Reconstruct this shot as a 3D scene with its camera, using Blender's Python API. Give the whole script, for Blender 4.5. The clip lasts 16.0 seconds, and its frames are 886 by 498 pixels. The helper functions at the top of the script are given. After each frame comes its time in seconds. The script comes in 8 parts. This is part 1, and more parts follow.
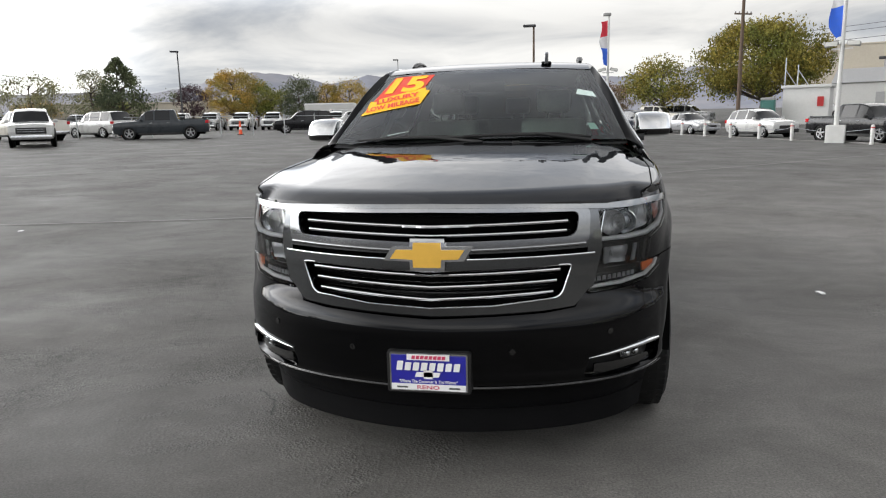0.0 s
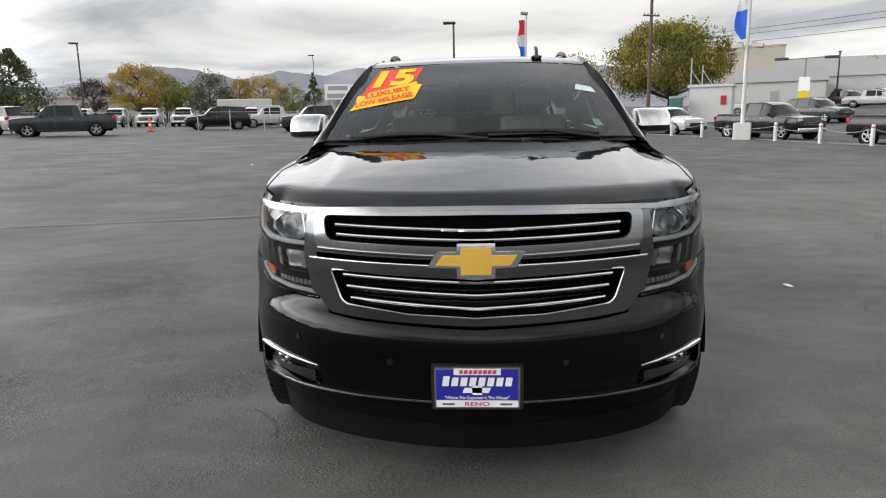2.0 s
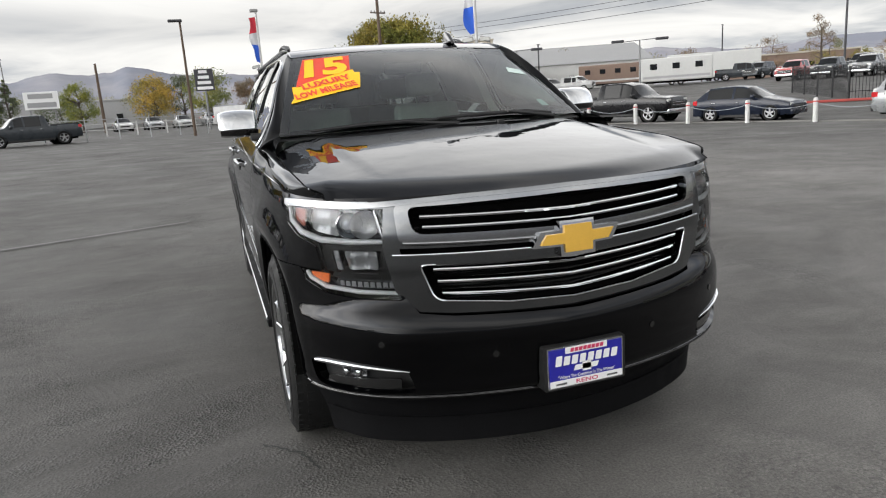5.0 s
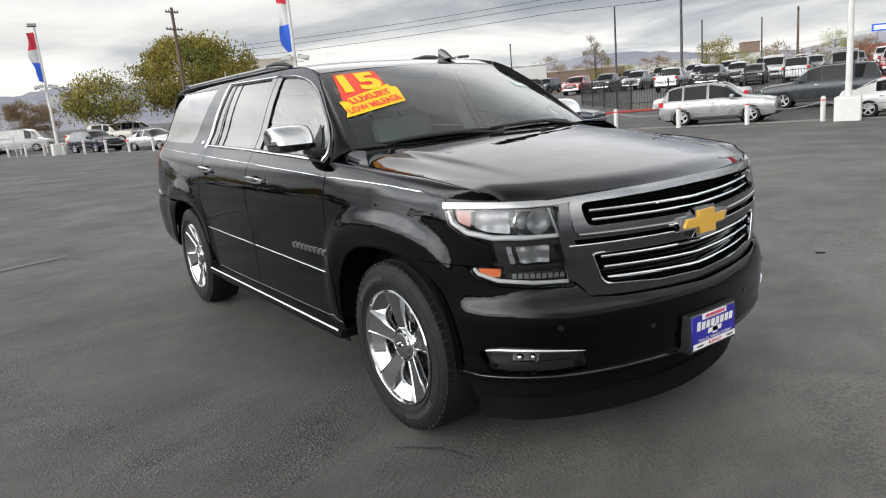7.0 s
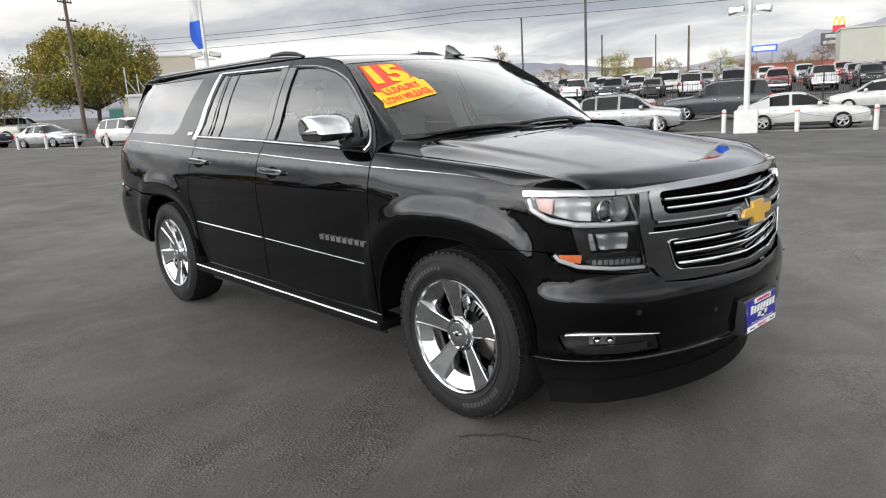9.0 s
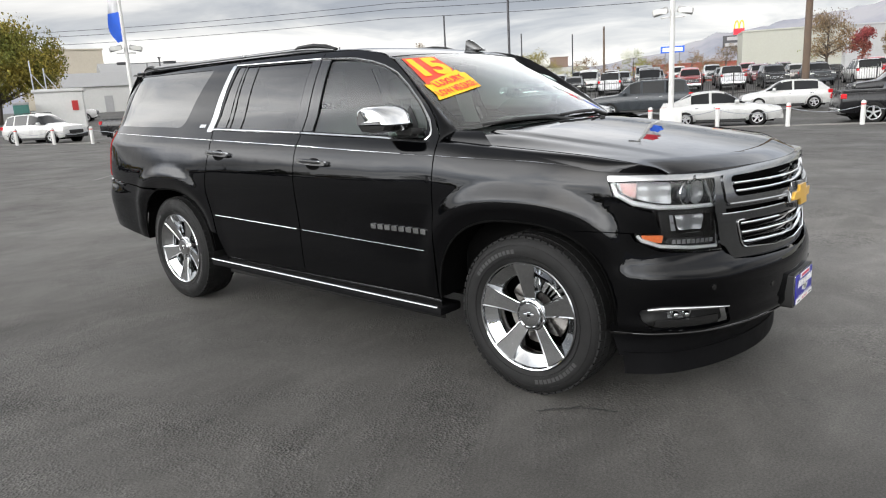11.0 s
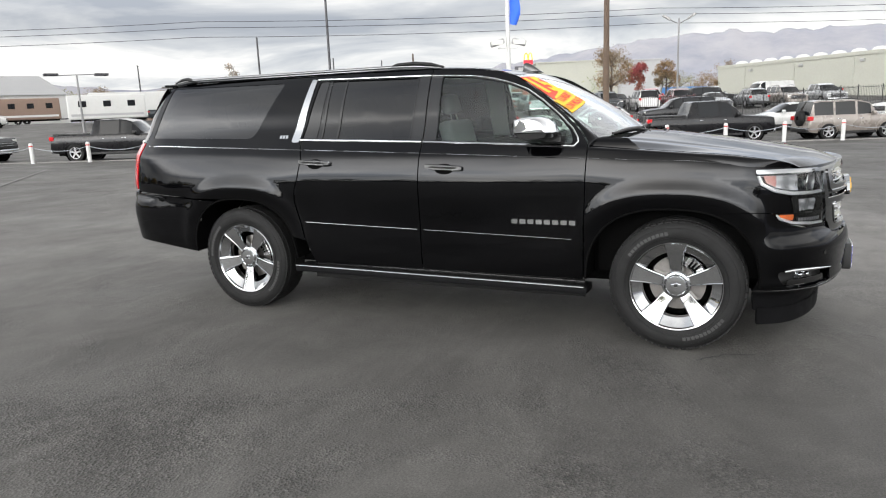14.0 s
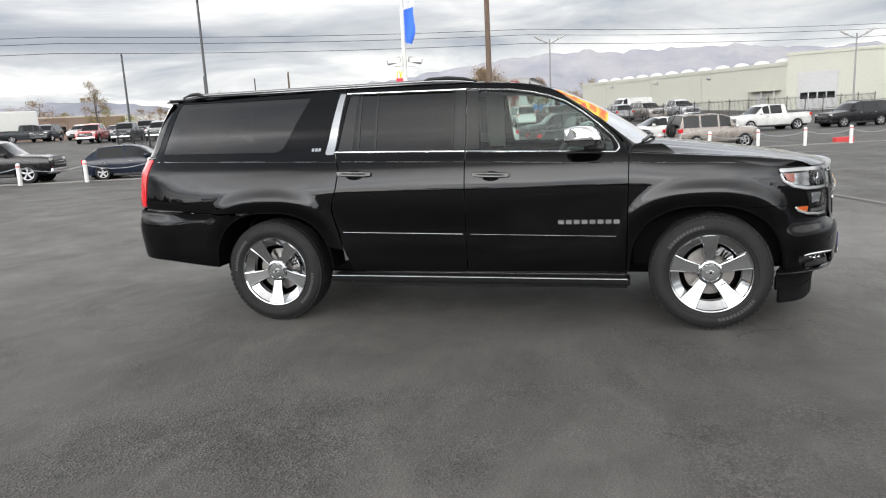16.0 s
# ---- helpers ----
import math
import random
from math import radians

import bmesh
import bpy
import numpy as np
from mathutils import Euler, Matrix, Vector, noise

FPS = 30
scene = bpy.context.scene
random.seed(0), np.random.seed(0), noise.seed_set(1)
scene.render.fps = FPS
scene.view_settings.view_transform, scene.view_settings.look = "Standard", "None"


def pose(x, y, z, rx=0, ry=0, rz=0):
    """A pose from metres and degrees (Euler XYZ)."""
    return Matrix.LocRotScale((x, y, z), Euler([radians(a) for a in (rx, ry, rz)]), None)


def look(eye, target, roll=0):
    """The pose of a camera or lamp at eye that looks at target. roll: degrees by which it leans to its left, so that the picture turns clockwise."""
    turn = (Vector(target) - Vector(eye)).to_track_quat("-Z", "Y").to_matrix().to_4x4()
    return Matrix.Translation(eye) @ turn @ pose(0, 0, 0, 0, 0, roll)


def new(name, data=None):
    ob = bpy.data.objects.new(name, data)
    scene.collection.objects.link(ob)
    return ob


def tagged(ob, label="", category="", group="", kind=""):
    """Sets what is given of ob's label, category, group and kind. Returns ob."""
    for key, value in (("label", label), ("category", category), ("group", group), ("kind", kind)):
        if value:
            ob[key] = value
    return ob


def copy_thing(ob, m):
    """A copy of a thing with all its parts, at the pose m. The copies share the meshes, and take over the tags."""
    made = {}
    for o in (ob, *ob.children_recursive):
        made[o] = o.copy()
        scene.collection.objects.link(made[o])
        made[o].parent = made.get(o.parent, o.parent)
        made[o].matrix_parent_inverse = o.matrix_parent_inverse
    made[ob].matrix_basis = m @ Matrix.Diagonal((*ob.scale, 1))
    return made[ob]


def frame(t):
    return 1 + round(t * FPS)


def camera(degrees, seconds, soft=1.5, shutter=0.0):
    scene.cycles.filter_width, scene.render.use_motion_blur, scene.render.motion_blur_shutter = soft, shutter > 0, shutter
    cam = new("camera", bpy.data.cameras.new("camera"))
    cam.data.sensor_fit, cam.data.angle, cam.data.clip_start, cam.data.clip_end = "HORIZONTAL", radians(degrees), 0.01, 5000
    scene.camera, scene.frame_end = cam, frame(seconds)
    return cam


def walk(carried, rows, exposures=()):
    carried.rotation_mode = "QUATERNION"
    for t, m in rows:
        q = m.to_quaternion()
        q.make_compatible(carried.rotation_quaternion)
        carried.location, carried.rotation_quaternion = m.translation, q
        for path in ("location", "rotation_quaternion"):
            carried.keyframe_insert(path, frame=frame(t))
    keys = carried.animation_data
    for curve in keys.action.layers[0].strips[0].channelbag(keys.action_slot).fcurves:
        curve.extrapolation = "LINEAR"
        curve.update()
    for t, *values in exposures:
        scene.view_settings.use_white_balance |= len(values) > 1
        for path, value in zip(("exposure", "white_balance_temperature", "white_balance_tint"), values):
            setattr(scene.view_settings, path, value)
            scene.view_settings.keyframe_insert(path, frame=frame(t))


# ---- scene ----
cam = camera(65.3, 16.0, soft=1.15)
PATH = [
    (0, (0.527, -3.597, 1.464), (0.177, -1.663, 1.094), -1.3),
    (0.5, (0.314, -3.61, 1.471), (0.048, -1.664, 1.093), -1.1),
    (1, (0.195, -3.518, 1.461), (0.003, -1.563, 1.088), -1.1),
    (1.5, (0.094, -3.458, 1.465), (-0.058, -1.5, 1.085), -1.1),
    (2, (0.022, -3.443, 1.465), (-0.091, -1.484, 1.082), -1.1),
    (2.5, (-0.013, -3.454, 1.469), (-0.065, -1.495, 1.072), -1.0),
    (3, (-0.119, -3.486, 1.468), (-0.084, -1.528, 1.06), -1.1),
    (3.5, (-0.288, -3.468, 1.448), (-0.137, -1.517, 1.034), -1.4),
    (3.7, (-0.386, -3.42, 1.434), (-0.184, -1.471, 1.03), -1.7),
    (5.8, (-1.841, -3.11, 1.514), (-1.002, -1.344, 1.096), -4.8),
    (6, (-2.008, -3.091, 1.529), (-1.117, -1.347, 1.122), -4.9),
    (6.5, (-2.27, -2.931, 1.514), (-1.261, -1.252, 1.112), -5.1),
    (7, (-2.527, -2.776, 1.531), (-1.43, -1.156, 1.116), -5.1),
    (7.5, (-2.839, -2.673, 1.536), (-1.665, -1.106, 1.129), -4.9),
    (8, (-2.966, -2.514, 1.51), (-1.735, -0.991, 1.104), -4.6),
    (8.5, (-3.055, -2.406, 1.514), (-1.778, -0.924, 1.097), -4.1),
    (8.7, (-3.081, -2.383, 1.514), (-1.789, -0.915, 1.096), -3.8),
    (10.8, (-3.623, -1.979, 1.529), (-2.171, -0.675, 1.092), -3.0),
    (11, (-3.738, -1.913, 1.525), (-2.268, -0.63, 1.087), -3.1),
    (11.5, (-4.116, -1.723, 1.543), (-2.593, -0.497, 1.121), -3.0),
    (12, (-4.332, -1.501, 1.539), (-2.75, -0.352, 1.117), -3.0),
    (12.5, (-4.637, -1.263, 1.533), (-3.007, -0.188, 1.102), -2.6),
    (13, (-4.958, -1.058, 1.549), (-3.276, -0.062, 1.125), -2.4),
    (13.5, (-5.113, -0.775, 1.552), (-3.378, 0.128, 1.135), -2.3),
    (14, (-5.344, -0.485, 1.553), (-3.565, 0.338, 1.154), -2.3),
    (14.5, (-5.546, -0.221, 1.557), (-3.725, 0.511, 1.174), -2.5),
    (15, (-5.67, 0.055, 1.574), (-3.814, 0.693, 1.19), -2.7),
    (15.5, (-5.921, 0.353, 1.579), (-4.039, 0.923, 1.218), -2.8),
    (16, (-6.012, 0.59, 1.563), (-4.108, 1.079, 1.197), -2.9),
]
walk(cam, [(t, look(eye, target, roll)) for t, eye, target, roll in PATH], [(0, -.05), (3.7, -.05), (7, .0), (11, .2), (16, .27)])


# ---------- world and sun ----------
SUN_EL, SUN_AZ = 32.0, 278.0
world = bpy.data.worlds.new("overcast_sky")
scene.world = world
world.use_nodes = True
wt = world.node_tree
wt.nodes.clear()


def wn(kind, **kw):
    n = wt.nodes.new(kind)
    for k, v in kw.items():
        if k == "kind":
            n.sky_type = v
    return n


w_out = wn("ShaderNodeOutputWorld")
w_bg = wn("ShaderNodeBackground")
w_sky = wn("ShaderNodeTexSky")
w_sky.sky_type = "NISHITA"
w_sky.sun_disc = False
w_sky.sun_elevation = radians(SUN_EL)
w_sky.sun_rotation = radians(SUN_AZ)
w_geo = wn("ShaderNodeTexCoord")
w_sep = wn("ShaderNodeSeparateXYZ")
wt.links.new(w_geo.outputs["Generated"], w_sep.inputs[0])
# cloud deck: the view direction projected on a flat ceiling, so that the clouds flatten towards the horizon
w_zz = wn("ShaderNodeMath")
w_zz.operation = "ADD"
w_zz.inputs[1].default_value = 0.10
w_abs = wn("ShaderNodeMath")
w_abs.operation = "ABSOLUTE"
wt.links.new(w_sep.outputs[2], w_abs.inputs[0])
wt.links.new(w_abs.outputs[0], w_zz.inputs[0])
w_dx = wn("ShaderNodeMath")
w_dx.operation = "DIVIDE"
w_dy = wn("ShaderNodeMath")
w_dy.operation = "DIVIDE"
wt.links.new(w_sep.outputs[0], w_dx.inputs[0])
wt.links.new(w_sep.outputs[1], w_dy.inputs[0])
wt.links.new(w_zz.outputs[0], w_dx.inputs[1])
wt.links.new(w_zz.outputs[0], w_dy.inputs[1])
w_com = wn("ShaderNodeCombineXYZ")
wt.links.new(w_dx.outputs[0], w_com.inputs[0])
wt.links.new(w_dy.outputs[0], w_com.inputs[1])
w_com.inputs[2].default_value = 3.1
w_n1 = wn("ShaderNodeTexNoise")
w_n1.inputs["Scale"].default_value = 0.55
w_n1.inputs["Detail"].default_value = 7
w_n1.inputs["Roughness"].default_value = 0.55
w_n1.inputs["Distortion"].default_value = 0.5
wt.links.new(w_com.outputs[0], w_n1.inputs["Vector"])
w_r = wn("ShaderNodeValToRGB")
els = w_r.color_ramp.elements
els[0].position, els[0].color = 0.32, (0.46, 0.49, 0.55, 1)
els[1].position, els[1].color = 0.64, (1.20, 1.18, 1.14, 1)
e = els.new(0.43)
e.color = (0.70, 0.715, 0.74, 1)
e = els.new(0.52)
e.color = (0.98, 0.97, 0.955, 1)
wt.links.new(w_n1.outputs[0], w_r.inputs[0])
w_mix = wn("ShaderNodeMix")
w_mix.data_type = "RGBA"
w_mix.inputs[0].default_value = 0.93
w_sc = wn("ShaderNodeVectorMath")
w_sc.operation = "SCALE"
w_sc.inputs[3].default_value = 0.12
wt.links.new(w_sky.outputs[0], w_sc.inputs[0])
wt.links.new(w_sc.outputs[0], w_mix.inputs[6])
wt.links.new(w_r.outputs[0], w_mix.inputs[7])
# brighter belt of thin cloud above the horizon, heavy cloud overhead
w_up = wn("ShaderNodeValToRGB")
w_up.color_ramp.interpolation = "EASE"
els = w_up.color_ramp.elements
els[0].position, els[0].color = 0.03, (0.52, 0.52, 0.52, 1)
els[1].position, els[1].color = 1.0, (0.36, 0.36, 0.36, 1)
for p, v in ((0.075, 0.50), (0.12, 0.44), (0.16, 0.50), (0.25, 1.10), (0.46, 1.05), (0.70, 0.66)):
    e = els.new(p)
    e.color = (v, v, v, 1)
wt.links.new(w_abs.outputs[0], w_up.inputs[0])
w_two = wn("ShaderNodeMath")
w_two.operation = "MULTIPLY"
w_two.inputs[1].default_value = 2.0
wt.links.new(w_up.outputs[0], w_two.inputs[0])
w_side = wn("ShaderNodeVectorMath")
w_side.operation = "DOT_PRODUCT"
w_side.inputs[1].default_value = (math.sin(radians(268)), math.cos(radians(268)), 0.0)
wt.links.new(w_geo.outputs["Generated"], w_side.inputs[0])
w_sm = wn("ShaderNodeMapRange")
w_sm.interpolation_type = "SMOOTHSTEP"
w_sm.inputs[1].default_value, w_sm.inputs[2].default_value = 0.45, 0.88
w_sm.inputs[3].default_value, w_sm.inputs[4].default_value = 0.0, 1.0
wt.links.new(w_side.outputs["Value"], w_sm.inputs[0])
w_belt = wn("ShaderNodeValToRGB")
w_belt.color_ramp.interpolation = "EASE"
els = w_belt.color_ramp.elements
els[0].position, els[0].color = 0.0, (0.8, 0.8, 0.8, 1)
els[1].position, els[1].color = 0.55, (0, 0, 0, 1)
e = els.new(0.06)
e.color = (1, 1, 1, 1)
e = els.new(0.17)
e.color = (0.95, 0.95, 0.95, 1)
e = els.new(0.32)
e.color = (0.6, 0.6, 0.6, 1)
wt.links.new(w_abs.outputs[0], w_belt.inputs[0])
w_bs = wn("ShaderNodeMath")
w_bs.operation = "MULTIPLY"
wt.links.new(w_belt.outputs[0], w_bs.inputs[0])
wt.links.new(w_sm.outputs[0], w_bs.inputs[1])
w_tot = wn("ShaderNodeMath")
w_tot.operation = "MULTIPLY_ADD"
w_tot.inputs[1].default_value = 4.0
wt.links.new(w_bs.outputs[0], w_tot.inputs[0])
wt.links.new(w_two.outputs[0], w_tot.inputs[2])
w_side2 = wn("ShaderNodeVectorMath")
w_side2.operation = "DOT_PRODUCT"
w_side2.inputs[1].default_value = (math.sin(radians(286)), math.cos(radians(286)), 0.0)
wt.links.new(w_geo.outputs["Generated"], w_side2.inputs[0])
w_sm2 = wn("ShaderNodeMapRange")
w_sm2.interpolation_type = "SMOOTHSTEP"
w_sm2.inputs[1].default_value, w_sm2.inputs[2].default_value = 0.35, 0.85
wt.links.new(w_side2.outputs["Value"], w_sm2.inputs[0])
w_belt2 = wn("ShaderNodeValToRGB")
w_belt2.color_ramp.interpolation = "EASE"
els = w_belt2.color_ramp.elements
els[0].position, els[0].color = 0.14, (0, 0, 0, 1)
els[1].position, els[1].color = 0.68, (0, 0, 0, 1)
e = els.new(0.22)
e.color = (1, 1, 1, 1)
e = els.new(0.40)
e.color = (0.7, 0.7, 0.7, 1)
wt.links.new(w_abs.outputs[0], w_belt2.inputs[0])
w_bs2 = wn("ShaderNodeMath")
w_bs2.operation = "MULTIPLY"
wt.links.new(w_belt2.outputs[0], w_bs2.inputs[0])
wt.links.new(w_sm2.outputs[0], w_bs2.inputs[1])
w_tot2 = wn("ShaderNodeMath")
w_tot2.operation = "MULTIPLY_ADD"
w_tot2.inputs[1].default_value = 3.6
wt.links.new(w_bs2.outputs[0], w_tot2.inputs[0])
wt.links.new(w_tot.outputs[0], w_tot2.inputs[2])
w_gain = wn("ShaderNodeVectorMath")
w_gain.operation = "SCALE"
wt.links.new(w_mix.outputs[2], w_gain.inputs[0])
w_dot = wn("ShaderNodeVectorMath")
w_dot.operation = "DOT_PRODUCT"
w_dot.inputs[1].default_value = (math.sin(radians(SUN_AZ)), math.cos(radians(SUN_AZ)), 0.0)
wt.links.new(w_geo.outputs["Generated"], w_dot.inputs[0])
w_veil = wn("ShaderNodeMapRange")
w_veil.interpolation_type = "SMOOTHSTEP"
w_veil.inputs[1].default_value, w_veil.inputs[2].default_value = 0.58, 0.97
w_veil.inputs[3].default_value, w_veil.inputs[4].default_value = 0.0, 1.6
wt.links.new(w_dot.outputs["Value"], w_veil.inputs[0])
w_low = wn("ShaderNodeMapRange")
w_low.interpolation_type = "SMOOTHSTEP"
w_low.inputs[1].default_value, w_low.inputs[2].default_value = 0.15, 0.70
w_low.inputs[3].default_value, w_low.inputs[4].default_value = 1.0, 0.0
wt.links.new(w_abs.outputs[0], w_low.inputs[0])
w_mul = wn("ShaderNodeMath")
w_mul.operation = "MULTIPLY_ADD"
wt.links.new(w_veil.outputs[0], w_mul.inputs[0])
wt.links.new(w_low.outputs[0], w_mul.inputs[1])
wt.links.new(w_tot2.outputs[0], w_mul.inputs[2])
wt.links.new(w_mul.outputs[0], w_gain.inputs[3])
wt.links.new(w_gain.outputs[0], w_bg.inputs[0])
w_bg.inputs[1].default_value = 0.93
wt.links.new(w_bg.outputs[0], w_out.inputs[0])
sun_data = bpy.data.lights.new("sun", "SUN")
sun_data.energy = 0.25
sun_data.angle = radians(100)
sun_data.color = (1.0, 0.97, 0.92)
sun = new("sun", sun_data)
sun.matrix_world = look((30 * math.sin(radians(SUN_AZ)), 30 * math.cos(radians(SUN_AZ)), 30 * math.tan(radians(SUN_EL))), (0, 0, 0))


# ---------- materials ----------
def material(name, col, rough=0.5, metal=0.0, coat=0.0, noise_scale=0.0, amount=0.15, bump=0.0, bump_scale=None, spec=0.5, rand=0.0, dirt=None, coords="Object"):
    m = bpy.data.materials.new(name)
    m.use_nodes = True
    nt = m.node_tree
    b = nt.nodes["Principled BSDF"]
    b.inputs["Roughness"].default_value = rough
    b.inputs["Metallic"].default_value = metal
    b.inputs["Coat Weight"].default_value = coat
    b.inputs["Coat Roughness"].default_value = 0.02
    b.inputs["Specular IOR Level"].default_value = spec
    b.inputs["Base Color"].default_value = (*col, 1)
    tc = nt.nodes.new("ShaderNodeTexCoord")
    last = None
    if noise_scale:
        n1 = nt.nodes.new("ShaderNodeTexNoise")
        n1.inputs["Scale"].default_value = noise_scale
        n1.inputs["Detail"].default_value = 6
        nt.links.new(tc.outputs[coords], n1.inputs["Vector"])
        n2 = nt.nodes.new("ShaderNodeTexNoise")
        n2.inputs["Scale"].default_value = noise_scale * 9
        n2.inputs["Detail"].default_value = 4
        nt.links.new(tc.outputs[coords], n2.inputs["Vector"])
        add = nt.nodes.new("ShaderNodeMath")
        add.operation = "ADD"
        nt.links.new(n1.outputs[0], add.inputs[0])
        nt.links.new(n2.outputs[0], add.inputs[1])
        mr = nt.nodes.new("ShaderNodeMapRange")
        mr.inputs[1].default_value, mr.inputs[2].default_value = 0.6, 1.4
        mr.inputs[3].default_value, mr.inputs[4].default_value = 1 - amount, 1 + amount
        nt.links.new(add.outputs[0], mr.inputs[0])
        sc = nt.nodes.new("ShaderNodeVectorMath")
        sc.operation = "SCALE"
        sc.inputs[0].default_value = col
        nt.links.new(mr.outputs[0], sc.inputs[3])
        last = sc.outputs[0]
        rr = nt.nodes.new("ShaderNodeMapRange")
        rr.inputs[1].default_value, rr.inputs[2].default_value = 0.3, 0.7
        rr.inputs[3].default_value, rr.inputs[4].default_value = max(0.02, rough * 0.85), min(1, rough * 1.15)
        nt.links.new(n1.outputs[0], rr.inputs[0])
        nt.links.new(rr.outputs[0], b.inputs["Roughness"])
    if rand:
        oi = nt.nodes.new("ShaderNodeObjectInfo")
        hs = nt.nodes.new("ShaderNodeHueSaturation")
        mr = nt.nodes.new("ShaderNodeMapRange")
        mr.inputs[3].default_value, mr.inputs[4].default_value = 1 - rand, 1 + rand
        nt.links.new(oi.outputs["Random"], mr.inputs[0])
        nt.links.new(mr.outputs[0], hs.inputs["Value"])
        hs.inputs["Color"].default_value = (*col, 1)
        if last:
            nt.links.new(last, hs.inputs["Color"])
        last = hs.outputs[0]
    if last:
        nt.links.new(last, b.inputs["Base Color"])
    if bump:
        nb = nt.nodes.new("ShaderNodeTexNoise")
        nb.inputs["Scale"].default_value = bump_scale or 60
        nb.inputs["Detail"].default_value = 5
        nt.links.new(tc.outputs[coords], nb.inputs["Vector"])
        bp = nt.nodes.new("ShaderNodeBump")
        bp.inputs["Strength"].default_value = bump
        bp.inputs["Distance"].default_value = 0.01
        nt.links.new(nb.outputs[0], bp.inputs["Height"])
        nt.links.new(bp.outputs[0], b.inputs["Normal"])
    return m


def glass_material(name, tint, rough=0.0, gloss=1.0):
    m = bpy.data.materials.new(name)
    m.use_nodes = True
    nt = m.node_tree
    nt.nodes.clear()
    out = nt.nodes.new("ShaderNodeOutputMaterial")
    mix = nt.nodes.new("ShaderNodeMixShader")
    fr = nt.nodes.new("ShaderNodeFresnel")
    fr.inputs[0].default_value = 1.5
    tr = nt.nodes.new("ShaderNodeBsdfTransparent")
    tr.inputs[0].default_value = (*tint, 1)
    gl = nt.nodes.new("ShaderNodeBsdfGlossy")
    gl.inputs["Roughness"].default_value = rough
    gl.inputs["Color"].default_value = (gloss, gloss, gloss, 1)
    # a laminated pane mirrors on both of its faces
    mul = nt.nodes.new("ShaderNodeMath")
    mul.operation = "MULTIPLY"
    mul.use_clamp = True
    mul.inputs[1].default_value = 1.5
    nt.links.new(fr.outputs[0], mul.inputs[0])
    nt.links.new(mul.outputs[0], mix.inputs[0])
    nt.links.new(tr.outputs[0], mix.inputs[1])
    nt.links.new(gl.outputs[0], mix.inputs[2])
    nt.links.new(mix.outputs[0], out.inputs[0])
    return m


def lacquer_material(name, col, ior, rough):
    """Deep clear-coated paint: a dark ground under a mirror-like coat, with a trace of orange peel and dust."""
    m = bpy.data.materials.new(name)
    m.use_nodes = True
    nt = m.node_tree
    nt.nodes.clear()
    out = nt.nodes.new("ShaderNodeOutputMaterial")
    mix = nt.nodes.new("ShaderNodeMixShader")
    fr = nt.nodes.new("ShaderNodeFresnel")
    fr.inputs[0].default_value = ior
    df = nt.nodes.new("ShaderNodeBsdfDiffuse")
    gl = nt.nodes.new("ShaderNodeBsdfGlossy")
    tc = nt.nodes.new("ShaderNodeTexCoord")
    n1 = nt.nodes.new("ShaderNodeTexNoise")
    n1.inputs["Scale"].default_value = 3
    n1.inputs["Detail"].default_value = 6
    nt.links.new(tc.outputs["Object"], n1.inputs["Vector"])
    mr = nt.nodes.new("ShaderNodeMapRange")
    mr.inputs[1].default_value, mr.inputs[2].default_value, mr.inputs[3].default_value, mr.inputs[4].default_value = .3, .7, rough * .7, rough * 1.5
    nt.links.new(n1.outputs[0], mr.inputs[0])
    nt.links.new(mr.outputs[0], gl.inputs["Roughness"])
    sc = nt.nodes.new("ShaderNodeVectorMath")
    sc.operation = "SCALE"
    sc.inputs[0].default_value = col
    m2 = nt.nodes.new("ShaderNodeMapRange")
    m2.inputs[1].default_value, m2.inputs[2].default_value, m2.inputs[3].default_value, m2.inputs[4].default_value = .3, .7, .7, 1.4
    nt.links.new(n1.outputs[0], m2.inputs[0])
    nt.links.new(m2.outputs[0], sc.inputs[3])
    nt.links.new(sc.outputs[0], df.inputs["Color"])
    gl.inputs["Color"].default_value = (.97, .98, 1, 1)
    nb = nt.nodes.new("ShaderNodeTexNoise")
    nb.inputs["Scale"].default_value = 5
    nb.inputs["Detail"].default_value = 2
    nt.links.new(tc.outputs["Object"], nb.inputs["Vector"])
    bp = nt.nodes.new("ShaderNodeBump")
    bp.inputs["Strength"].default_value = .06
    bp.inputs["Distance"].default_value = .02
    nt.links.new(nb.outputs[0], bp.inputs["Height"])
    for q in (fr, gl):
        nt.links.new(bp.outputs[0], q.inputs["Normal"])
    nt.links.new(fr.outputs[0], mix.inputs[0])
    nt.links.new(df.outputs[0], mix.inputs[1])
    nt.links.new(gl.outputs[0], mix.inputs[2])
    nt.links.new(mix.outputs[0], out.inputs[0])
    return m


M_PAINT = lacquer_material("black_paint", (0.0006, 0.0006, 0.0008), 1.34, 0.02)
M_CHROME = material("chrome", (0.68, 0.69, 0.70), 0.05, 1.0, noise_scale=7, amount=0.04)
M_DARKCHROME = material("dark_chrome", (0.16, 0.165, 0.17), 0.12, 1.0, noise_scale=7, amount=0.06)
M_WHEEL = material("polished_wheel", (0.52, 0.53, 0.54), 0.06, 1.0, noise_scale=9, amount=0.06)
M_TRIM = material("bright_trim", (0.27, 0.275, 0.28), 0.13, 1.0, noise_scale=7, amount=0.06)
M_RAIL = material("satin_rail", (0.20, 0.203, 0.206), 0.32, 1.0, noise_scale=7, amount=0.08)
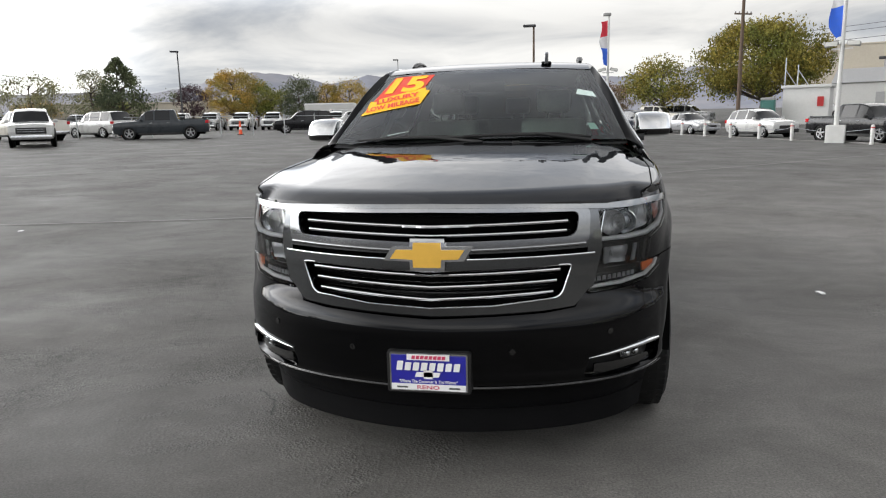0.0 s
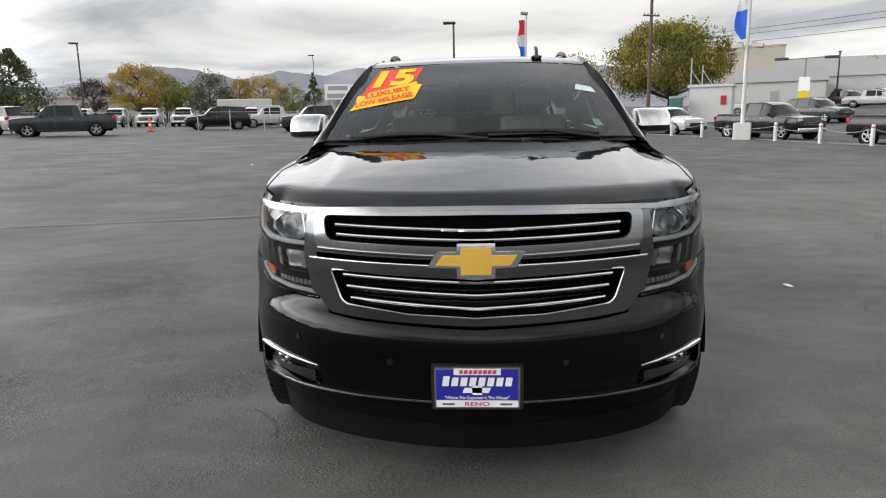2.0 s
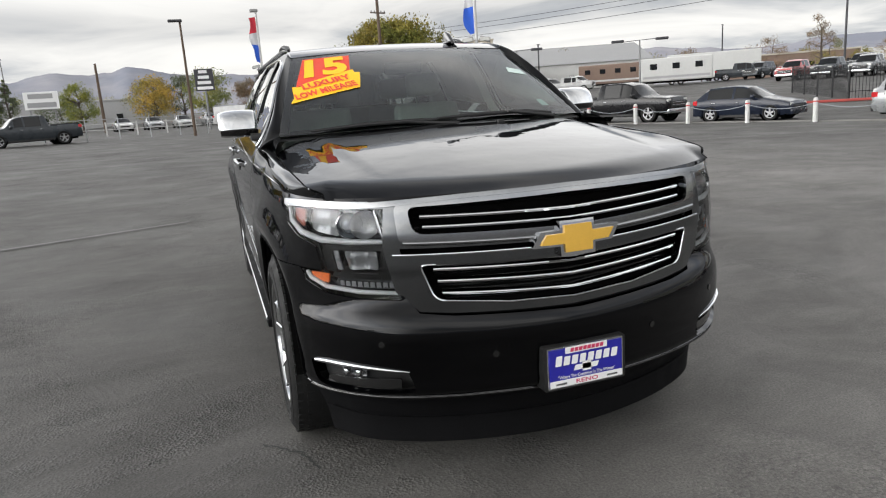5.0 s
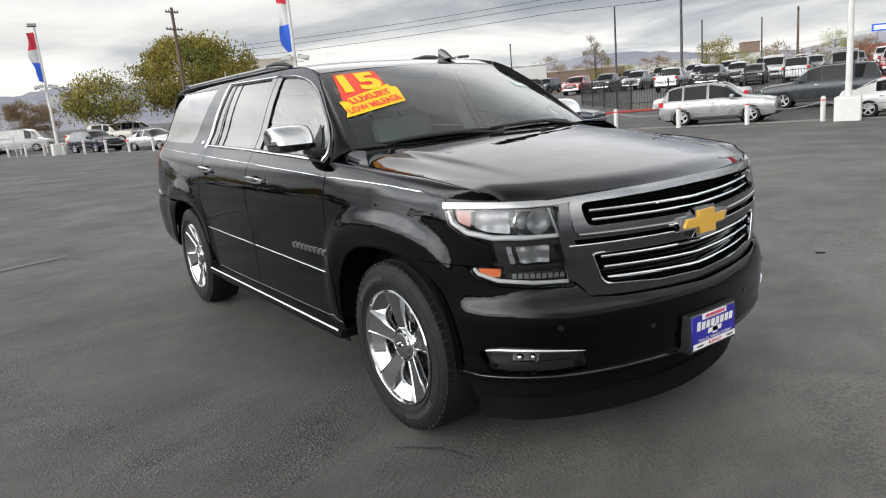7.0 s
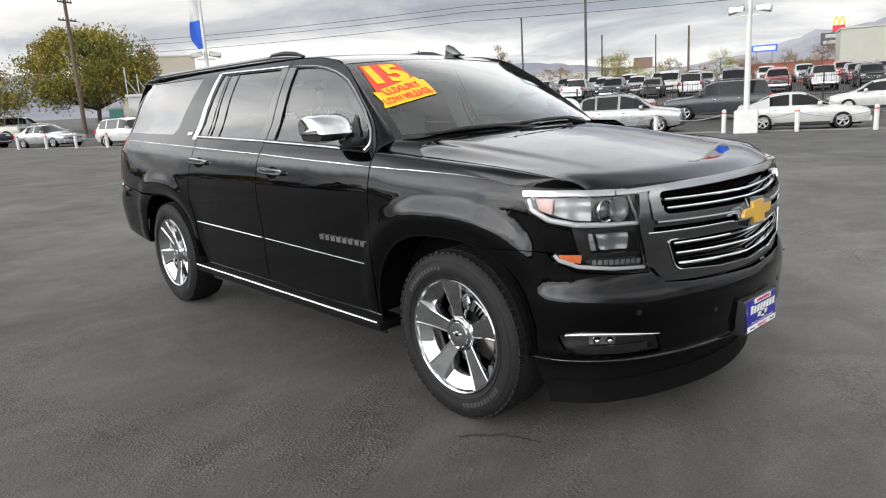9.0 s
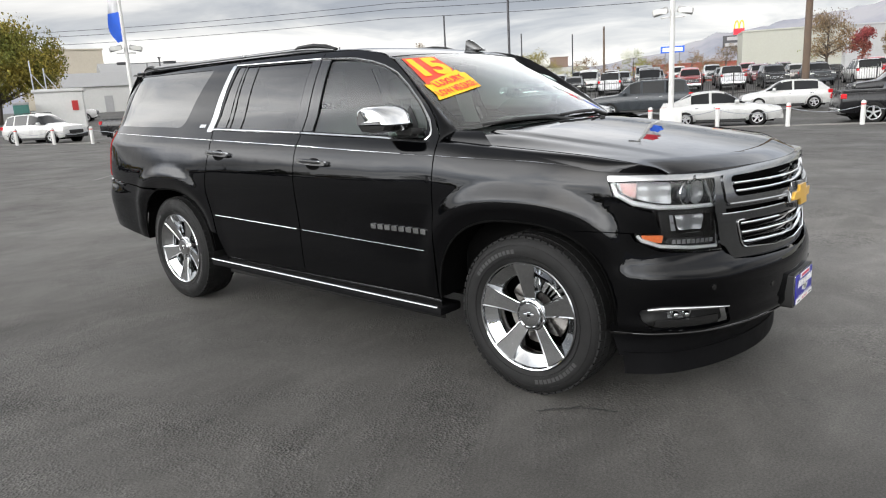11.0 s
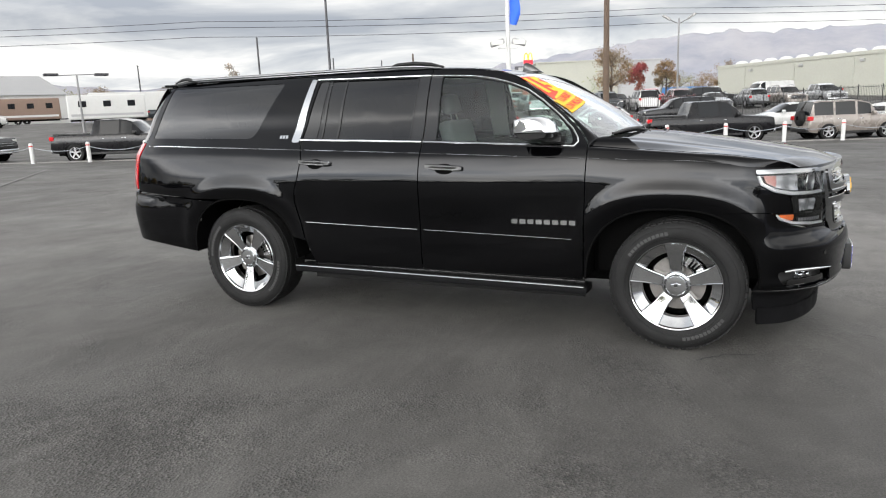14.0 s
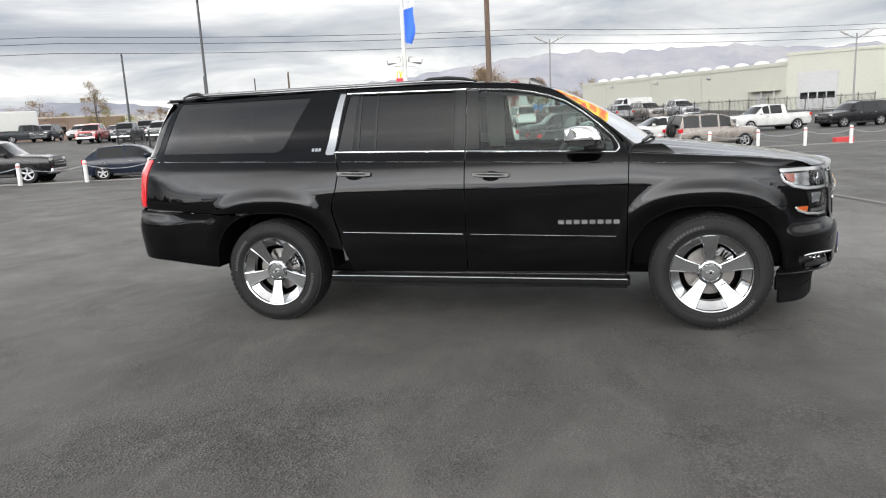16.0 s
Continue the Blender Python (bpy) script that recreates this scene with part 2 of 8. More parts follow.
M_SATIN = material("satin_chrome", (0.62, 0.63, 0.64), 0.2, 1.0, noise_scale=7, amount=0.06)
M_BLACK = material("black_plastic", (0.007, 0.007, 0.007), 0.5, noise_scale=20, amount=0.3, bump=0.05, bump_scale=300)
M_GLOSSBLACK = material("gloss_black_trim", (0.006, 0.006, 0.006), 0.12, coat=0.6, noise_scale=6, amount=0.2)
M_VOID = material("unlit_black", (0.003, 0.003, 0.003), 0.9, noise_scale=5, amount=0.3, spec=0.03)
M_TYRE = material("tyre_rubber", (0.008, 0.008, 0.008), 0.7, noise_scale=14, amount=0.25, bump=0.15, bump_scale=120, spec=0.25)
M_DAM = material("air_dam_rubber", (0.0045, 0.0045, 0.005), 0.6, noise_scale=9, amount=0.25, spec=0.08)
M_TYREMARK = material("tyre_lettering", (0.028, 0.028, 0.028), 0.5, noise_scale=20, amount=0.2)
M_GLASS = glass_material("clear_glass", (0.76, 0.88, 0.83))
M_WINDSHIELD = glass_material("windshield_glass", (0.70, 0.86, 0.81), 0.0)
M_PRIVACY = glass_material("privacy_glass", (0.030, 0.032, 0.033))
M_LENS = glass_material("lamp_cover", (0.95, 0.96, 0.97), 0.0, 0.55)
M_AMBER = material("amber_reflector", (0.75, 0.16, 0.03), 0.2, coat=0.6, noise_scale=60, amount=0.2, bump=0.3, bump_scale=200)
M_MARKER = material("dull_red_marker", (0.34, 0.10, 0.07), 0.2, coat=0.6, noise_scale=60, amount=0.2, bump=0.3, bump_scale=200)
M_LAMPSILVER = material("lamp_silver", (0.30, 0.305, 0.31), 0.3, 0.4, noise_scale=30, amount=0.12, bump=0.25, bump_scale=90)
M_LAMPBLADE = material("lamp_blade", (0.66, 0.665, 0.67), 0.3, 0.1, noise_scale=30, amount=0.06)
M_RED = material("red_lamp", (0.45, 0.01, 0.015), 0.12, coat=0.8, noise_scale=30, amount=0.2)
M_LIGHTPIPE = material("white_light_guide", (0.85, 0.86, 0.87), 0.25, coat=0.5, noise_scale=30, amount=0.06)
M_GOLD = material("gold_emblem", (0.72, 0.42, 0.06), 0.35, 0.2, 0.5, noise_scale=40, amount=0.06, bump=0.05, bump_scale=400)
M_PLATEBLUE = material("plate_blue", (0.02, 0.02, 0.30), 0.35, noise_scale=12, amount=0.1)
M_WHITE = material("white_print", (0.80, 0.80, 0.79), 0.45, noise_scale=15, amount=0.05)
M_PINK = material("red_print", (0.55, 0.05, 0.12), 0.5, noise_scale=25, amount=0.08)
M_STICKRED = material("sticker_red", (0.70, 0.06, 0.03), 0.6, noise_scale=10, amount=0.12)
M_STICKYEL = material("sticker_yellow", (0.95, 0.52, 0.015), 0.6, noise_scale=10, amount=0.08)
M_PAPER = material("paper_tag", (0.60, 0.72, 0.68), 0.7, noise_scale=20, amount=0.08)
M_LEATHER = material("grey_leather", (0.52, 0.51, 0.48), 0.55, noise_scale=9, amount=0.12, bump=0.1, bump_scale=150)
M_DASH = material("dark_interior_plastic", (0.06, 0.06, 0.062), 0.6, noise_scale=12, amount=0.2)
M_LINER = material("headliner_cloth", (0.45, 0.44, 0.42), 0.9, noise_scale=10, amount=0.08)
M_RUSTDISC = material("brake_disc", (0.20, 0.19, 0.18), 0.4, 0.9, noise_scale=20, amount=0.2)


# ---------- mesh helpers ----------
def mesh_object(name, verts, faces, mat, parent=None, label="", normals=None, smooth=False):
    me = bpy.data.meshes.new(name)
    me.from_pydata([tuple(v) for v in verts], [], [tuple(f) for f in faces])
    if mat is not None:
        me.materials.append(mat)
    if smooth or normals is not None:
        me.polygons.foreach_set("use_smooth", [True] * len(me.polygons))
    if normals is not None:
        me.normals_split_custom_set_from_vertices([tuple(n) for n in normals])
    me.update()
    ob = new(name, me)
    if parent is not None:
        ob.parent = parent
    if label:
        tagged(ob, label)
    return ob


def part(name, bm, mat, parent=None, label="", smooth=None):
    me = bpy.data.meshes.new(name)
    bm.normal_update()
    if smooth is not None:
        for f in bm.faces:
            f.smooth = True
        for e in bm.edges:
            if len(e.link_faces) == 2 and e.calc_face_angle(0) > radians(smooth):
                e.smooth = False
    bm.to_mesh(me)
    bm.free()
    if mat is not None:
        me.materials.append(mat)
    ob = new(name, me)
    if parent is not None:
        ob.parent = parent
    if label:
        tagged(ob, label)
    return ob


def empty(name, m=None):
    ob = new(name)
    ob.empty_display_size = 0.2
    if m is not None:
        ob.matrix_world = m
    return ob


def box(bm, x0, x1, y0, y1, z0, z1, bev=0.0, seg=1, m=None):
    r = bmesh.ops.create_cube(bm, size=1)["verts"]
    for v in r:
        v.co = Vector(((x0 + x1) / 2 + v.co.x * (x1 - x0), (y0 + y1) / 2 + v.co.y * (y1 - y0), (z0 + z1) / 2 + v.co.z * (z1 - z0)))
    if bev:
        es = {e for v in r for e in v.link_edges}
        out = bmesh.ops.bevel(bm, geom=list(es), offset=bev, segments=seg, affect="EDGES", profile=0.6)
        r = list({v for f in out["faces"] for v in f.verts} | {v for v in r if v.is_valid})
    if m is not None:
        bmesh.ops.transform(bm, matrix=m, verts=[v for v in r if v.is_valid])
    return r


def tube(bm, pts, rad, seg=8, closed=False, flat=1.0):
    """A round bar along a polyline; rad may be one number or one a point."""
    pts = [Vector(p) for p in pts]
    n = len(pts)
    rads = rad if isinstance(rad, (list, tuple)) else [rad] * n
    rings = []
    up = None
    for i in range(n):
        a = pts[i - 1] if (i > 0 or closed) else pts[0]
        b = pts[(i + 1) % n] if (i < n - 1 or closed) else pts[-1]
        d = (b - a).normalized()
        if up is None:
            up = Vector((0, 0, 1)) if abs(d.z) < 0.9 else Vector((1, 0, 0))
        s = d.cross(up)
        s.normalize()
        up = s.cross(d).normalized()
        rings.append([bm.verts.new(pts[i] + (s * math.cos(2 * math.pi * k / seg) + up * math.sin(2 * math.pi * k / seg) * flat) * rads[i]) for k in range(seg)])
    m = n if closed else n - 1
    for i in range(m):
        A, B = rings[i], rings[(i + 1) % n]
        for k in range(seg):
            bm.faces.new((A[k], A[(k + 1) % seg], B[(k + 1) % seg], B[k]))
    if not closed:
        bm.faces.new(rings[0][::-1])
        bm.faces.new(rings[-1])
    return rings


def lathe(bm, prof, seg=48, m=None, close=False):
    """Turns a profile of (radius, height along x) round the x axis."""
    rings = []
    for k in range(seg):
        a = 2 * math.pi * k / seg
        rings.append([bm.verts.new(Vector((h, r * math.cos(a), r * math.sin(a)))) for r, h in prof])
    n = len(prof)
    for k in range(seg):
        A, B = rings[k], rings[(k + 1) % seg]
        for i in range(n if close else n - 1):
            j = (i + 1) % n
            bm.faces.new((A[i], A[j], B[j], B[i]))
    vs = [v for r in rings for v in r]
    if m is not None:
        bmesh.ops.transform(bm, matrix=m, verts=vs)
    return vs


def rounded(poly, r, seg=4):
    """Rounds a polygon's corners; r is one radius or one a corner."""
    out = []
    n = len(poly)
    for i in range(n):
        p0, p1, p2 = (np.array(poly[j % n], float) for j in (i - 1, i, i + 1))
        ri = r[i] if isinstance(r, (list, tuple)) else r
        if ri <= 0:
            out.append(tuple(p1))
            continue
        a, b = p0 - p1, p2 - p1
        la, lb = np.linalg.norm(a), np.linalg.norm(b)
        k = min(ri, la * 0.48, lb * 0.48)
        A, B = p1 + a / la * k, p1 + b / lb * k
        for q in range(seg + 1):
            u = q / seg
            out.append(tuple((1 - u) ** 2 * A + 2 * u * (1 - u) * p1 + u * u * B))
    return out


def fill2d(outer, holes=(), step=0.06, stepv=None):
    """Triangles that fill an outline with holes, cut up on a regular grid."""
    bm = bmesh.new()
    edges = []
    for loop in (outer, *holes):
        vs = [bm.verts.new((u, v, 0)) for u, v in loop]
        edges += [bm.edges.new((vs[i], vs[(i + 1) % len(vs)])) for i in range(len(vs))]
    bmesh.ops.triangle_fill(bm, use_beauty=True, use_dissolve=False, edges=edges)
    us = [p[0] for p in outer]
    vs = [p[1] for p in outer]
    for lo, hi, no, st in ((min(us), max(us), (1, 0, 0), step), (min(vs), max(vs), (0, 1, 0), stepv or step)):
        n = int((hi - lo) / st)
        for k in range(1, n + 1):
            c = lo + (hi - lo) * k / (n + 1)
            bmesh.ops.bisect_plane(bm, geom=bm.verts[:] + bm.edges[:] + bm.faces[:], plane_co=(no[0] * c, no[1] * c, 0), plane_no=no, dist=1e-5)
    bm.verts.index_update()
    V = np.array([(v.co.x, v.co.y) for v in bm.verts])
    F = [[v.index for v in f.verts] for f in bm.faces]
    E = []
    for e in bm.edges:
        if len(e.link_faces) == 1:
            E.append((e.verts[0].index, e.verts[1].index))
    bm.free()
    return V, F, E


CENTRE = np.array((0.0, 1.8, 0.8))


def panel(name, fmap, outer, mat, parent, holes=(), step=0.06, stepv=None, thick=0.012, label="", centre=None):
    """A sheet that follows the surface fmap(u, v), with a turned-in rim all round its edges."""
    V, F, E = fill2d(outer, holes, step, stepv)
    u, v = V[:, 0], V[:, 1]
    P = fmap(u, v)
    h = 0.006
    du = fmap(u + h, v) - fmap(u - h, v)
    dv = fmap(u, v + h) - fmap(u, v - h)
    N = np.cross(du, dv)
    N /= np.linalg.norm(N, axis=1)[:, None] + 1e-12
    c = CENTRE if centre is None else np.array(centre)
    if np.sum(N * (P - c)) < 0:
        N = -N
    faces = []
    for f in F:
        a, b, d = P[f[0]], P[f[1]], P[f[2]]
        fn = np.cross(b - a, d - a)
        faces.append(f if fn @ N[f[0]] > 0 else f[::-1])
    verts = list(P)
    norms = list(N)
    if thick:
        idx = {}
        for e in E:
            for i in e:
                if i not in idx:
                    idx[i] = (len(verts), len(verts) + 1)
                    verts += [P[i], P[i] - N[i] * thick]
                    norms += [N[i], N[i]]
        acc = {}
        for a, b in E:
            m = (P[a] + P[b]) / 2
            t = np.cross(P[b] - P[a], N[a])
            t /= np.linalg.norm(t) + 1e-12
            # outward: away from the face that owns the edge
            for i in (a, b):
                acc.setdefault(i, np.zeros(3))
            own = [f for f in edge_faces(F, a, b)]
            if own:
                cm = np.mean([P[i] for i in own[0]], axis=0)
                if (m - cm) @ t < 0:
                    t = -t
            acc[a] += t
            acc[b] += t
            A0, A1 = idx[a]
            B0, B1 = idx[b]
            q = [A0, B0, B1, A1]
            fn = np.cross(P[b] - P[a], -N[a])
            faces.append(q if fn @ t > 0 else q[::-1])
        for i, (j0, j1) in idx.items():
            n = acc[i] / (np.linalg.norm(acc[i]) + 1e-9)
            norms[j0] = n
            norms[j1] = n
    return mesh_object(name, verts, faces, mat, parent, label, norms)


_EF = {}


def edge_faces(F, a, b):
    key = id(F)
    if key not in _EF:
        _EF.clear()
        d = {}
        for f in F:
            for i in range(len(f)):
                d.setdefault(frozenset((f[i], f[(i + 1) % len(f)])), []).append(f)
        _EF[key] = d
    return _EF[key].get(frozenset((a, b)), [])


def grid_patch(name, rows, mat, parent, label="", flip=False):
    """A smooth sheet through a grid of points."""
    R = np.array(rows, float)
    n, m = R.shape[:2]
    du = np.gradient(R, axis=0)
    dv = np.gradient(R, axis=1)
    N = np.cross(du, dv)
    N /= np.linalg.norm(N, axis=2)[:, :, None] + 1e-12
    c = R.reshape(-1, 3) - CENTRE
    if np.sum(N.reshape(-1, 3) * c) < 0:
        N = -N
    if flip:
        N = -N
    faces = []
    for i in range(n - 1):
        for j in range(m - 1):
            f = [i * m + j, (i + 1) * m + j, (i + 1) * m + j + 1, i * m + j + 1]
            a, b, d = R[i, j], R[i + 1, j], R[i + 1, j + 1]
            fn = np.cross(b - a, d - a)
            faces.append(f if fn @ N[i, j] > 0 else f[::-1])
    return mesh_object(name, R.reshape(-1, 3), faces, mat, parent, label, N.reshape(-1, 3))


_TEXT = {}


def text_mesh(body, size, bold=0.0, shear=0.0):
    """Flat glyphs of the built-in font, centred on the origin, as vertices and faces."""
    key = (body, size, bold, shear)
    if key in _TEXT:
        return _TEXT[key]
    cu = bpy.data.curves.new("text", "FONT")
    cu.body = body
    cu.size = size
    cu.align_x, cu.align_y = "CENTER", "CENTER"
    cu.offset = bold
    cu.shear = shear
    cu.resolution_u = 3
    ob = bpy.data.objects.new("text", cu)
    scene.collection.objects.link(ob)
    dg = bpy.context.evaluated_depsgraph_get()
    me = bpy.data.meshes.new_from_object(ob.evaluated_get(dg))
    V = np.array([tuple(v.co) for v in me.vertices])
    F = [list(p.vertices) for p in me.polygons]
    bpy.data.objects.remove(ob)
    bpy.data.curves.remove(cu)
    bpy.data.meshes.remove(me)
    _TEXT[key] = (V, F)
    return V, F


def decal_text(name, body, size, fmap, mat, parent, u0, v0, width=None, height=None, bold=0.0, shear=0.0, rot=0.0, label=""):
    """Lettering laid on the surface fmap, centred at (u0, v0)."""
    V, F = text_mesh(body, size, bold, shear)
    V = V.copy()
    lo, hi = V.min(0), V.max(0)
    V -= (lo + hi) / 2
    if width:
        V[:, 0] *= width / (hi[0] - lo[0])
    if height:
        V[:, 1] *= height / (hi[1] - lo[1])
    c, s = math.cos(rot), math.sin(rot)
    P = fmap(u0 + V[:, 0] * c - V[:, 1] * s, v0 + V[:, 0] * s + V[:, 1] * c)
    return mesh_object(name, P, F, mat, parent, label)


# ---------- the large black sport utility vehicle ----------
CTRL = ((0, -1.0), (0.3, -.968), (0.6, -.872), (0.8, -.74), (0.925, -.56), (0.985, -.3), (1.0, 0), (1.008, .6), (1.01, 1.5), (1.01, 2.5), (1.003, 3.4), (0.99, 3.95), (.962, 4.35), (.88, 4.56), (.7, 4.65), (.4, 4.69), (0, 4.70))


def plan_outline():
    p = np.array(CTRL, float)
    q = np.vstack([[-p[1][0], p[1][1]], p, [-p[-2][0], p[-2][1]]])
    pts = []
    for i in range(1, len(q) - 2):
        p0, p1, p2, p3 = q[i - 1], q[i], q[i + 1], q[i + 2]
        d0, d1, d2 = (np.linalg.norm(b - a) for a, b in ((p0, p1), (p1, p2), (p2, p3)))
        m1, m2 = (p2 - p0) / (d0 + d1) * d1, (p3 - p1) / (d1 + d2) * d1
        for k in range(20):
            u = k / 20
            pts.append((2 * u ** 3 - 3 * u ** 2 + 1) * p1 + (u ** 3 - 2 * u ** 2 + u) * m1 + (-2 * u ** 3 + 3 * u ** 2) * p2 + (u ** 3 - u ** 2) * m2)
    pts.append(q[-2])
    pts = np.array(pts)
    s = np.concatenate([[0], np.cumsum(np.linalg.norm(np.diff(pts, axis=0), axis=1))])
    return s, pts


OS, OP = plan_outline()
_t = np.gradient(OP, axis=0)
ON = np.stack([_t[:, 1], -_t[:, 0]], 1)
ON /= np.linalg.norm(ON, axis=1)[:, None]
S_END = OS[-1]


def sy(y):
    """The way along the outline at which the flank passes y."""
    k = OP[:, 0] > 0.86
    return float(np.interp(y, OP[k, 1], OS[k]))


def smooth_table(tab):
    """A smooth curve through a table of (z, d)."""
    z = np.array([a for a, b in tab])
    d = np.array([b for a, b in tab])
    m = np.gradient(d, z)
    zz = np.linspace(0.1, 2.0, 381)
    i = np.clip(np.searchsorted(z, zz) - 1, 0, len(z) - 2)
    h = z[i + 1] - z[i]
    u = np.clip((zz - z[i]) / h, 0, 1)
    return (2 * u ** 3 - 3 * u ** 2 + 1) * d[i] + (u ** 3 - 2 * u ** 2 + u) * h * m[i] + (-2 * u ** 3 + 3 * u ** 2) * d[i + 1] + (u ** 3 - u ** 2) * h * m[i + 1]


GH = ((1.30, -.064), (1.34, -.090), (1.42, -.140), (1.565, -.203), (1.69, -.268), (1.80, -.340), (1.86, -.395), (1.95, -.48))
STATIONS = (
    (0.0, ((.15, -.12), (.30, -.10), (.37, -.05), (.41, .02), (.48, .035), (.58, .045), (.65, .045), (.69, .03), (.73, .0), (.9, -.006), (1.05, -.022), (1.13, -.045), (1.16, -.06), (1.25, -.10))),
    (0.60, ((.15, -.12), (.30, -.10), (.37, -.05), (.41, .02), (.48, .035), (.58, .045), (.66, .042), (.71, .025), (.75, .0), (.9, -.004), (1.05, -.018), (1.13, -.038), (1.16, -.05), (1.25, -.09))),
    (0.98, ((.15, -.10), (.30, -.08), (.37, -.05), (.41, .012), (.5, .028), (.6, .035), (.68, .03), (.74, .01), (.78, .004), (.95, .0), (1.08, -.015), (1.13, -.03), (1.17, -.05), (1.25, -.10))),
    (1.25, ((.15, -.08), (.30, -.05), (.38, -.02), (.43, .005), (.55, .015), (.7, .014), (.8, .008), (.9, .004), (1.0, .0), (1.1, -.012), (1.15, -.025), (1.2, -.048), (1.28, -.10))),
    (1.70, ((.2, -.03), (.4, .0), (.6, .012), (.75, .016), (.88, .019), (.98, .017), (1.04, .012), (1.1, .003), (1.15, -.009), (1.2, -.026), (1.25, -.060), (1.32, -.12))),
    (2.25, ((.2, -.06), (.36, -.032), (.45, -.012), (.6, .0), (.75, .002), (.88, .009), (.96, .0125), (1.02, .0135), (1.06, .0125), (1.10, .009), (1.14, .003), (1.18, -.005), (1.22, -.016), (1.25, -.030), *GH)),
    (3.40, ((.2, -.06), (.36, -.032), (.45, -.012), (.6, .0), (.75, .002), (.88, .009), (.96, .0125), (1.02, .0135), (1.06, .0125), (1.10, .009), (1.14, .003), (1.18, -.005), (1.22, -.016), (1.25, -.030), *GH)),
    (4.30, ((.2, -.06), (.36, -.032), (.45, -.012), (.6, .0), (.75, .002), (.88, .009), (.96, .0125), (1.02, .0135), (1.06, .0125), (1.10, .009), (1.14, .003), (1.18, -.005), (1.22, -.016), (1.25, -.030), *GH)),
    (4.95, ((.2, -.03), (.4, .0), (.6, .012), (.75, .015), (.9, .019), (.98, .017), (1.04, .010), (1.09, .004), (1.15, -.006), (1.20, -.017), (1.25, -.033), *GH)),
    (5.65, ((.2, -.05), (.42, -.02), (.5, .004), (.65, .014), (.83, .012), (.87, .004), (.96, .006), (1.01, .001), (1.07, -.005), (1.13, -.012), (1.19, -.021), (1.25, -.035), *GH)),
    (6.11, ((.2, -.06), (.42, -.035), (.5, .0), (.65, .025), (.84, .026), (.88, .014), (.9, .004), (1.01, .002), (1.07, -.005), (1.13, -.013), (1.19, -.022), (1.25, -.036), *GH)),
    (7.09, ((.2, -.06), (.42, -.02), (.5, .02), (.65, .05), (.84, .05), (.88, .03), (.9, .0), (1.03, .0), (1.1, -.005), (1.17, -.015), (1.24, -.03), *GH)),
)
_ST = np.array([a for a, b in STATIONS])
_TB = np.array([smooth_table(b) for a, b in STATIONS])


def offset_of(s, z):
    s = np.clip(s, 0, S_END)
    k = np.clip(np.searchsorted(_ST, s) - 1, 0, len(_ST) - 2)
    w = np.clip((s - _ST[k]) / (_ST[k + 1] - _ST[k]), 0, 1)
    w = w * w * (3 - 2 * w)
    zi = np.clip((z - 0.1) / 0.005, 0, 379.999)
    j = zi.astype(int)
    f = zi - j
    a = _TB[k, j] * (1 - f) + _TB[k, j + 1] * f
    b = _TB[k + 1, j] * (1 - f) + _TB[k + 1, j + 1] * f
    y = np.interp(s, OS, OP[:, 1])
    x = np.interp(s, OS, OP[:, 0])
    flare = 0.0
    for yc, zc, wd, h in ((0.0, .405, .515, .495), (3.302, .405, .515, .50)):
        q = (np.abs((y - yc) / wd) ** 2.5 + np.abs(np.maximum(z - zc, 0) / h) ** 2.5) ** 0.4
        k = np.clip((1.40 - q) / 0.27, 0, 1)
        u = np.clip((1.235 - q) / 0.235, 0, 1)
        flare = flare + (0.024 * k * k * (3 - 2 * k) - 0.030 * u ** 1.7) * np.clip((x - .84) / .1, 0, 1) * np.clip((z - .35) / .2, 0, 1) * np.clip((y + .60) / .12, 0, 1) * np.clip((yc + .66 - y) / .14, 0, 1)
    # fuller shoulder along the doors, fullest over the rear wheel
    haunch = np.clip((y - 2.45) / .6, 0, 1) * np.clip((4.40 - y) / .5, 0, 1)
    haunch = (.013 * haunch * haunch * (3 - 2 * haunch) + .009 * np.clip((y - .1) / .9, 0, 1) * np.clip((4.40 - y) / .5, 0, 1)) * np.exp(-((z - 1.02) / .17) ** 2)
    return a * (1 - w) + b * w + flare + haunch


def skin(off=0.0, side=1):
    """The body's outer skin by the way s along the plan outline and the height z."""
    def f(s, z):
        s, z = np.asarray(s, float), np.asarray(z, float)
        a = np.abs(s)
        sg = np.where(s < 0, -1.0, 1.0) * side
        d = offset_of(a, z) + off
        px, py = np.interp(a, OS, OP[:, 0]), np.interp(a, OS, OP[:, 1])
        nx, ny = np.interp(a, OS, ON[:, 0]), np.interp(a, OS, ON[:, 1])
        return np.stack([sg * (px + nx * d), py + ny * d, z], -1)
    return f


def grille_skin(off=0.0):
    """The upright grille: the skin with the bumper's bulge left out."""
    def f(s, z):
        s, z = np.asarray(s, float), np.asarray(z, float)
        a = np.abs(s)
        d = offset_of(a, np.maximum(z, .86)) + off
        px, py = np.interp(a, OS, OP[:, 0]), np.interp(a, OS, OP[:, 1])
        nx, ny = np.interp(a, OS, ON[:, 0]), np.interp(a, OS, ON[:, 1])
        return np.stack([np.where(s < 0, -1.0, 1.0) * (px + nx * d), py + ny * d, z], -1)
    return f


def flank(off=0.0, side=1):
    """The same skin by y instead of s, for the flanks."""
    g = skin(off, side)
    k = OP[:, 0] > 0.86
    ys, ss = OP[k, 1], OS[k]
    return lambda y, z: g(np.interp(y, ys, ss), z)


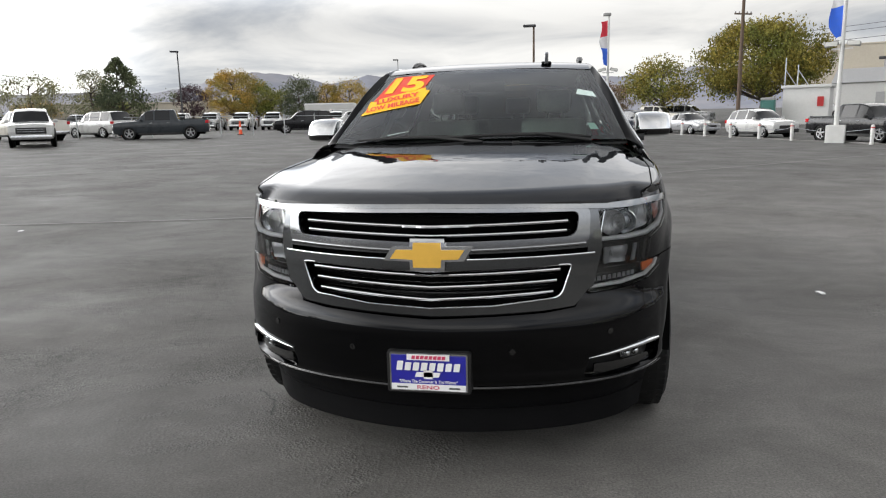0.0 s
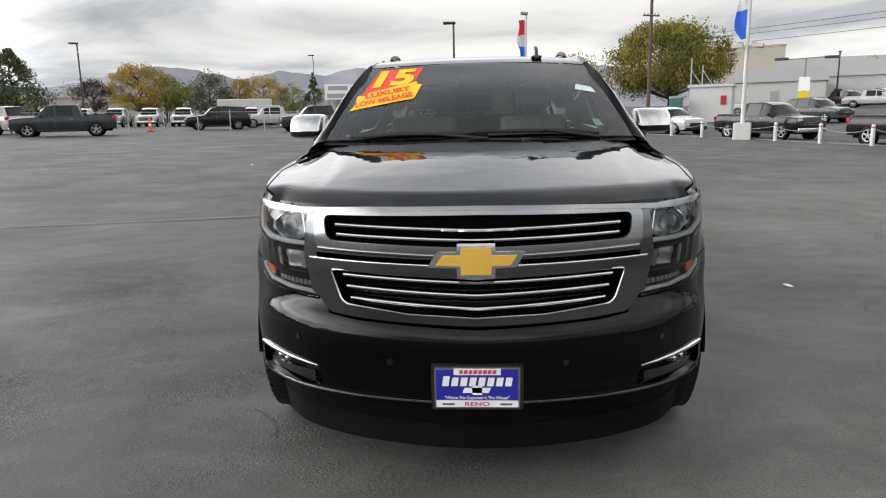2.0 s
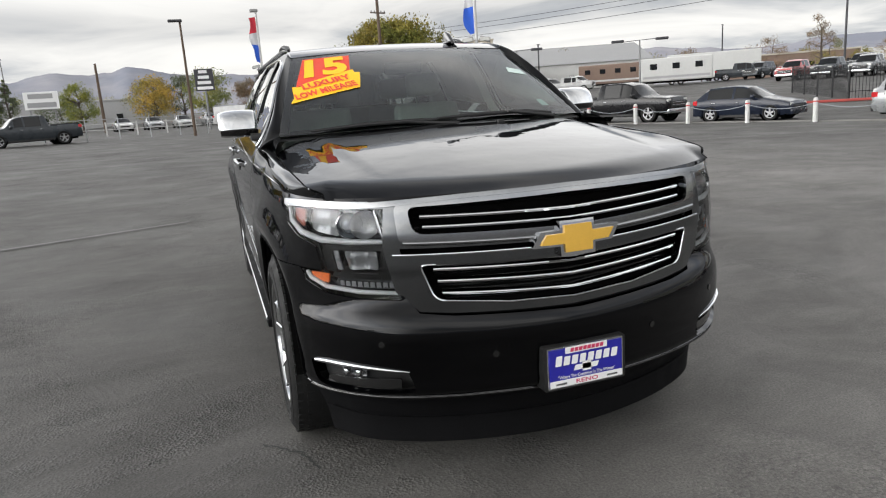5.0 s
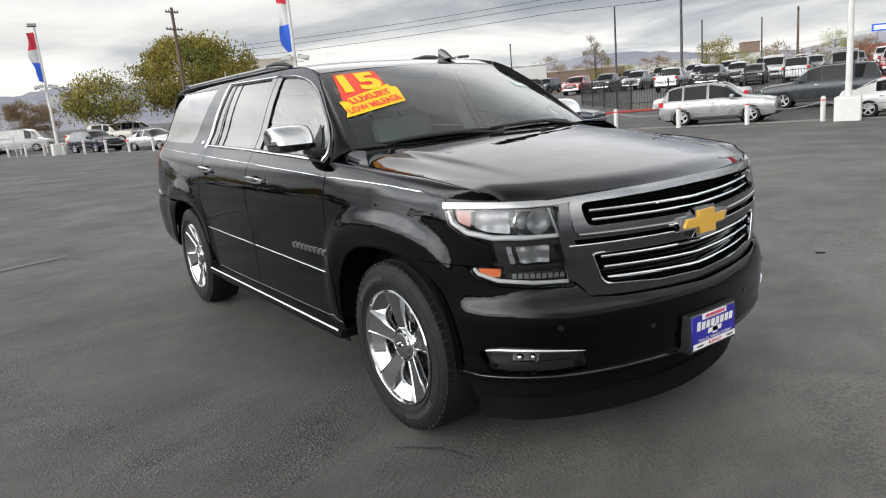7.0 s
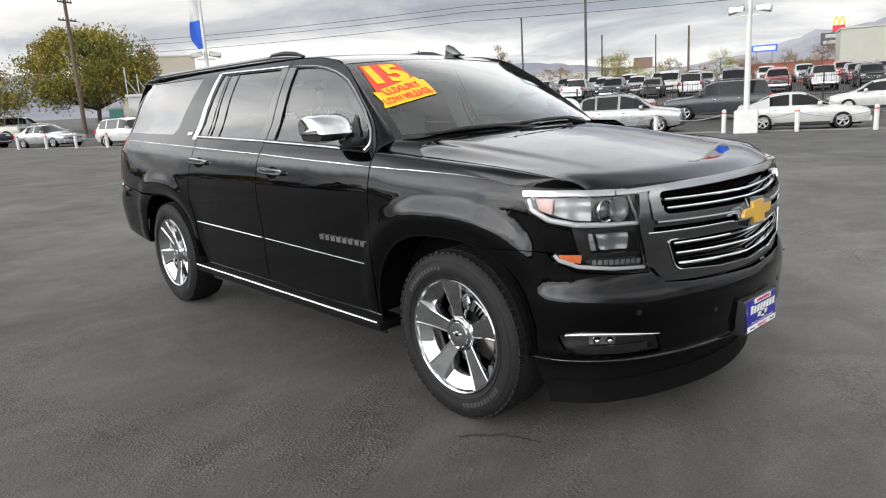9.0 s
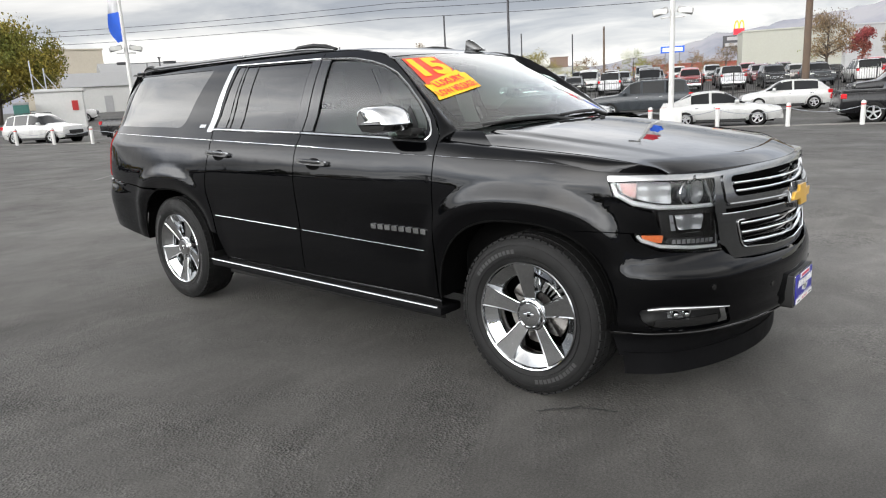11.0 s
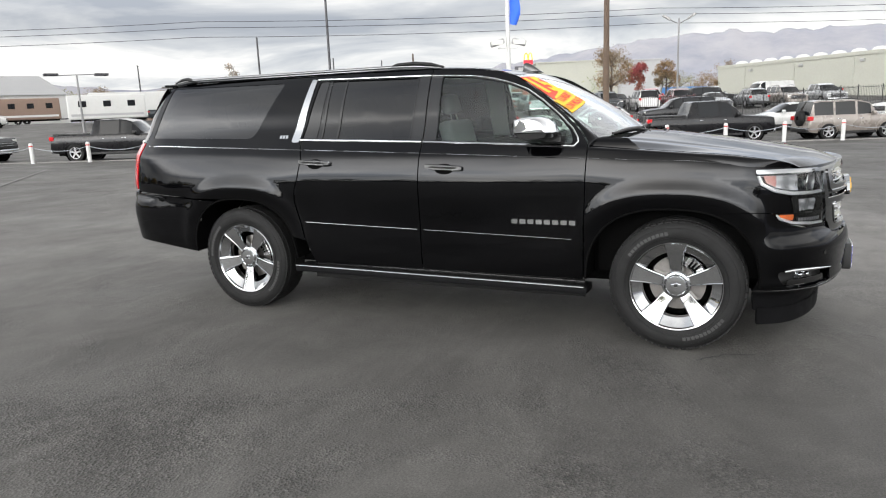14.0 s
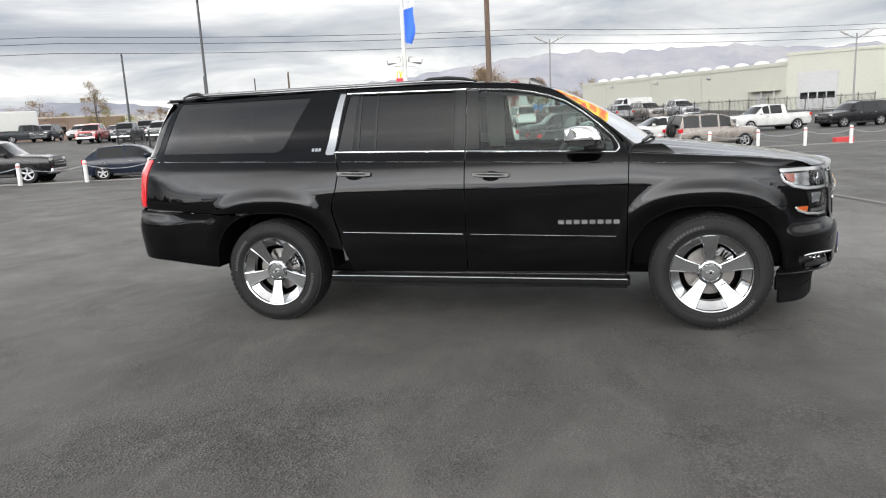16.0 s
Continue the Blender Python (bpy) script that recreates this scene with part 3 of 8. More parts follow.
HOOD_Z = np.array(((-1.1, 1.12), (-.93, 1.154), (-.85, 1.170), (-.72, 1.193), (-.57, 1.219), (-.34, 1.256), (-.1, 1.292), (.1, 1.319), (.25, 1.335), (.45, 1.346), (.7, 1.35)))
_hz = np.linspace(-1.1, 0.7, 181)
_hc = np.interp(_hz, HOOD_Z[:, 0], HOOD_Z[:, 1])
for _ in range(6):
    _hc[1:-1] = (_hc[:-2] + 2 * _hc[1:-1] + _hc[2:]) / 4


SEAM = np.array(((-.66, .826, 1.134), (-.647, .833, 1.136), (-.60, .874, 1.188), (-.25, .900, 1.222), (.19, .900, 1.256), (.56, .895, 1.288)))


def seam(y):
    """The side edge of the hood: x and z at y."""
    return np.interp(y, SEAM[:, 0], SEAM[:, 1]), np.interp(y, SEAM[:, 0], SEAM[:, 2])


def step(a, b, x):
    u = np.clip((x - a) / (b - a), 0, 1)
    return u * u * (3 - 2 * u)


def hood_z(x, y):
    a = np.abs(x)
    yf = np.interp(np.minimum(a, .815), OP[:60, 0], OP[:60, 1]) + .055
    top = np.interp(y, _hz, _hc) - 0.030 * (a / .8) ** 2
    # raised middle with a soft valley along each side
    rear = step(-.85, .05, y)
    edge = .60 + .06 * step(-.6, .3, y)
    top = top - 0.009 * step(edge, edge + .055, a) * rear
    # side face down to the seam
    zs = np.maximum(seam(y)[1], 1.176)
    u = np.clip((a - .765) / .135, 0, 1)
    z = top - np.maximum(top - zs, 0) * u ** 1.2
    # rounded front lip
    d = np.clip((y - yf) / .15, 0, 1)
    lip = 1.131 + .004 * a
    return lip + (z - lip) * (1 - (1 - d) ** 2.6)


def windshield(u, v):
    """u from -1 to 1 across, v from 0 at the cowl to 1 at the roof."""
    u, v = np.asarray(u, float), np.asarray(v, float)
    xb, yb, zb = 0.853 * u, 0.305 + 0.155 * u ** 2, 1.338 - 0.008 * u ** 2
    xt, yt, zt = 0.668 * u, 1.085 + 0.025 * u ** 2, 1.778 - 0.024 * u ** 2
    bulge = 0.035 * 4 * v * (1 - v) * (1 - .6 * u * u)
    return np.stack([xb + (xt - xb) * v, yb + (yt - yb) * v - bulge * 0.5, zb + (zt - zb) * v + bulge * 0.75], -1)


def arch(yc, zc=0.405, w=0.515, h=0.495, power=2.5, n=26, z_low=0.40):
    """A wheel opening's edge, from its front foot over the top to its rear foot."""
    out = []
    for k in range(n + 1):
        a = math.pi * k / n
        c, s = math.cos(a), math.sin(a)
        out.append((yc - w * math.copysign(abs(c) ** (2 / power), c), zc + h * abs(s) ** (2 / power)))
    out[0] = (out[0][0], z_low)
    out[-1] = (out[-1][0], z_low)
    return out


suv = empty("sport_utility_vehicle")
tagged(suv, "glossy black full-size sport utility vehicle with chrome grille, parked on asphalt", "car")

F_ARCH, R_ARCH = arch(0.0, z_low=0.43), arch(3.302, h=0.50, z_low=0.45)
UPLINE = ((.517, 1.305), (.566, 1.376), (.667, 1.47), (.754, 1.541), (.874, 1.635), (1.018, 1.728), (1.10, 1.764), (1.207, 1.792), (1.378, 1.814), (1.64, 1.828), (2.3, 1.834), (2.75, 1.836), (3.4, 1.838), (4.0, 1.836), (4.33, 1.822))


def upline(y0, y1, n=14):
    ys = np.array([a for a, b in UPLINE])
    zs = np.array([b for a, b in UPLINE])
    return [(float(y), float(np.interp(y, ys, zs))) for y in np.linspace(y0, y1, n)]


WIN_F = rounded([(.605, 1.297), (.63, 1.375), (.73, 1.475), (.845, 1.567), (.965, 1.645), (1.085, 1.694), (1.21, 1.727), (1.38, 1.755), (1.608, 1.772), (1.577, 1.334)], [.03, .03, .03, .03, .03, .03, .03, .03, .02, .015])
WIN_R = rounded([(1.785, 1.340), (1.797, 1.776), (2.665, 1.792), (2.725, 1.364)], [.015, .02, .02, .015])
WIN_Q = rounded([(3.205, 1.372), (3.005, 1.795), (4.265, 1.806), (4.355, 1.394)], [.06, .03, .03, .02])

for sd in (-1, 1):
    body = skin(0, sd)
    fl = flank(0, sd)
    inner = flank(-0.014, sd)
    # front fender: from the door to the lamp and the bumper, round the wheel opening
    A = [(sy(y), z) for y, z in F_ARCH]
    fender_edge = [(sy(.525), .43), (sy(.512), 1.0), (sy(.505), 1.262)]
    top = [(sy(.2), 1.238), (sy(-.1), 1.212), (1.40, 1.185), (1.245, 1.150), (1.172, 1.144)]
    lampside = [(1.172, 1.10), (1.150, 1.035), (1.070, .990), (.975, .964), (.960, .92), (.948, .874), (1.06, .876), (1.20, .884)]
    outer = fender_edge + top + lampside + [p for p in A if p[1] > .872 or p[0] > sy(0)]
    panel("front_fender", body, outer, M_PAINT, suv, step=0.024, stepv=0.024)
    # doors
    up1 = upline(.517, 1.700, 18)
    front_door = [(1.688, .425), (.533, .425), (.519, 1.0), (.513, 1.268)] + up1 + [(1.679, 1.3)]
    fd = panel("front_door", fl, front_door, M_PAINT, suv, holes=[WIN_F], step=0.05, stepv=0.04)
    up2 = upline(1.708, 2.690)
    rear_door = [(2.615, .425), (1.696, .425), (1.687, 1.3)] + up2 + [(2.735, 1.36), (2.677, 1.22), (2.70, 1.08), (2.735, .98), (2.745, .90), (2.725, .82), (2.70, .73), (2.672, .60)]
    rd = panel("rear_door", fl, rear_door, M_PAINT, suv, holes=[WIN_R], step=0.05, stepv=0.04)
    # rear quarter
    A = [p for p in R_ARCH]
    quarter = [(2.682, .60), (2.71, .73), (2.735, .82), (2.755, .90), (2.745, .98), (2.71, 1.08), (2.687, 1.22), (2.745, 1.36)] + upline(2.700, 4.33) + [(4.43, 1.37), (4.435, 1.345), (4.465, 1.15), (4.48, .945), (3.78, .902)]
    rear_half = [q for q in A if q[0] > 3.302 and q[1] > .898]
    front_half = [q for q in A if q[0] <= 3.302 and q[1] > .60]
    quarter = quarter + rear_half[::-1] + front_half[::-1]
    panel("rear_quarter", fl, quarter, M_PAINT, suv, holes=[WIN_Q], step=0.03, stepv=0.026)
    # glass
    panel("side_window", flank(-.010, sd), WIN_F, M_GLASS, fd, step=0.08, thick=0, label="clear front door glass")
    panel("side_window", flank(-.010, sd), WIN_R, M_PRIVACY, rd, step=0.08, thick=0, label="dark tinted rear door glass")
    panel("quarter_window", flank(-.004, sd), WIN_Q, M_PRIVACY, suv, step=0.08, thick=0, label="dark tinted quarter glass")
    # window bars of the rear door and black post covers
    for y0, y1, nm in ((2.400, 2.416, "division_bar"), (2.540, 2.556, "division_bar"), (1.786, 1.795, "glass_run")):
        panel(nm, flank(-.004, sd), [(y0, 1.35), (y0 + .012, 1.786), (y1 + .012, 1.786), (y1, 1.35)], M_GLOSSBLACK, rd, thick=0.004, step=.1)
    panel("division_panel", flank(-.006, sd), [(2.595, 1.362), (2.585, 1.788), (2.66, 1.790), (2.715, 1.366)], M_GLOSSBLACK, rd, thick=0.004, step=.1)
    panel("post_cover", flank(.002, sd), rounded([(1.582, 1.338), (1.613, 1.778), (1.700, 1.782), (1.677, 1.338)], .006), M_GLOSSBLACK, fd, thick=.004, step=.1)
    panel("post_cover", flank(.002, sd), rounded([(1.689, 1.340), (1.710, 1.782), (1.792, 1.784), (1.780, 1.340)], .006), M_GLOSSBLACK, rd, thick=.004, step=.1)
    # chrome round the windows
    def strip(name, pts, w, parent, mat=M_CHROME, off=.004, flat=.5):
        f = flank(off, sd)
        q = f(np.array([p[0] for p in pts]), np.array([p[1] for p in pts]))
        bm = bmesh.new()
        tube(bm, q, w, 6, flat=1.0)
        return part(name, bm, mat, parent, smooth=60)
    a = [(.595, 1.286), (.575, 1.31), (.58, 1.335), (.617, 1.390), (.714, 1.482), (.833, 1.577), (.955, 1.656), (1.079, 1.704), (1.204, 1.737), (1.374, 1.765), (1.702, 1.785)]
    strip("window_trim", a, .0075, fd)
    strip("window_trim", [(1.710, 1.786), (2.081, 1.793), (2.69, 1.806)], .0075, rd)
    strip("belt_trim", [(.595, 1.283), (.951, 1.299), (1.678, 1.326)], .0085, fd)
    strip("belt_trim", [(1.690, 1.327), (2.2, 1.342), (2.735, 1.356)], .0085, rd)
    panel("pillar_trim", flank(.004, sd), rounded([(2.742, 1.340), (2.700, 1.808), (2.748, 1.812), (2.815, 1.352), (2.80, 1.338)], .012), M_CHROME, suv, thick=.006, step=.04, label="bright chrome pillar applique")
    # pressed crease along the shoulder
    for nm, pr, ya, yb in (("body_crease", suv, -.38, .500), ("body_crease", fd, .522, 1.676), ("body_crease", rd, 1.692, 2.672), ("body_crease", suv, 2.694, 4.38)):
        yy = np.linspace(ya, yb, 16)
        strip(nm, [(float(q), float(np.interp(q, [-.4, -.1, .52, .95, 1.69, 2.68, 4.04, 4.4], [1.160, 1.186, 1.207, 1.222, 1.250, 1.281, 1.322, 1.33]))) for q in yy], .0036, pr, M_PAINT, off=-.0028)
    # lower door moulding
    strip("door_moulding", [(.60, .690), (1.66, .714)], .003, fd, off=.002)
    strip("door_moulding", [(1.715, .715), (2.67, .738)], .003, rd, off=.002)
    # rocker and running board
    panel("rocker_panel", fl, [(2.64, .30), (.52, .30), (.52, .418), (2.62, .418)], M_GLOSSBLACK, suv, step=.2, stepv=.03)
    bm = bmesh.new()
    box(bm, sd * .93 - .09, sd * .93 + .09, .50, 2.80, .335, .385, .015, 2)
    bmesh.ops.rotate(bm, cent=(0, 1.65, .36), matrix=Matrix.Rotation(radians(.45), 3, "X"), verts=bm.verts)
    rb = part("running_board", bm, M_DAM, suv, smooth=40)
    bm = bmesh.new()
    tube(bm, [(sd * 1.018, .52, .375), (sd * 1.018, 2.79, .393)], .008, 6)
    part("board_trim", bm, M_CHROME, rb, smooth=60)
    # door handles
    for y0, z0, pr in ((1.485, 1.156, fd), (2.548, 1.192, rd)):
        c = fl(np.array([y0]), np.array([z0]))[0]
        panel("handle_cup", flank(.002, sd), [(y0 + .070 * math.cos(t), z0 - .012 + .036 * math.sin(t)) for t in np.linspace(0, 2 * math.pi, 29)[:-1]], M_VOID, pr, thick=.002)
        lean = .045
        for nm, hw, hh, x0, x1, mat in (("door_handle", .138, .0185, .028, .044, M_CHROME), ("handle_inlay", .110, .0060, .0435, .0460, M_GLOSSBLACK)):
            bm = bmesh.new()
            outl = rounded([(-hw, -hh * .7), (-hw, hh * .8), (-hw * .6, hh), (hw * .6, hh), (hw, hh * .8), (hw, -hh * .7), (hw * .6, -hh), (-hw * .6, -hh)], hh * .5, 3)
            lo = [bm.verts.new((c[0] + sd * (x0 - .012 * (u / hw) ** 2), y0 + u, z0 + v + lean * u)) for u, v in outl]
            hi = [bm.verts.new((c[0] + sd * (x1 - .016 * (u / hw) ** 2), y0 + u * .985, z0 + v * .82 + lean * u)) for u, v in outl]
            k = len(outl)
            for j in range(k):
                bm.faces.new((lo[j], lo[(j + 1) % k], hi[(j + 1) % k], hi[j]))
            bm.faces.new(lo)
            bm.faces.new(hi[::-1])
            if nm == "door_handle":
                for u in (-hw * .86, hw * .86):
                    box(bm, c[0] - .02, c[0] + .02 + (.012 if sd > 0 else 0), y0 + u - .013, y0 + u + .013, z0 + lean * u - .012, z0 + lean * u + .012, .004, 1)
            bmesh.ops.recalc_face_normals(bm, faces=bm.faces)
            part(nm, bm, mat, pr, smooth=35)
    # badges: lettering replaced by small plain blocks
    for k in range(8):
        y0 = 1.004 - k * .0555
        panel("badge_block", flank(.008, sd), rounded([(y0, .783), (y0, .812), (y0 - .041, .812), (y0 - .041, .783)], .006), M_CHROME, fd, thick=.008, step=.1)
    for k in range(3):
        y0 = 2.934 - k * .028
        panel("badge_block", flank(.006, sd), rounded([(y0, 1.369), (y0, 1.393), (y0 - .021, 1.393), (y0 - .021, 1.369)], .004), M_CHROME, suv, thick=.006, step=.1)
    # tail lamp and rear bumper side
    panel("tail_lamp", skin(.006, sd), rounded([(sy(4.485), .958), (sy(4.472), 1.15), (sy(4.442), 1.355), (6.26, 1.35), (6.32, .958)], .02), M_RED, suv, step=.03, thick=.03, label="red tail lamp wrapped round the rear corner")
    tail_arch = [(sy(y), z) for y, z in R_ARCH if y > 3.302 and z < .89]
    panel("rear_bumper", body, [(S_END - .001, .915), (sy(4.2), .920), (sy(3.79), .892)] + tail_arch + [(sy(3.95), .462), (sy(4.25), .500), (6.35, .53), (S_END - .001, .54)], M_PAINT, suv, step=.05, stepv=.04)
    panel("bumper_step", skin(.012, sd), [(S_END - .001, .935), (6.30, .935), (sy(4.50), .933), (sy(4.10), .898), (sy(4.12), .886), (6.20, .895), (S_END - .001, .897)], M_PAINT, suv, step=.05, thick=.015)
    panel("tailgate_side", body, [(6.325, .94), (6.265, 1.36), (S_END - .001, 1.36), (S_END - .001, .94)], M_PAINT, suv, step=.05)
    panel("rear_glass", body, [(sy(4.44), 1.375), (sy(4.34), 1.815), (S_END - .001, 1.815), (S_END - .001, 1.375)], M_PRIVACY, suv, step=.06, thick=0)
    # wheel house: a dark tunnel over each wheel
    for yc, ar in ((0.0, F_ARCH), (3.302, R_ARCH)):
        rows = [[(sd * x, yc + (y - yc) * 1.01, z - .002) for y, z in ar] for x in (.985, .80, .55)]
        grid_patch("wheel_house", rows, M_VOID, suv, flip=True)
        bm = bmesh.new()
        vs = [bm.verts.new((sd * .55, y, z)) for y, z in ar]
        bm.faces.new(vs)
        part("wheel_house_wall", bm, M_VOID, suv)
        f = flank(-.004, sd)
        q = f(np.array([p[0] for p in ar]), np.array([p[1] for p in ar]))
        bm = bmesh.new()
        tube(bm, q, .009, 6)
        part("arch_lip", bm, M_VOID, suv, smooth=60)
    # fender top, A-post and roof edge: rounded strips between the flank and the upper sheets
    rows = []
    s0 = float(np.interp(.825, OP[:80, 0], OS[:80]))
    for s in np.linspace(s0, sy(.505), 28):
        zt = float(np.interp(s, [.80, 1.0, 1.245, 1.40, sy(-.1), sy(.2), sy(.53)], [1.130, 1.137, 1.150, 1.183, 1.212, 1.238, 1.262]))
        a = body(np.array([s]), np.array([zt]))[0]
        w = (s - s0) / (sy(.505) - s0)
        ys = max(-.655, float(a[1]) + .06 * (1 - w) ** 2)
        xs, zs = seam(ys)
        c = np.array((sd * (xs + .004), ys, min(float(zs), float(hood_z(np.array([float(xs)]), np.array([ys]))[0]))))
        b = np.array((a[0] * .5 + c[0] * .5 + sd * .02, a[1] * .5 + c[1] * .5, max(a[2], c[2]) + .002))
        rows.append([(1 - u) ** 2 * a + 2 * u * (1 - u) * b + u * u * c for u in np.linspace(0, 1, 7)])
    grid_patch("fender_top", rows, M_PAINT, suv)
    rows = []
    for w in np.linspace(0, 1, 7):
        y = .196 + (.51 - .196) * w
        xs, zs = seam(y)
        a = np.array((sd * (xs + .004), y, zs))
        c = np.array((sd * (.862 - .006 * w), .281 + (.470 - .281) * w, 1.325 + .006 * w))
        b = (a + c) / 2 + np.array((sd * .012, 0, .012))
        rows.append([(1 - u) ** 2 * a + 2 * u * (1 - u) * b + u * u * c for u in np.linspace(0, 1, 6)])
    grid_patch("cowl_side", rows, M_PAINT, suv)
    a, c = fl(np.array([.507]), np.array([1.262]))[0], np.array((sd * .900, .50, 1.284))
    b = (a + c) / 2 + np.array((sd * .01, -.005, .004))
    rows = [[(1 - u) ** 2 * a + 2 * u * (1 - u) * b + u * u * c for u in np.linspace(0, 1, 7)]]
    for k, w in enumerate(np.linspace(0, 1, 16)):
        y = .517 + (1.16 - .517) * w
        z = float(np.interp(y, [a for a, b in UPLINE], [b for a, b in UPLINE]))
        a = fl(np.array([y - .006]), np.array([z + .004]))[0]
        c = windshield(np.array([sd * 1.0]), np.array([w]))[0]
        b = (a + c) / 2 + np.array((sd * .018, -.012, .012))
        rows.append([(1 - u) ** 2 * a + 2 * u * (1 - u) * b + u * u * c for u in np.linspace(0, 1, 7)])
    grid_patch("front_post", rows, M_PAINT, suv)
    rows = []
    for y in np.linspace(1.16, 4.34, 28):
        z = float(np.interp(y, [a for a, b in UPLINE], [b for a, b in UPLINE]))
        a = fl(np.array([y]), np.array([z + .004]))[0]
        xr = float(np.interp(y, [1.1, 1.6, 4.0, 4.34], [.668, .640, .640, .62]))
        zr = float(np.interp(y + float(np.interp(y, [1.16, 1.5], [-.05, 0])), [1.1, 1.24, 1.45, 1.8, 2.4, 3.4, 4.0, 4.34], [1.755, 1.797, 1.823, 1.843, 1.850, 1.852, 1.850, 1.836]))
        yr = y + float(np.interp(y, [1.16, 1.5], [-.05, 0]))
        c = np.array((sd * xr, yr, zr))
        b = np.array((a[0] * .6 + c[0] * .4 + sd * .012, (a[1] + c[1]) / 2, max(c[2], a[2] + .004)))
        rows.append([(1 - u) ** 2 * a + 2 * u * (1 - u) * b + u * u * c for u in np.linspace(0, 1, 6)])
    grid_patch("roof_side", rows, M_PAINT, suv)
    # roof rail with its two feet
    rail = [(sd * .612, y, z) for y, z in ((1.66, 1.842), (1.80, 1.856), (1.98, 1.866), (2.5, 1.868), (3.2, 1.870), (3.8, 1.871), (4.06, 1.870), (4.20, 1.854))]
    bm = bmesh.new()
    tube(bm, rail, [.012, .018, .018, .018, .018, .018, .018, .012], 8, flat=.8)
    tube(bm, [(p[0], p[1], p[2] - .016) for p in rail], .015, 6)
    rr = part("roof_rail", bm, M_RAIL, suv, "dark satin roof rail on black feet", smooth=60)
    for ya, yb in ((1.64, 2.10), (3.93, 4.22)):
        bm = bmesh.new()
        tube(bm, [(sd * .612, ya, 1.845), (sd * .612, ya + .1, 1.868), (sd * .612, (ya + yb) / 2, 1.882), (sd * .612, yb - .08, 1.880), (sd * .612, yb, 1.856)], [.012, .022, .024, .022, .012], 8, flat=.7)
        part("rail_foot", bm, M_BLACK, rr, smooth=60)
    # door mirror: chrome shell over a black lower half and arm
    def shell(prof, xs_, mat, name, parent, label=""):
        bm = bmesh.new()
        cy, cz = np.mean([p[0] for p in prof]), np.mean([p[1] for p in prof])
        rings = []
        for xx, w, dy, dz in xs_:
            rings.append([bm.verts.new((sd * xx, cy + (p[0] - cy) * w + dy, cz + (p[1] - cz) * w + dz)) for p in prof])
        k = len(prof)
        for i in range(len(rings) - 1):
            for j in range(k):
                bm.faces.new((rings[i][j], rings[i][(j + 1) % k], rings[i + 1][(j + 1) % k], rings[i + 1][j]))
        bm.faces.new(rings[0])
        bm.faces.new(rings[-1][::-1])
        bmesh.ops.recalc_face_normals(bm, faces=bm.faces)
        return part(name, bm, mat, parent, label, smooth=48)
    cap = rounded([(.930, 1.374), (.926, 1.462), (.86, 1.480), (.765, 1.474), (.715, 1.440), (.682, 1.374)], [.008, .022, .04, .04, .03, .008], 5)
    spread = ((.932, .80, .010, -.004), (.940, .93, .004, -.001), (.955, .98, 0, 0), (1.00, 1.0, 0, .002), (1.06, 1.0, .012, .002), (1.10, .97, .02, 0), (1.122, .90, .026, -.003), (1.134, .76, .03, -.006))
    mirror = shell(cap, spread, M_CHROME, "door_mirror", suv, "chrome-capped door mirror on a black arm")
    base = rounded([(.928, 1.376), (.684, 1.376), (.70, 1.345), (.78, 1.332), (.90, 1.340)], [.004, .004, .012, .02, .012], 4)
    shell(base, ((.932, .86, .004, 0), (.945, .97, 0, 0), (1.00, 1.0, 0, 0), (1.06, 1.0, .012, 0), (1.10, .96, .02, .001), (1.125, .84, .026, .003)), M_GLOSSBLACK, "mirror_base", mirror)
    arm = rounded([(.80, 1.352), (.66, 1.352), (.66, 1.306), (.79, 1.312)], .014, 3)
    shell(arm, ((.875, 1.0, 0, -.004), (.93, .96, .005, 0), (.975, .90, .012, .004)), M_BLACK, "mirror_arm", mirror)
    bm = bmesh.new()
    box(bm, sd * 1.035 - .080, sd * 1.035 + .080, .936, .944, 1.368, 1.462, .003, 1)
    part("mirror_glass", bm, M_CHROME, mirror, smooth=40)
    panel("mirror_sail", flank(.003, sd), [(.66, 1.30), (.70, 1.375), (.80, 1.47), (.82, 1.30)], M_BLACK, fd, thick=.006)

# hood
rows = []
for v in np.linspace(0, 1, 56):
    row = []
    vv = v ** 1.6
    for u in np.linspace(-1, 1, 73):
        e = math.copysign(1 - (1 - abs(u)) ** 1.15, u)
        x = e * .833
        for _ in range(3):
            yf = float(np.interp(abs(x), OP[:60, 0], OP[:60, 1])) + .055
            yc = float(np.interp(abs(x), [0, .4, .7, .80, .86, .90], [.285, .31, .355, .33, .274, .19]))
            y = yf + (yc - yf) * vv
            x = e * float(seam(y)[0])
        row.append((x, y, float(hood_z(np.array([x]), np.array([y]))[0])))
    rows.append(row)
hood = grid_patch("hood", rows, M_PAINT, suv)
# closing edge under the front lip, down to the lamp and grille trim
edge = []
for p in rows[0]:
    s1 = float(np.interp(abs(p[0]), OP[:80, 0], OS[:80]))
    q = skin(-.008)(np.array([math.copysign(s1, p[0])]), np.array([1.106]))[0]
    edge.append([(p[0] * (1 - u) + q[0] * u, p[1] * (1 - u) + q[1] * u, p[2] * (1 - u) + q[2] * u) for u in (0, .5, 1)])
grid_patch("hood_lip", edge, M_PAINT, hood)
for sd in (-1, 1):
    panel("fender_nose", skin(-.003, sd), [(.80, 1.108), (1.172, 1.108), (1.172, 1.146), (1.0, 1.139), (.80, 1.132)], M_PAINT, suv, step=.04, thick=.006)
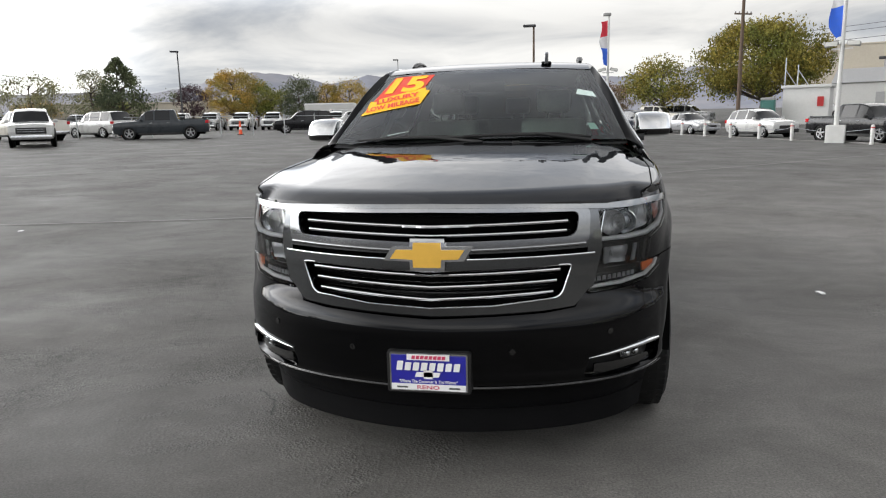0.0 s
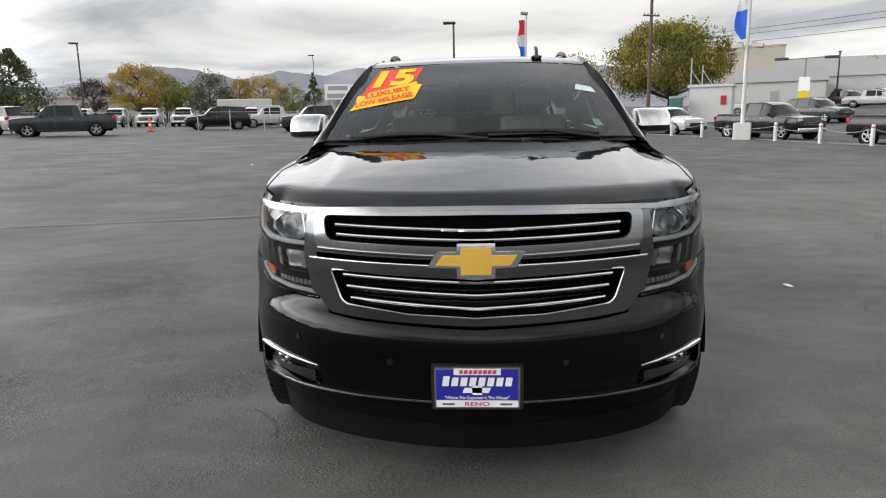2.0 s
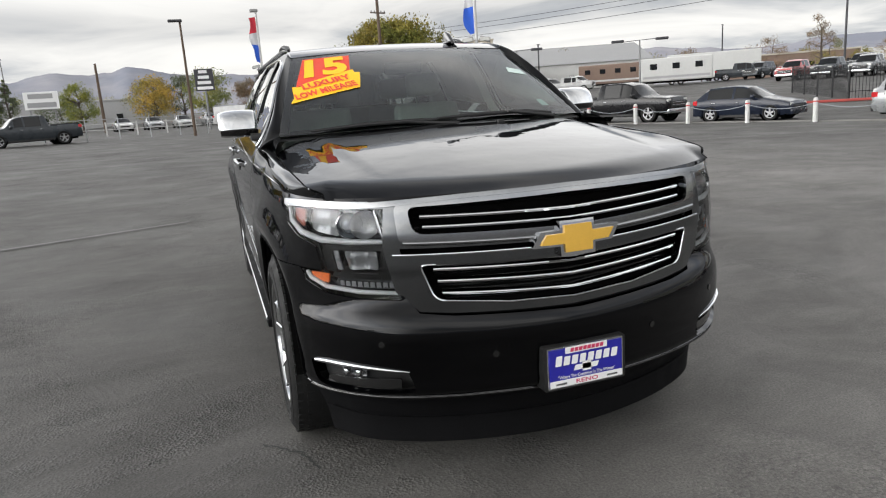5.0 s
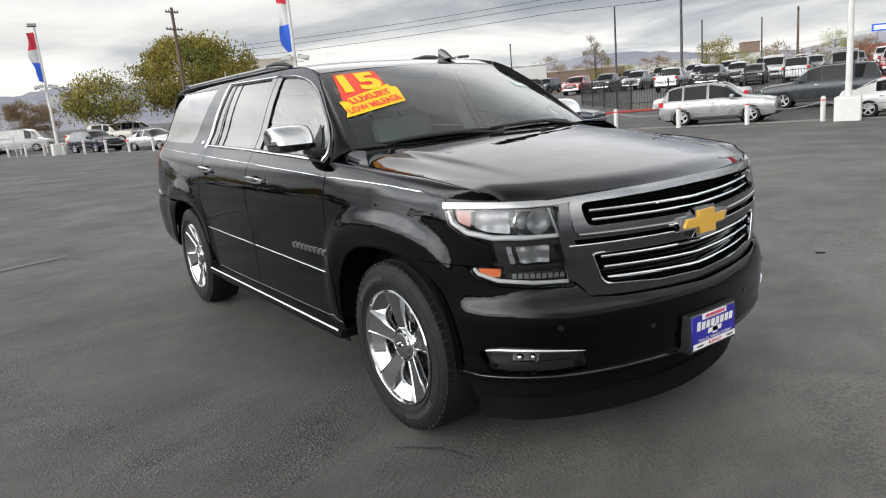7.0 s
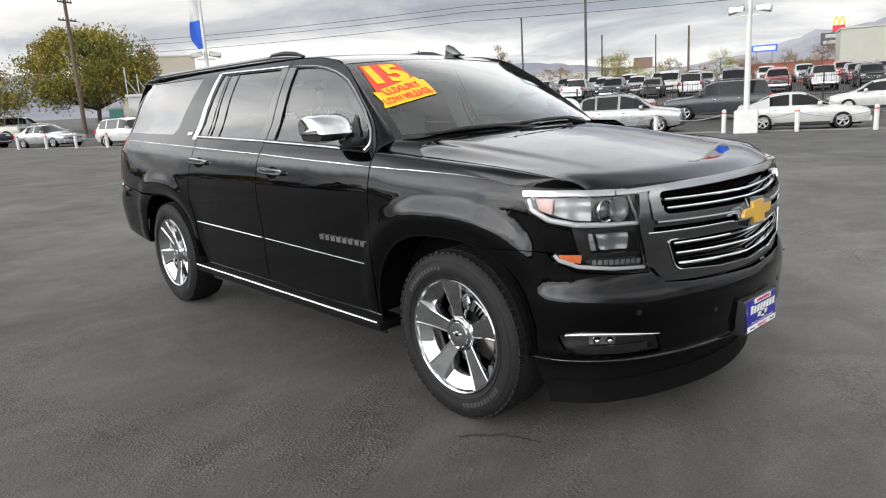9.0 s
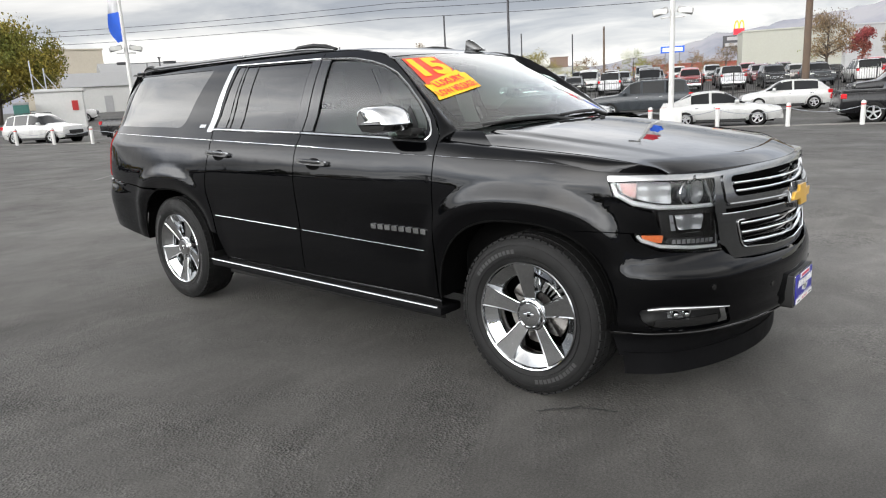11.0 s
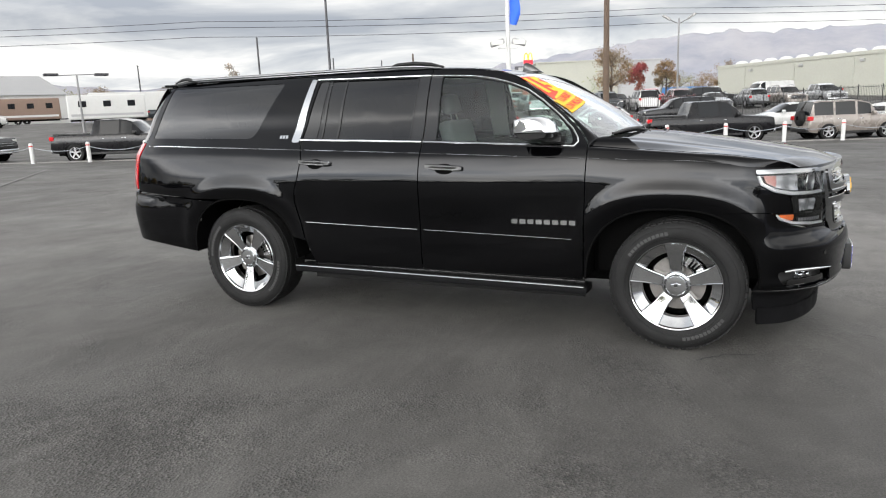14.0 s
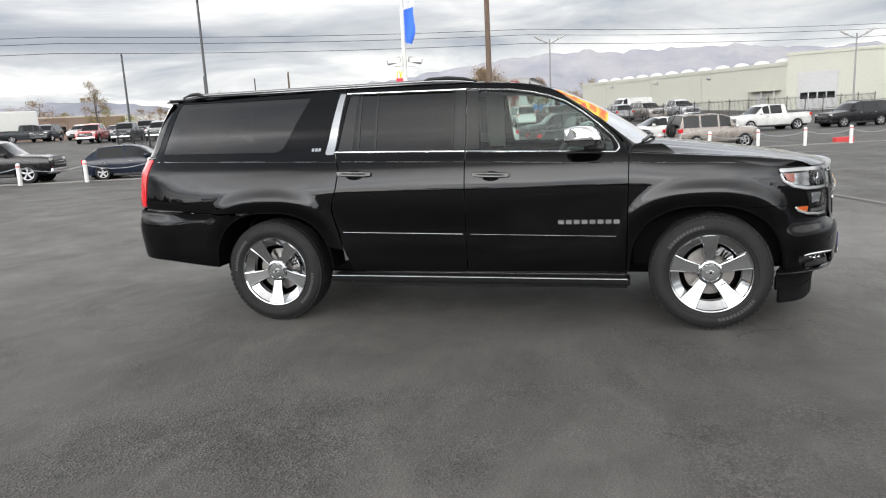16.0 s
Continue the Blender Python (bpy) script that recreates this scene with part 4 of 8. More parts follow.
for sd in (-1, 1):
    bm = bmesh.new()
    edge = [rows[k][-1 if sd > 0 else 0] for k in range(0, 56, 3)]
    tube(bm, [(p[0] + sd * .004, p[1], p[2] - .0005) for p in edge], .0028, 5)
    part("hood_seam", bm, M_VOID, hood)
# hood washer nozzle
bm = bmesh.new()
box(bm, .235, .275, .18, .20, 1.318, 1.338, .004, 1)
part("washer_nozzle", bm, M_BLACK, hood)
# cowl under the wipers
rows = []
for v in np.linspace(0, 1, 4):
    rows.append([(x, .272 + .155 * (x / .853) ** 2 + v * .08, 1.318 - .010 * (x / .8) ** 2 + v * .016) for x in np.linspace(-.86, .86, 25)])
grid_patch("cowl_panel", rows, M_BLACK, suv)

# windshield
ws_edge = [(-1, 0), (1, 0), (1, 1), (-1, 1)]
glass = panel("windshield", windshield, ws_edge, M_WINDSHIELD, suv, step=.08, stepv=.1, thick=0, label="grey-green laminated windshield with price stickers")
def ws(off):
    def f(a, b):
        p = windshield(a / .78, b / .98)
        return p + np.array((0, -.87, .49)) * off
    return f
frit = [[(-.78, 0), (.78, 0), (.78, .045), (-.78, .045)], [(-.78, .925), (.78, .925), (.78, .98), (-.78, .98)], [(-.78, .04), (-.735, .04), (-.735, .93), (-.78, .93)], [(.735, .04), (.78, .04), (.78, .93), (.735, .93)]]
for q in frit:
    panel("windshield_border", ws(-.003), q, M_GLOSSBLACK, glass, step=.1, thick=0)
# wipers
for pts in (((-.70, .405, 1.347), (-.42, .355, 1.362), (-.15, .325, 1.362), (.06, .315, 1.358)), ((-.05, .305, 1.366), (.22, .325, 1.370), (.48, .365, 1.366), (.66, .41, 1.350))):
    bm = bmesh.new()
    tube(bm, pts, [.007, .012, .012, .006], 6)
    w = part("wiper", bm, M_BLACK, suv, smooth=60)
    bm = bmesh.new()
    x0 = pts[0][0]
    tube(bm, [(pts[-1][0] * .3 + pts[1][0] * .7, pts[1][1] - .015, pts[1][2] + .004), (pts[-1][0], pts[-1][1] - .03, 1.330)], [.008, .014], 6)
    part("wiper_arm", bm, M_BLACK, w, smooth=60)

# roof sheet
rows = []
for v in np.linspace(0, 1, 30):
    row = []
    for u in np.linspace(-1, 1, 25):
        y = 1.088 + .025 * u * u * (1 - v) + (4.37 - 1.088) * v ** 1.25
        xr = float(np.interp(y, [1.1, 1.6, 4.0, 4.34], [.668, .640, .640, .62]))
        zc = float(np.interp(y, [1.088, 1.15, 1.25, 1.4, 1.65, 2.0, 2.6, 3.4, 4.0, 4.37], [1.779, 1.797, 1.818, 1.838, 1.860, 1.874, 1.882, 1.884, 1.878, 1.856]))
        zr = float(np.interp(y, [1.1, 1.24, 1.45, 1.8, 2.4, 3.4, 4.0, 4.34], [1.755, 1.797, 1.823, 1.843, 1.850, 1.852, 1.850, 1.836]))
        row.append((u * xr, y, zc + (min(zr, zc) - zc) * abs(u) ** 2.4))
    rows.append(row)
roof = grid_patch("roof", rows, M_PAINT, suv)
bm = bmesh.new()
ring = [bm.verts.new((x * .655, y, z)) for x, y, z in ((-1, 4.34, 1.835), (1, 4.34, 1.835), (1, 4.37, 1.82), (-1, 4.37, 1.82))]
bm.faces.new(ring)
box(bm, -.62, .62, 4.20, 4.36, 1.825, 1.852, .010, 2)
part("roof_spoiler", bm, M_PAINT, suv, smooth=40)
# shark-fin aerial with its short mast
bm = bmesh.new()
fin = [(1.18, 1.808), (1.22, 1.835), (1.28, 1.878), (1.32, 1.896), (1.35, 1.892), (1.36, 1.815)]
L = [bm.verts.new((.385 - .012, y, z)) for y, z in fin]
R = [bm.verts.new((.385 + .012, y, z)) for y, z in fin]
bm.faces.new(L)
bm.faces.new(R[::-1])
for i in range(len(fin)):
    j = (i + 1) % len(fin)
    bm.faces.new((L[i], R[i], R[j], L[j]))
box(bm, .352, .418, 1.20, 1.40, 1.812, 1.826, .005, 1)
bmesh.ops.recalc_face_normals(bm, faces=bm.faces)
bmesh.ops.bevel(bm, geom=bm.edges[:], offset=.003, segments=1, affect="EDGES")
part("roof_aerial", bm, M_GLOSSBLACK, suv, smooth=50)

# ---------- front face ----------
body = skin(0, 1)
bump_top = [(-1.44, .872), (-1.20, .880), (-1.075, .872), (-1.052, .836), (-.95, .790), (-.80, .772), (-.64, .764), (-.62, .775), (-.575, .722), (-.45, .708), (0, .690), (.45, .708), (.575, .722), (.62, .775), (.64, .764), (.80, .772), (.95, .790), (1.052, .836), (1.075, .872), (1.20, .880), (1.44, .872)]
A0 = [(sy(y), z) for y, z in F_ARCH if y < -.2 and .43 < z < .868]
FOG_R = rounded([(.63, .510), (.78, .526), (.93, .532), (1.030, .526), (1.034, .500), (1.0, .436), (.93, .424), (.72, .422), (.60, .430)], [.01, 0, 0, .01, .01, .03, .03, .02, .03])
FOG_L = [(-a, b) for a, b in FOG_R]
edge_r = sorted(A0, key=lambda p: -p[1])
outer = bump_top + edge_r + [(1.17, .41), (.8, .402), (.4, .400), (0, .398), (-.4, .400), (-.8, .402), (-1.17, .41)] + [(-a, b) for a, b in edge_r[::-1]]
bumper = panel("front_bumper", body, outer, M_PAINT, suv, holes=[FOG_R, FOG_L], step=.022, stepv=.022, thick=.02)
panel("bumper_trim", skin(.004), [(-1.165, .400), (-.6, .394), (0, .388), (.6, .394), (1.165, .400), (1.165, .410), (.6, .404), (0, .398), (-.6, .404), (-1.165, .410)], M_GLOSSBLACK, bumper, step=.05, thick=.01)
q = skin(.010)(np.linspace(-1.06, 1.06, 41), np.interp(np.abs(np.linspace(-1.06, 1.06, 41)), [0, .6, 1.06], [.397, .403, .412]))
bm = bmesh.new()
tube(bm, q, .0035, 6)
part("bumper_edge", bm, M_GLOSSBLACK, bumper, smooth=60)
panel("lower_valance", body, [(-1.13, .27), (-.6, .25), (0, .245), (.6, .25), (1.13, .27), (1.16, .398), (.6, .392), (0, .386), (-.6, .392), (-1.16, .398)], M_DAM, suv, step=.05, stepv=.03, thick=.02)
panel("air_dam", skin(.01), [(-1.10, .175), (-.6, .16), (0, .155), (.6, .16), (1.10, .175), (1.11, .285), (.6, .265), (0, .26), (-.6, .265), (-1.11, .285)], M_DAM, suv, step=.06, thick=.02)
for sd in (-1, 1):
    f = skin(-.055, sd)
    pocket = panel("lamp_pocket", f, [(p[0], p[1]) for p in FOG_R], M_BLACK, bumper, step=.05, thick=0)
    pts = ((.622, .512), (.70, .520), (.78, .527), (.87, .532), (.94, .533), (1.0, .528))
    q = skin(.004, sd)(np.array([p[0] for p in pts]), np.array([p[1] for p in pts]))
    bm = bmesh.new()
    tube(bm, q, [.002, .006, .008, .010, .010, .007], 8)
    part("fog_lamp_trim", bm, M_CHROME, bumper, smooth=60)
    fl_ = panel("fog_lamp", skin(-.034, sd), rounded([(.790, .512), (.905, .516), (.905, .476), (.800, .474)], .006), M_SATIN, bumper, step=.02, thick=.02)
    for k in range(2):
        c = skin(-.026, sd)(np.array([.822 + .052 * k]), np.array([.494]))[0]
        bm = bmesh.new()
        bmesh.ops.create_uvsphere(bm, u_segments=12, v_segments=8, radius=.018)
        bmesh.ops.translate(bm, verts=bm.verts, vec=Vector(c))
        part("fog_lamp_lens", bm, M_CHROME, fl_, smooth=60)
    panel("fog_lamp_cover", skin(-.012, sd), rounded([(.78, .516), (.915, .520), (.915, .470), (.79, .468)], .006), M_LENS, fl_, thick=0)
    panel("fog_pocket_floor", skin(-.020, sd), rounded([(.66, .474), (.96, .470), (.97, .440), (.66, .434)], .008), M_GLOSSBLACK, bumper, step=.04, thick=.01)
    for s0, z0 in ((.318, .560), (.712, .616)):
        panel("parking_sensor", skin(.003, sd), [(s0 + .012 * math.cos(t), z0 + .012 * math.sin(t)) for t in np.linspace(0, 2 * math.pi, 15)[:-1]], M_GLOSSBLACK, bumper, thick=.004)

# grille: a chrome surround with three openings, dark mesh behind, chrome bars
UP = rounded([(-.597, 1.100), (0, 1.108), (.597, 1.100), (.578, 1.005), (.08, .993), (-.08, .993), (-.578, 1.005)], [.03, 0, .03, .04, 0, 0, .04])
LOW = rounded([(-.562, .896), (0, .878), (.562, .896), (.518, .765), (.25, .738), (0, .728), (-.25, .738), (-.518, .765)], [.02, 0, .02, .04, 0, 0, 0, .04])
SLOTS = [rounded([(.155, .946), (.63, .957), (.624, .934), (.165, .926)], .004), rounded([(-.155, .946), (-.63, .957), (-.624, .934), (-.165, .926)], .004)]
outer = [(-.785, 1.120), (-.4, 1.134), (0, 1.139), (.4, 1.134), (.785, 1.120), (.785, 1.102), (.682, 1.098), (.690, .96), (.655, .80), (.628, .785), (.572, .722), (.35, .705), (0, .692), (-.35, .705), (-.572, .722), (-.628, .785), (-.655, .80), (-.690, .96), (-.682, 1.098), (-.785, 1.102)]
grille = panel("grille", grille_skin(.014), outer, M_DARKCHROME, suv, holes=[UP, LOW] + SLOTS, step=.03, stepv=.03, thick=.03, label="chrome grille surround with dark bars behind")
UPF = rounded([(-.645, 1.112), (-.4, 1.124), (0, 1.130), (.4, 1.124), (.645, 1.112), (.630, .986), (.60, .980), (.16, .964), (-.16, .964), (-.60, .980), (-.630, .986)], [.03, 0, 0, 0, .03, .03, 0, 0, 0, 0, .03])
panel("grille_frame", grille_skin(.022), UPF, M_TRIM, grille, holes=[UP], step=.03, stepv=.03, thick=.02, label="bright chrome frame of the upper opening")
panel("grille_top_bar", grille_skin(.024), [(-.785, 1.121), (-.4, 1.135), (0, 1.140), (.4, 1.135), (.785, 1.121), (.785, 1.104), (.67, 1.106), (.4, 1.120), (0, 1.125), (-.4, 1.120), (-.67, 1.106), (-.785, 1.104)], M_TRIM, grille, step=.04, thick=.02)
for ring, r in ((LOW, .0045),):
    q = grille_skin(.016)(np.array([p[0] for p in ring]), np.array([p[1] for p in ring]))
    bm = bmesh.new()
    tube(bm, q, r, 6, closed=True)
    part("grille_edge", bm, M_CHROME, grille, smooth=60)
for sg in (-1, 1):
    ss = np.linspace(sg * .615, sg * .15, 14)
    q = grille_skin(.020)(ss, np.interp(np.abs(ss), [.15, .615], [.962, .976]))
    bm = bmesh.new()
    tube(bm, q, .0085, 8)
    part("grille_ledge", bm, M_TRIM, grille, smooth=60)
for sg in (-1, 1):
    ss = np.linspace(sg * .655, sg * .15, 12)
    q = grille_skin(.018)(ss, np.interp(np.abs(ss), [.15, .655], [.925, .935]))
    bm = bmesh.new()
    tube(bm, q, .004, 6)
    part("grille_edge", bm, M_CHROME, grille, smooth=60)
panel("grille_mesh", skin(-.055), [(-.66, 1.12), (.66, 1.12), (.66, .70), (-.66, .70)], M_VOID, grille, step=.08, thick=0)
for a0, z0, a1, z1 in ((.556, 1.064, 0, 1.052), (.548, 1.028, 0, 1.016), (.520, .876, 0, .860), (.506, .832, 0, .812), (.492, .787, 0, .762)):
    ss = np.linspace(-a0, a0, 33)
    zz = z1 + (z0 - z1) * np.abs(ss / a0)
    q = grille_skin(-.004)(ss, zz)
    bm = bmesh.new()
    for da, db, ht in ((0, 0, .0055),):
        rings = []
        for k, p in enumerate(q):
            rings.append([bm.verts.new(tuple(p + np.array(o))) for o in ((0, .004, .0062), (0, -.006, .0030), (0, -.0085, -.0010), (0, -.0060, -.0068), (0, .026, -.0068), (0, .030, .0062))])
        for k in range(len(q) - 1):
            for i in range(6):
                bm.faces.new((rings[k][i], rings[k][(i + 1) % 6], rings[k + 1][(i + 1) % 6], rings[k + 1][i]))
        bm.faces.new(rings[0])
        bm.faces.new(rings[-1][::-1])
    bmesh.ops.recalc_face_normals(bm, faces=bm.faces)
    part("grille_bar", bm, M_CHROME, grille, smooth=15)
# black fins between the chrome bars
for z in (1.088, 1.053, 1.016, .888, .852, .828, .805, .785, .755):
    w = .58 if z > .95 else .47 + (z - .73) * .45
    ss = np.linspace(-w, w, 21)
    q = grille_skin(-.046)(ss, z - .012 * (1 - np.abs(ss / w)) * (1 if z < .9 else .2))
    bm = bmesh.new()
    tube(bm, q, .006, 5)
    part("grille_fin", bm, M_GLOSSBLACK, grille, smooth=60)
# winged cross emblem, as a plain shape
EMB = [(-.172, .925), (-.139, .978), (-.068, .980), (-.066, 1.012), (.066, 1.012), (.068, .980), (.172, .980), (.139, .925), (.068, .923), (.066, .886), (-.066, .886), (-.068, .923)]
emb = panel("emblem", skin(.045), EMB, M_CHROME, grille, step=.05, thick=.03)
GLD = [(-.142, .934), (-.119, .969), (-.054, .970), (-.052, .998), (.052, .998), (.054, .970), (.142, .970), (.119, .934), (.054, .932), (.052, .901), (-.052, .901), (-.054, .932)]
panel("emblem_face", skin(.053), GLD, M_GOLD, emb, step=.05, thick=.01, label="gold emblem face")

# headlamps
M_PROJ = material("projector_glass", (.20, .22, .24), .05, .5, coat=1.0, noise_scale=20, amount=.05)
for sd in (-1, 1):
    LAMP = [(.690, 1.102), (.95, 1.108), (1.168, 1.106), (1.146, 1.038), (1.066, .994), (.972, .968), (.956, .92), (.944, .872), (1.058, .872), (1.040, .830), (.945, .796), (.80, .779), (.636, .770), (.668, .955)]
    lamp = panel("headlamp", skin(-.050, sd), LAMP, M_GLOSSBLACK, suv, step=.05, thick=0, label="headlamp with projector, chrome reflectors and amber markers")
    panel("lamp_cover", skin(.006, sd), LAMP, M_LENS, lamp, step=.04, thick=.004)
    panel("lamp_brow", skin(.013, sd), rounded([(.735, 1.099), (1.0, 1.108), (1.172, 1.106), (1.176, 1.131), (1.0, 1.131), (.735, 1.124)], .006), M_TRIM, lamp, step=.04, thick=.02)

    def ribbon(name, pts, w, mat, off=-.012, flat=1.0):
        q = skin(off, sd)(np.array([p[0] for p in pts]), np.array([p[1] for p in pts]))
        bm = bmesh.new()
        tube(bm, q, w, 8, flat=flat)
        return part(name, bm, mat, lamp, smooth=60)

    def sheet(name, pts, mat, off, rad=.008, thick=.006, fine=.03):
        return panel(name, skin(off, sd), rounded(pts, rad), mat, lamp, step=fine, stepv=fine, thick=thick)
    # light guides: satin blades along the lower edge of each chamber, a chrome edge beside the grille
    ribbon("light_guide", [(1.156, 1.094), (1.138, 1.048), (1.064, 1.008), (.95, .986), (.82, .981), (.690, .980)], [.008, .011, .012, .012, .011, .009], M_LAMPBLADE, -.010)
    ribbon("light_guide", [(1.044, .862), (1.024, .840), (.942, .812), (.80, .797), (.656, .790)], [.007, .009, .009, .009, .008], M_LAMPBLADE, -.008)
    ribbon("inner_chrome", [(.722, 1.090), (.700, 1.02), (.682, .966), (.672, .90), (.652, .790)], .0065, M_CHROME, -.006)
    # black frame between the chambers and beside the fender point
    sheet("lamp_bezel", [(.690, .970), (.95, .968), (.942, .950), (.684, .946)], M_GLOSSBLACK, -.010, .003)
    sheet("lamp_bezel", [(.952, .955), (.935, .875), (.893, .868), (.905, .955)], M_GLOSSBLACK, -.010, .003)
    sheet("lamp_bezel", [(.670, .862), (.905, .866), (.915, .850), (.668, .845)], M_GLOSSBLACK, -.012, .003)
    # projector in a bright round bowl
    c = skin(-.034, sd)(np.array([.835]), np.array([1.040]))[0]
    n = skin(.0, sd)(np.array([.835]), np.array([1.040]))[0] - c
    d = Vector((0, -1, 0)) * .72 + Vector(n).normalized() * .28
    m = Matrix.Translation(c) @ d.to_track_quat("X", "Z").to_matrix().to_4x4()
    bm = bmesh.new()
    lathe(bm, [(.049, .024), (.046, .028), (.042, .018), (.036, .006), (.033, .004)], 32, m)
    part("projector_ring", bm, M_CHROME, lamp, smooth=50)
    bm = bmesh.new()
    lathe(bm, [(.034, .002), (.031, .012), (.021, .021), (.010, .025), (.0001, .026)], 28, m)
    part("projector_lens", bm, M_PROJ, lamp, smooth=60)
    c2 = skin(-.040, sd)(np.array([.775]), np.array([1.040]))[0]
    m2 = Matrix.Translation(c2) @ d.to_track_quat("X", "Z").to_matrix().to_4x4()
    bm = bmesh.new()
    lathe(bm, [(.052, .026), (.048, .014), (.036, .004), (.018, -.002), (.0001, -.003)], 32, m2)
    part("reflector_bowl", bm, M_LAMPSILVER, lamp, smooth=60)

    def bowl(f, depth, waves, u0, u1):
        g0 = [skin(o, sd) for o in (0.0, 1.0)]

        def q(u, v):
            p0, p1 = g0[0](u, v), g0[1](u, v)
            w = (u - u0) / (u1 - u0)
            return p0 + (p1 - p0) * (f + depth * np.cos(w * math.pi * waves) + depth * .5 * np.sin(v * 90))[..., None]
        return q
    panel("reflector", bowl(-.040, .006, 3, .88, 1.06), rounded([(.885, 1.090), (1.045, 1.094), (1.05, 1.022), (.95, 1.0), (.885, .996)], .012), M_LAMPSILVER, lamp, step=.012, stepv=.015, thick=.006)
    panel("reflector", bowl(-.036, .009, 3, .72, .88), rounded([(.725, .942), (.868, .948), (.850, .876), (.728, .872)], .012), M_LAMPSILVER, lamp, step=.010, stepv=.010, thick=.006)
    sheet("reflector_edge", [(.885, .950), (.905, .950), (.890, .876), (.868, .876)], M_LAMPSILVER, -.020, .004)
    sheet("marker_reflector", [(1.048, 1.092), (1.126, 1.094), (1.108, 1.050), (1.052, 1.028)], M_MARKER, -.014, .008)
    sheet("marker_reflector", [(.928, .860), (1.028, .862), (1.012, .836), (.934, .824)], M_AMBER, -.012, .006)
    sheet("lamp_floor", [(.660, .838), (.90, .842), (.915, .822), (.80, .806), (.656, .800)], M_DARKCHROME, -.026, .004)
    for k in range(9):
        s0 = .668 + .025 * k
        panel("lamp_facet", skin(-.018, sd), [(s0, .826 + .001 * k), (s0 + .017, .826 + .001 * k), (s0 + .017, .808 + .001 * k), (s0, .808 + .001 * k)], M_LAMPSILVER, lamp, thick=.004)

# dealer plate on a black holder
def plate_map(off):
    return lambda a, b: np.stack([a, np.full_like(a, -1.063 - off), b], -1)
pc = (0, 5, .5)
holder = panel("plate_holder", plate_map(0), rounded([(-.168, .398), (-.168, .568), (.168, .568), (.168, .398)], .012), M_BLACK, bumper, thick=.06, step=.2, centre=pc)
panel("dealer_plate", plate_map(.004), rounded([(-.156, .406), (-.156, .562), (.156, .562), (.156, .406)], .008), M_CHROME, holder, thick=.006, step=.2, centre=pc)
panel("plate_face", plate_map(.008), [(-.149, .413), (-.149, .555), (.149, .555), (.149, .413)], M_PLATEBLUE, holder, thick=.003, step=.2, centre=pc)
panel("plate_strip", plate_map(.011), [(-.149, .413), (-.149, .438), (.149, .438), (.149, .413)], M_WHITE, holder, thick=.002, step=.2, centre=pc)
panel("plate_strip", plate_map(.011), [(-.085, .536), (-.085, .560), (.085, .560), (.085, .536)], M_WHITE, holder, thick=.002, step=.2, centre=pc)
pm = plate_map(.0125)
for k in range(8):
    x0 = -.066 + k * .0172
    panel("name_block", pm, [(x0, .541), (x0 + .003, .555), (x0 + .0165, .555), (x0 + .0135, .541)], M_PINK, holder, thick=.001, step=.2, centre=pc)
    x0 = -.128 + k * .0325
    h = .532 if k == 0 else .527
    panel("name_block", pm, rounded([(x0, .494), (x0 + .006, h), (x0 + .030, h), (x0 + .024, .494)], .003), M_WHITE, holder, thick=.001, step=.2, centre=pc)
panel("name_block", pm, [(-.054, .468), (-.046, .488), (.050, .488), (.042, .468)], M_WHITE, holder, thick=.001, step=.2, centre=pc)
panel("name_block", pm, [(-.018, .460), (-.018, .496), (.018, .496), (.018, .460)], M_WHITE, holder, thick=.001, step=.2, centre=pc)
decal_text("slogan", '"Where The Customer Is The Winner"', .018, pm, M_WHITE, holder, 0, .450, width=.235, height=.013, bold=.0003)
decal_text("town_name", "RENO", .03, pm, M_PINK, holder, 0, .4255, width=.090, height=.016, bold=.0006)
for x0 in (-.105, .105):
    panel("name_block", pm, [(x0 - .022, .421), (x0 - .022, .428), (x0 + .022, .428), (x0 + .022, .421)], M_SATIN, holder, thick=.001, step=.2, centre=pc)

# windshield stickers
stick = panel("year_sticker", ws(.004), [(-.725, .54), (-.702, .932), (-.388, .925), (-.412, .605)], M_STICKRED, glass, step=.1, thick=0, label="red and yellow sales sticker")
panel("year_sticker", ws(.006), [(-.742, .338), (-.728, .40), (-.748, .545), (-.70, .53), (-.690, .565), (-.39, .690), (-.385, .645), (-.352, .64), (-.362, .53), (-.372, .442)], M_STICKYEL, glass, step=.1, thick=0)
decal_text("sticker_text", "15", .3, ws(.009), M_STICKYEL, glass, -.553, .775, width=.265, height=.270, bold=.012, rot=.02)
decal_text("sticker_text", "LUXURY", .1, ws(.011), M_STICKRED, glass, -.553, .553, width=.285, height=.070, bold=.004, rot=.27)
decal_text("sticker_text", "LOW MILEAGE", .1, ws(.011), M_STICKRED, glass, -.556, .452, width=.345, height=.070, bold=.003, rot=.27)
panel("paper_tag", ws(.003), [(.60, .555), (.625, .635), (.715, .605), (.725, .525)], M_PAPER, glass, thick=0, label="pale green inspection label")
panel("paper_tag", ws(-.02), [(.62, .13), (.615, .205), (.655, .205), (.665, .13)], M_PAPER, glass, thick=0)

# ---------- wheels ----------
WHEEL_R = .415


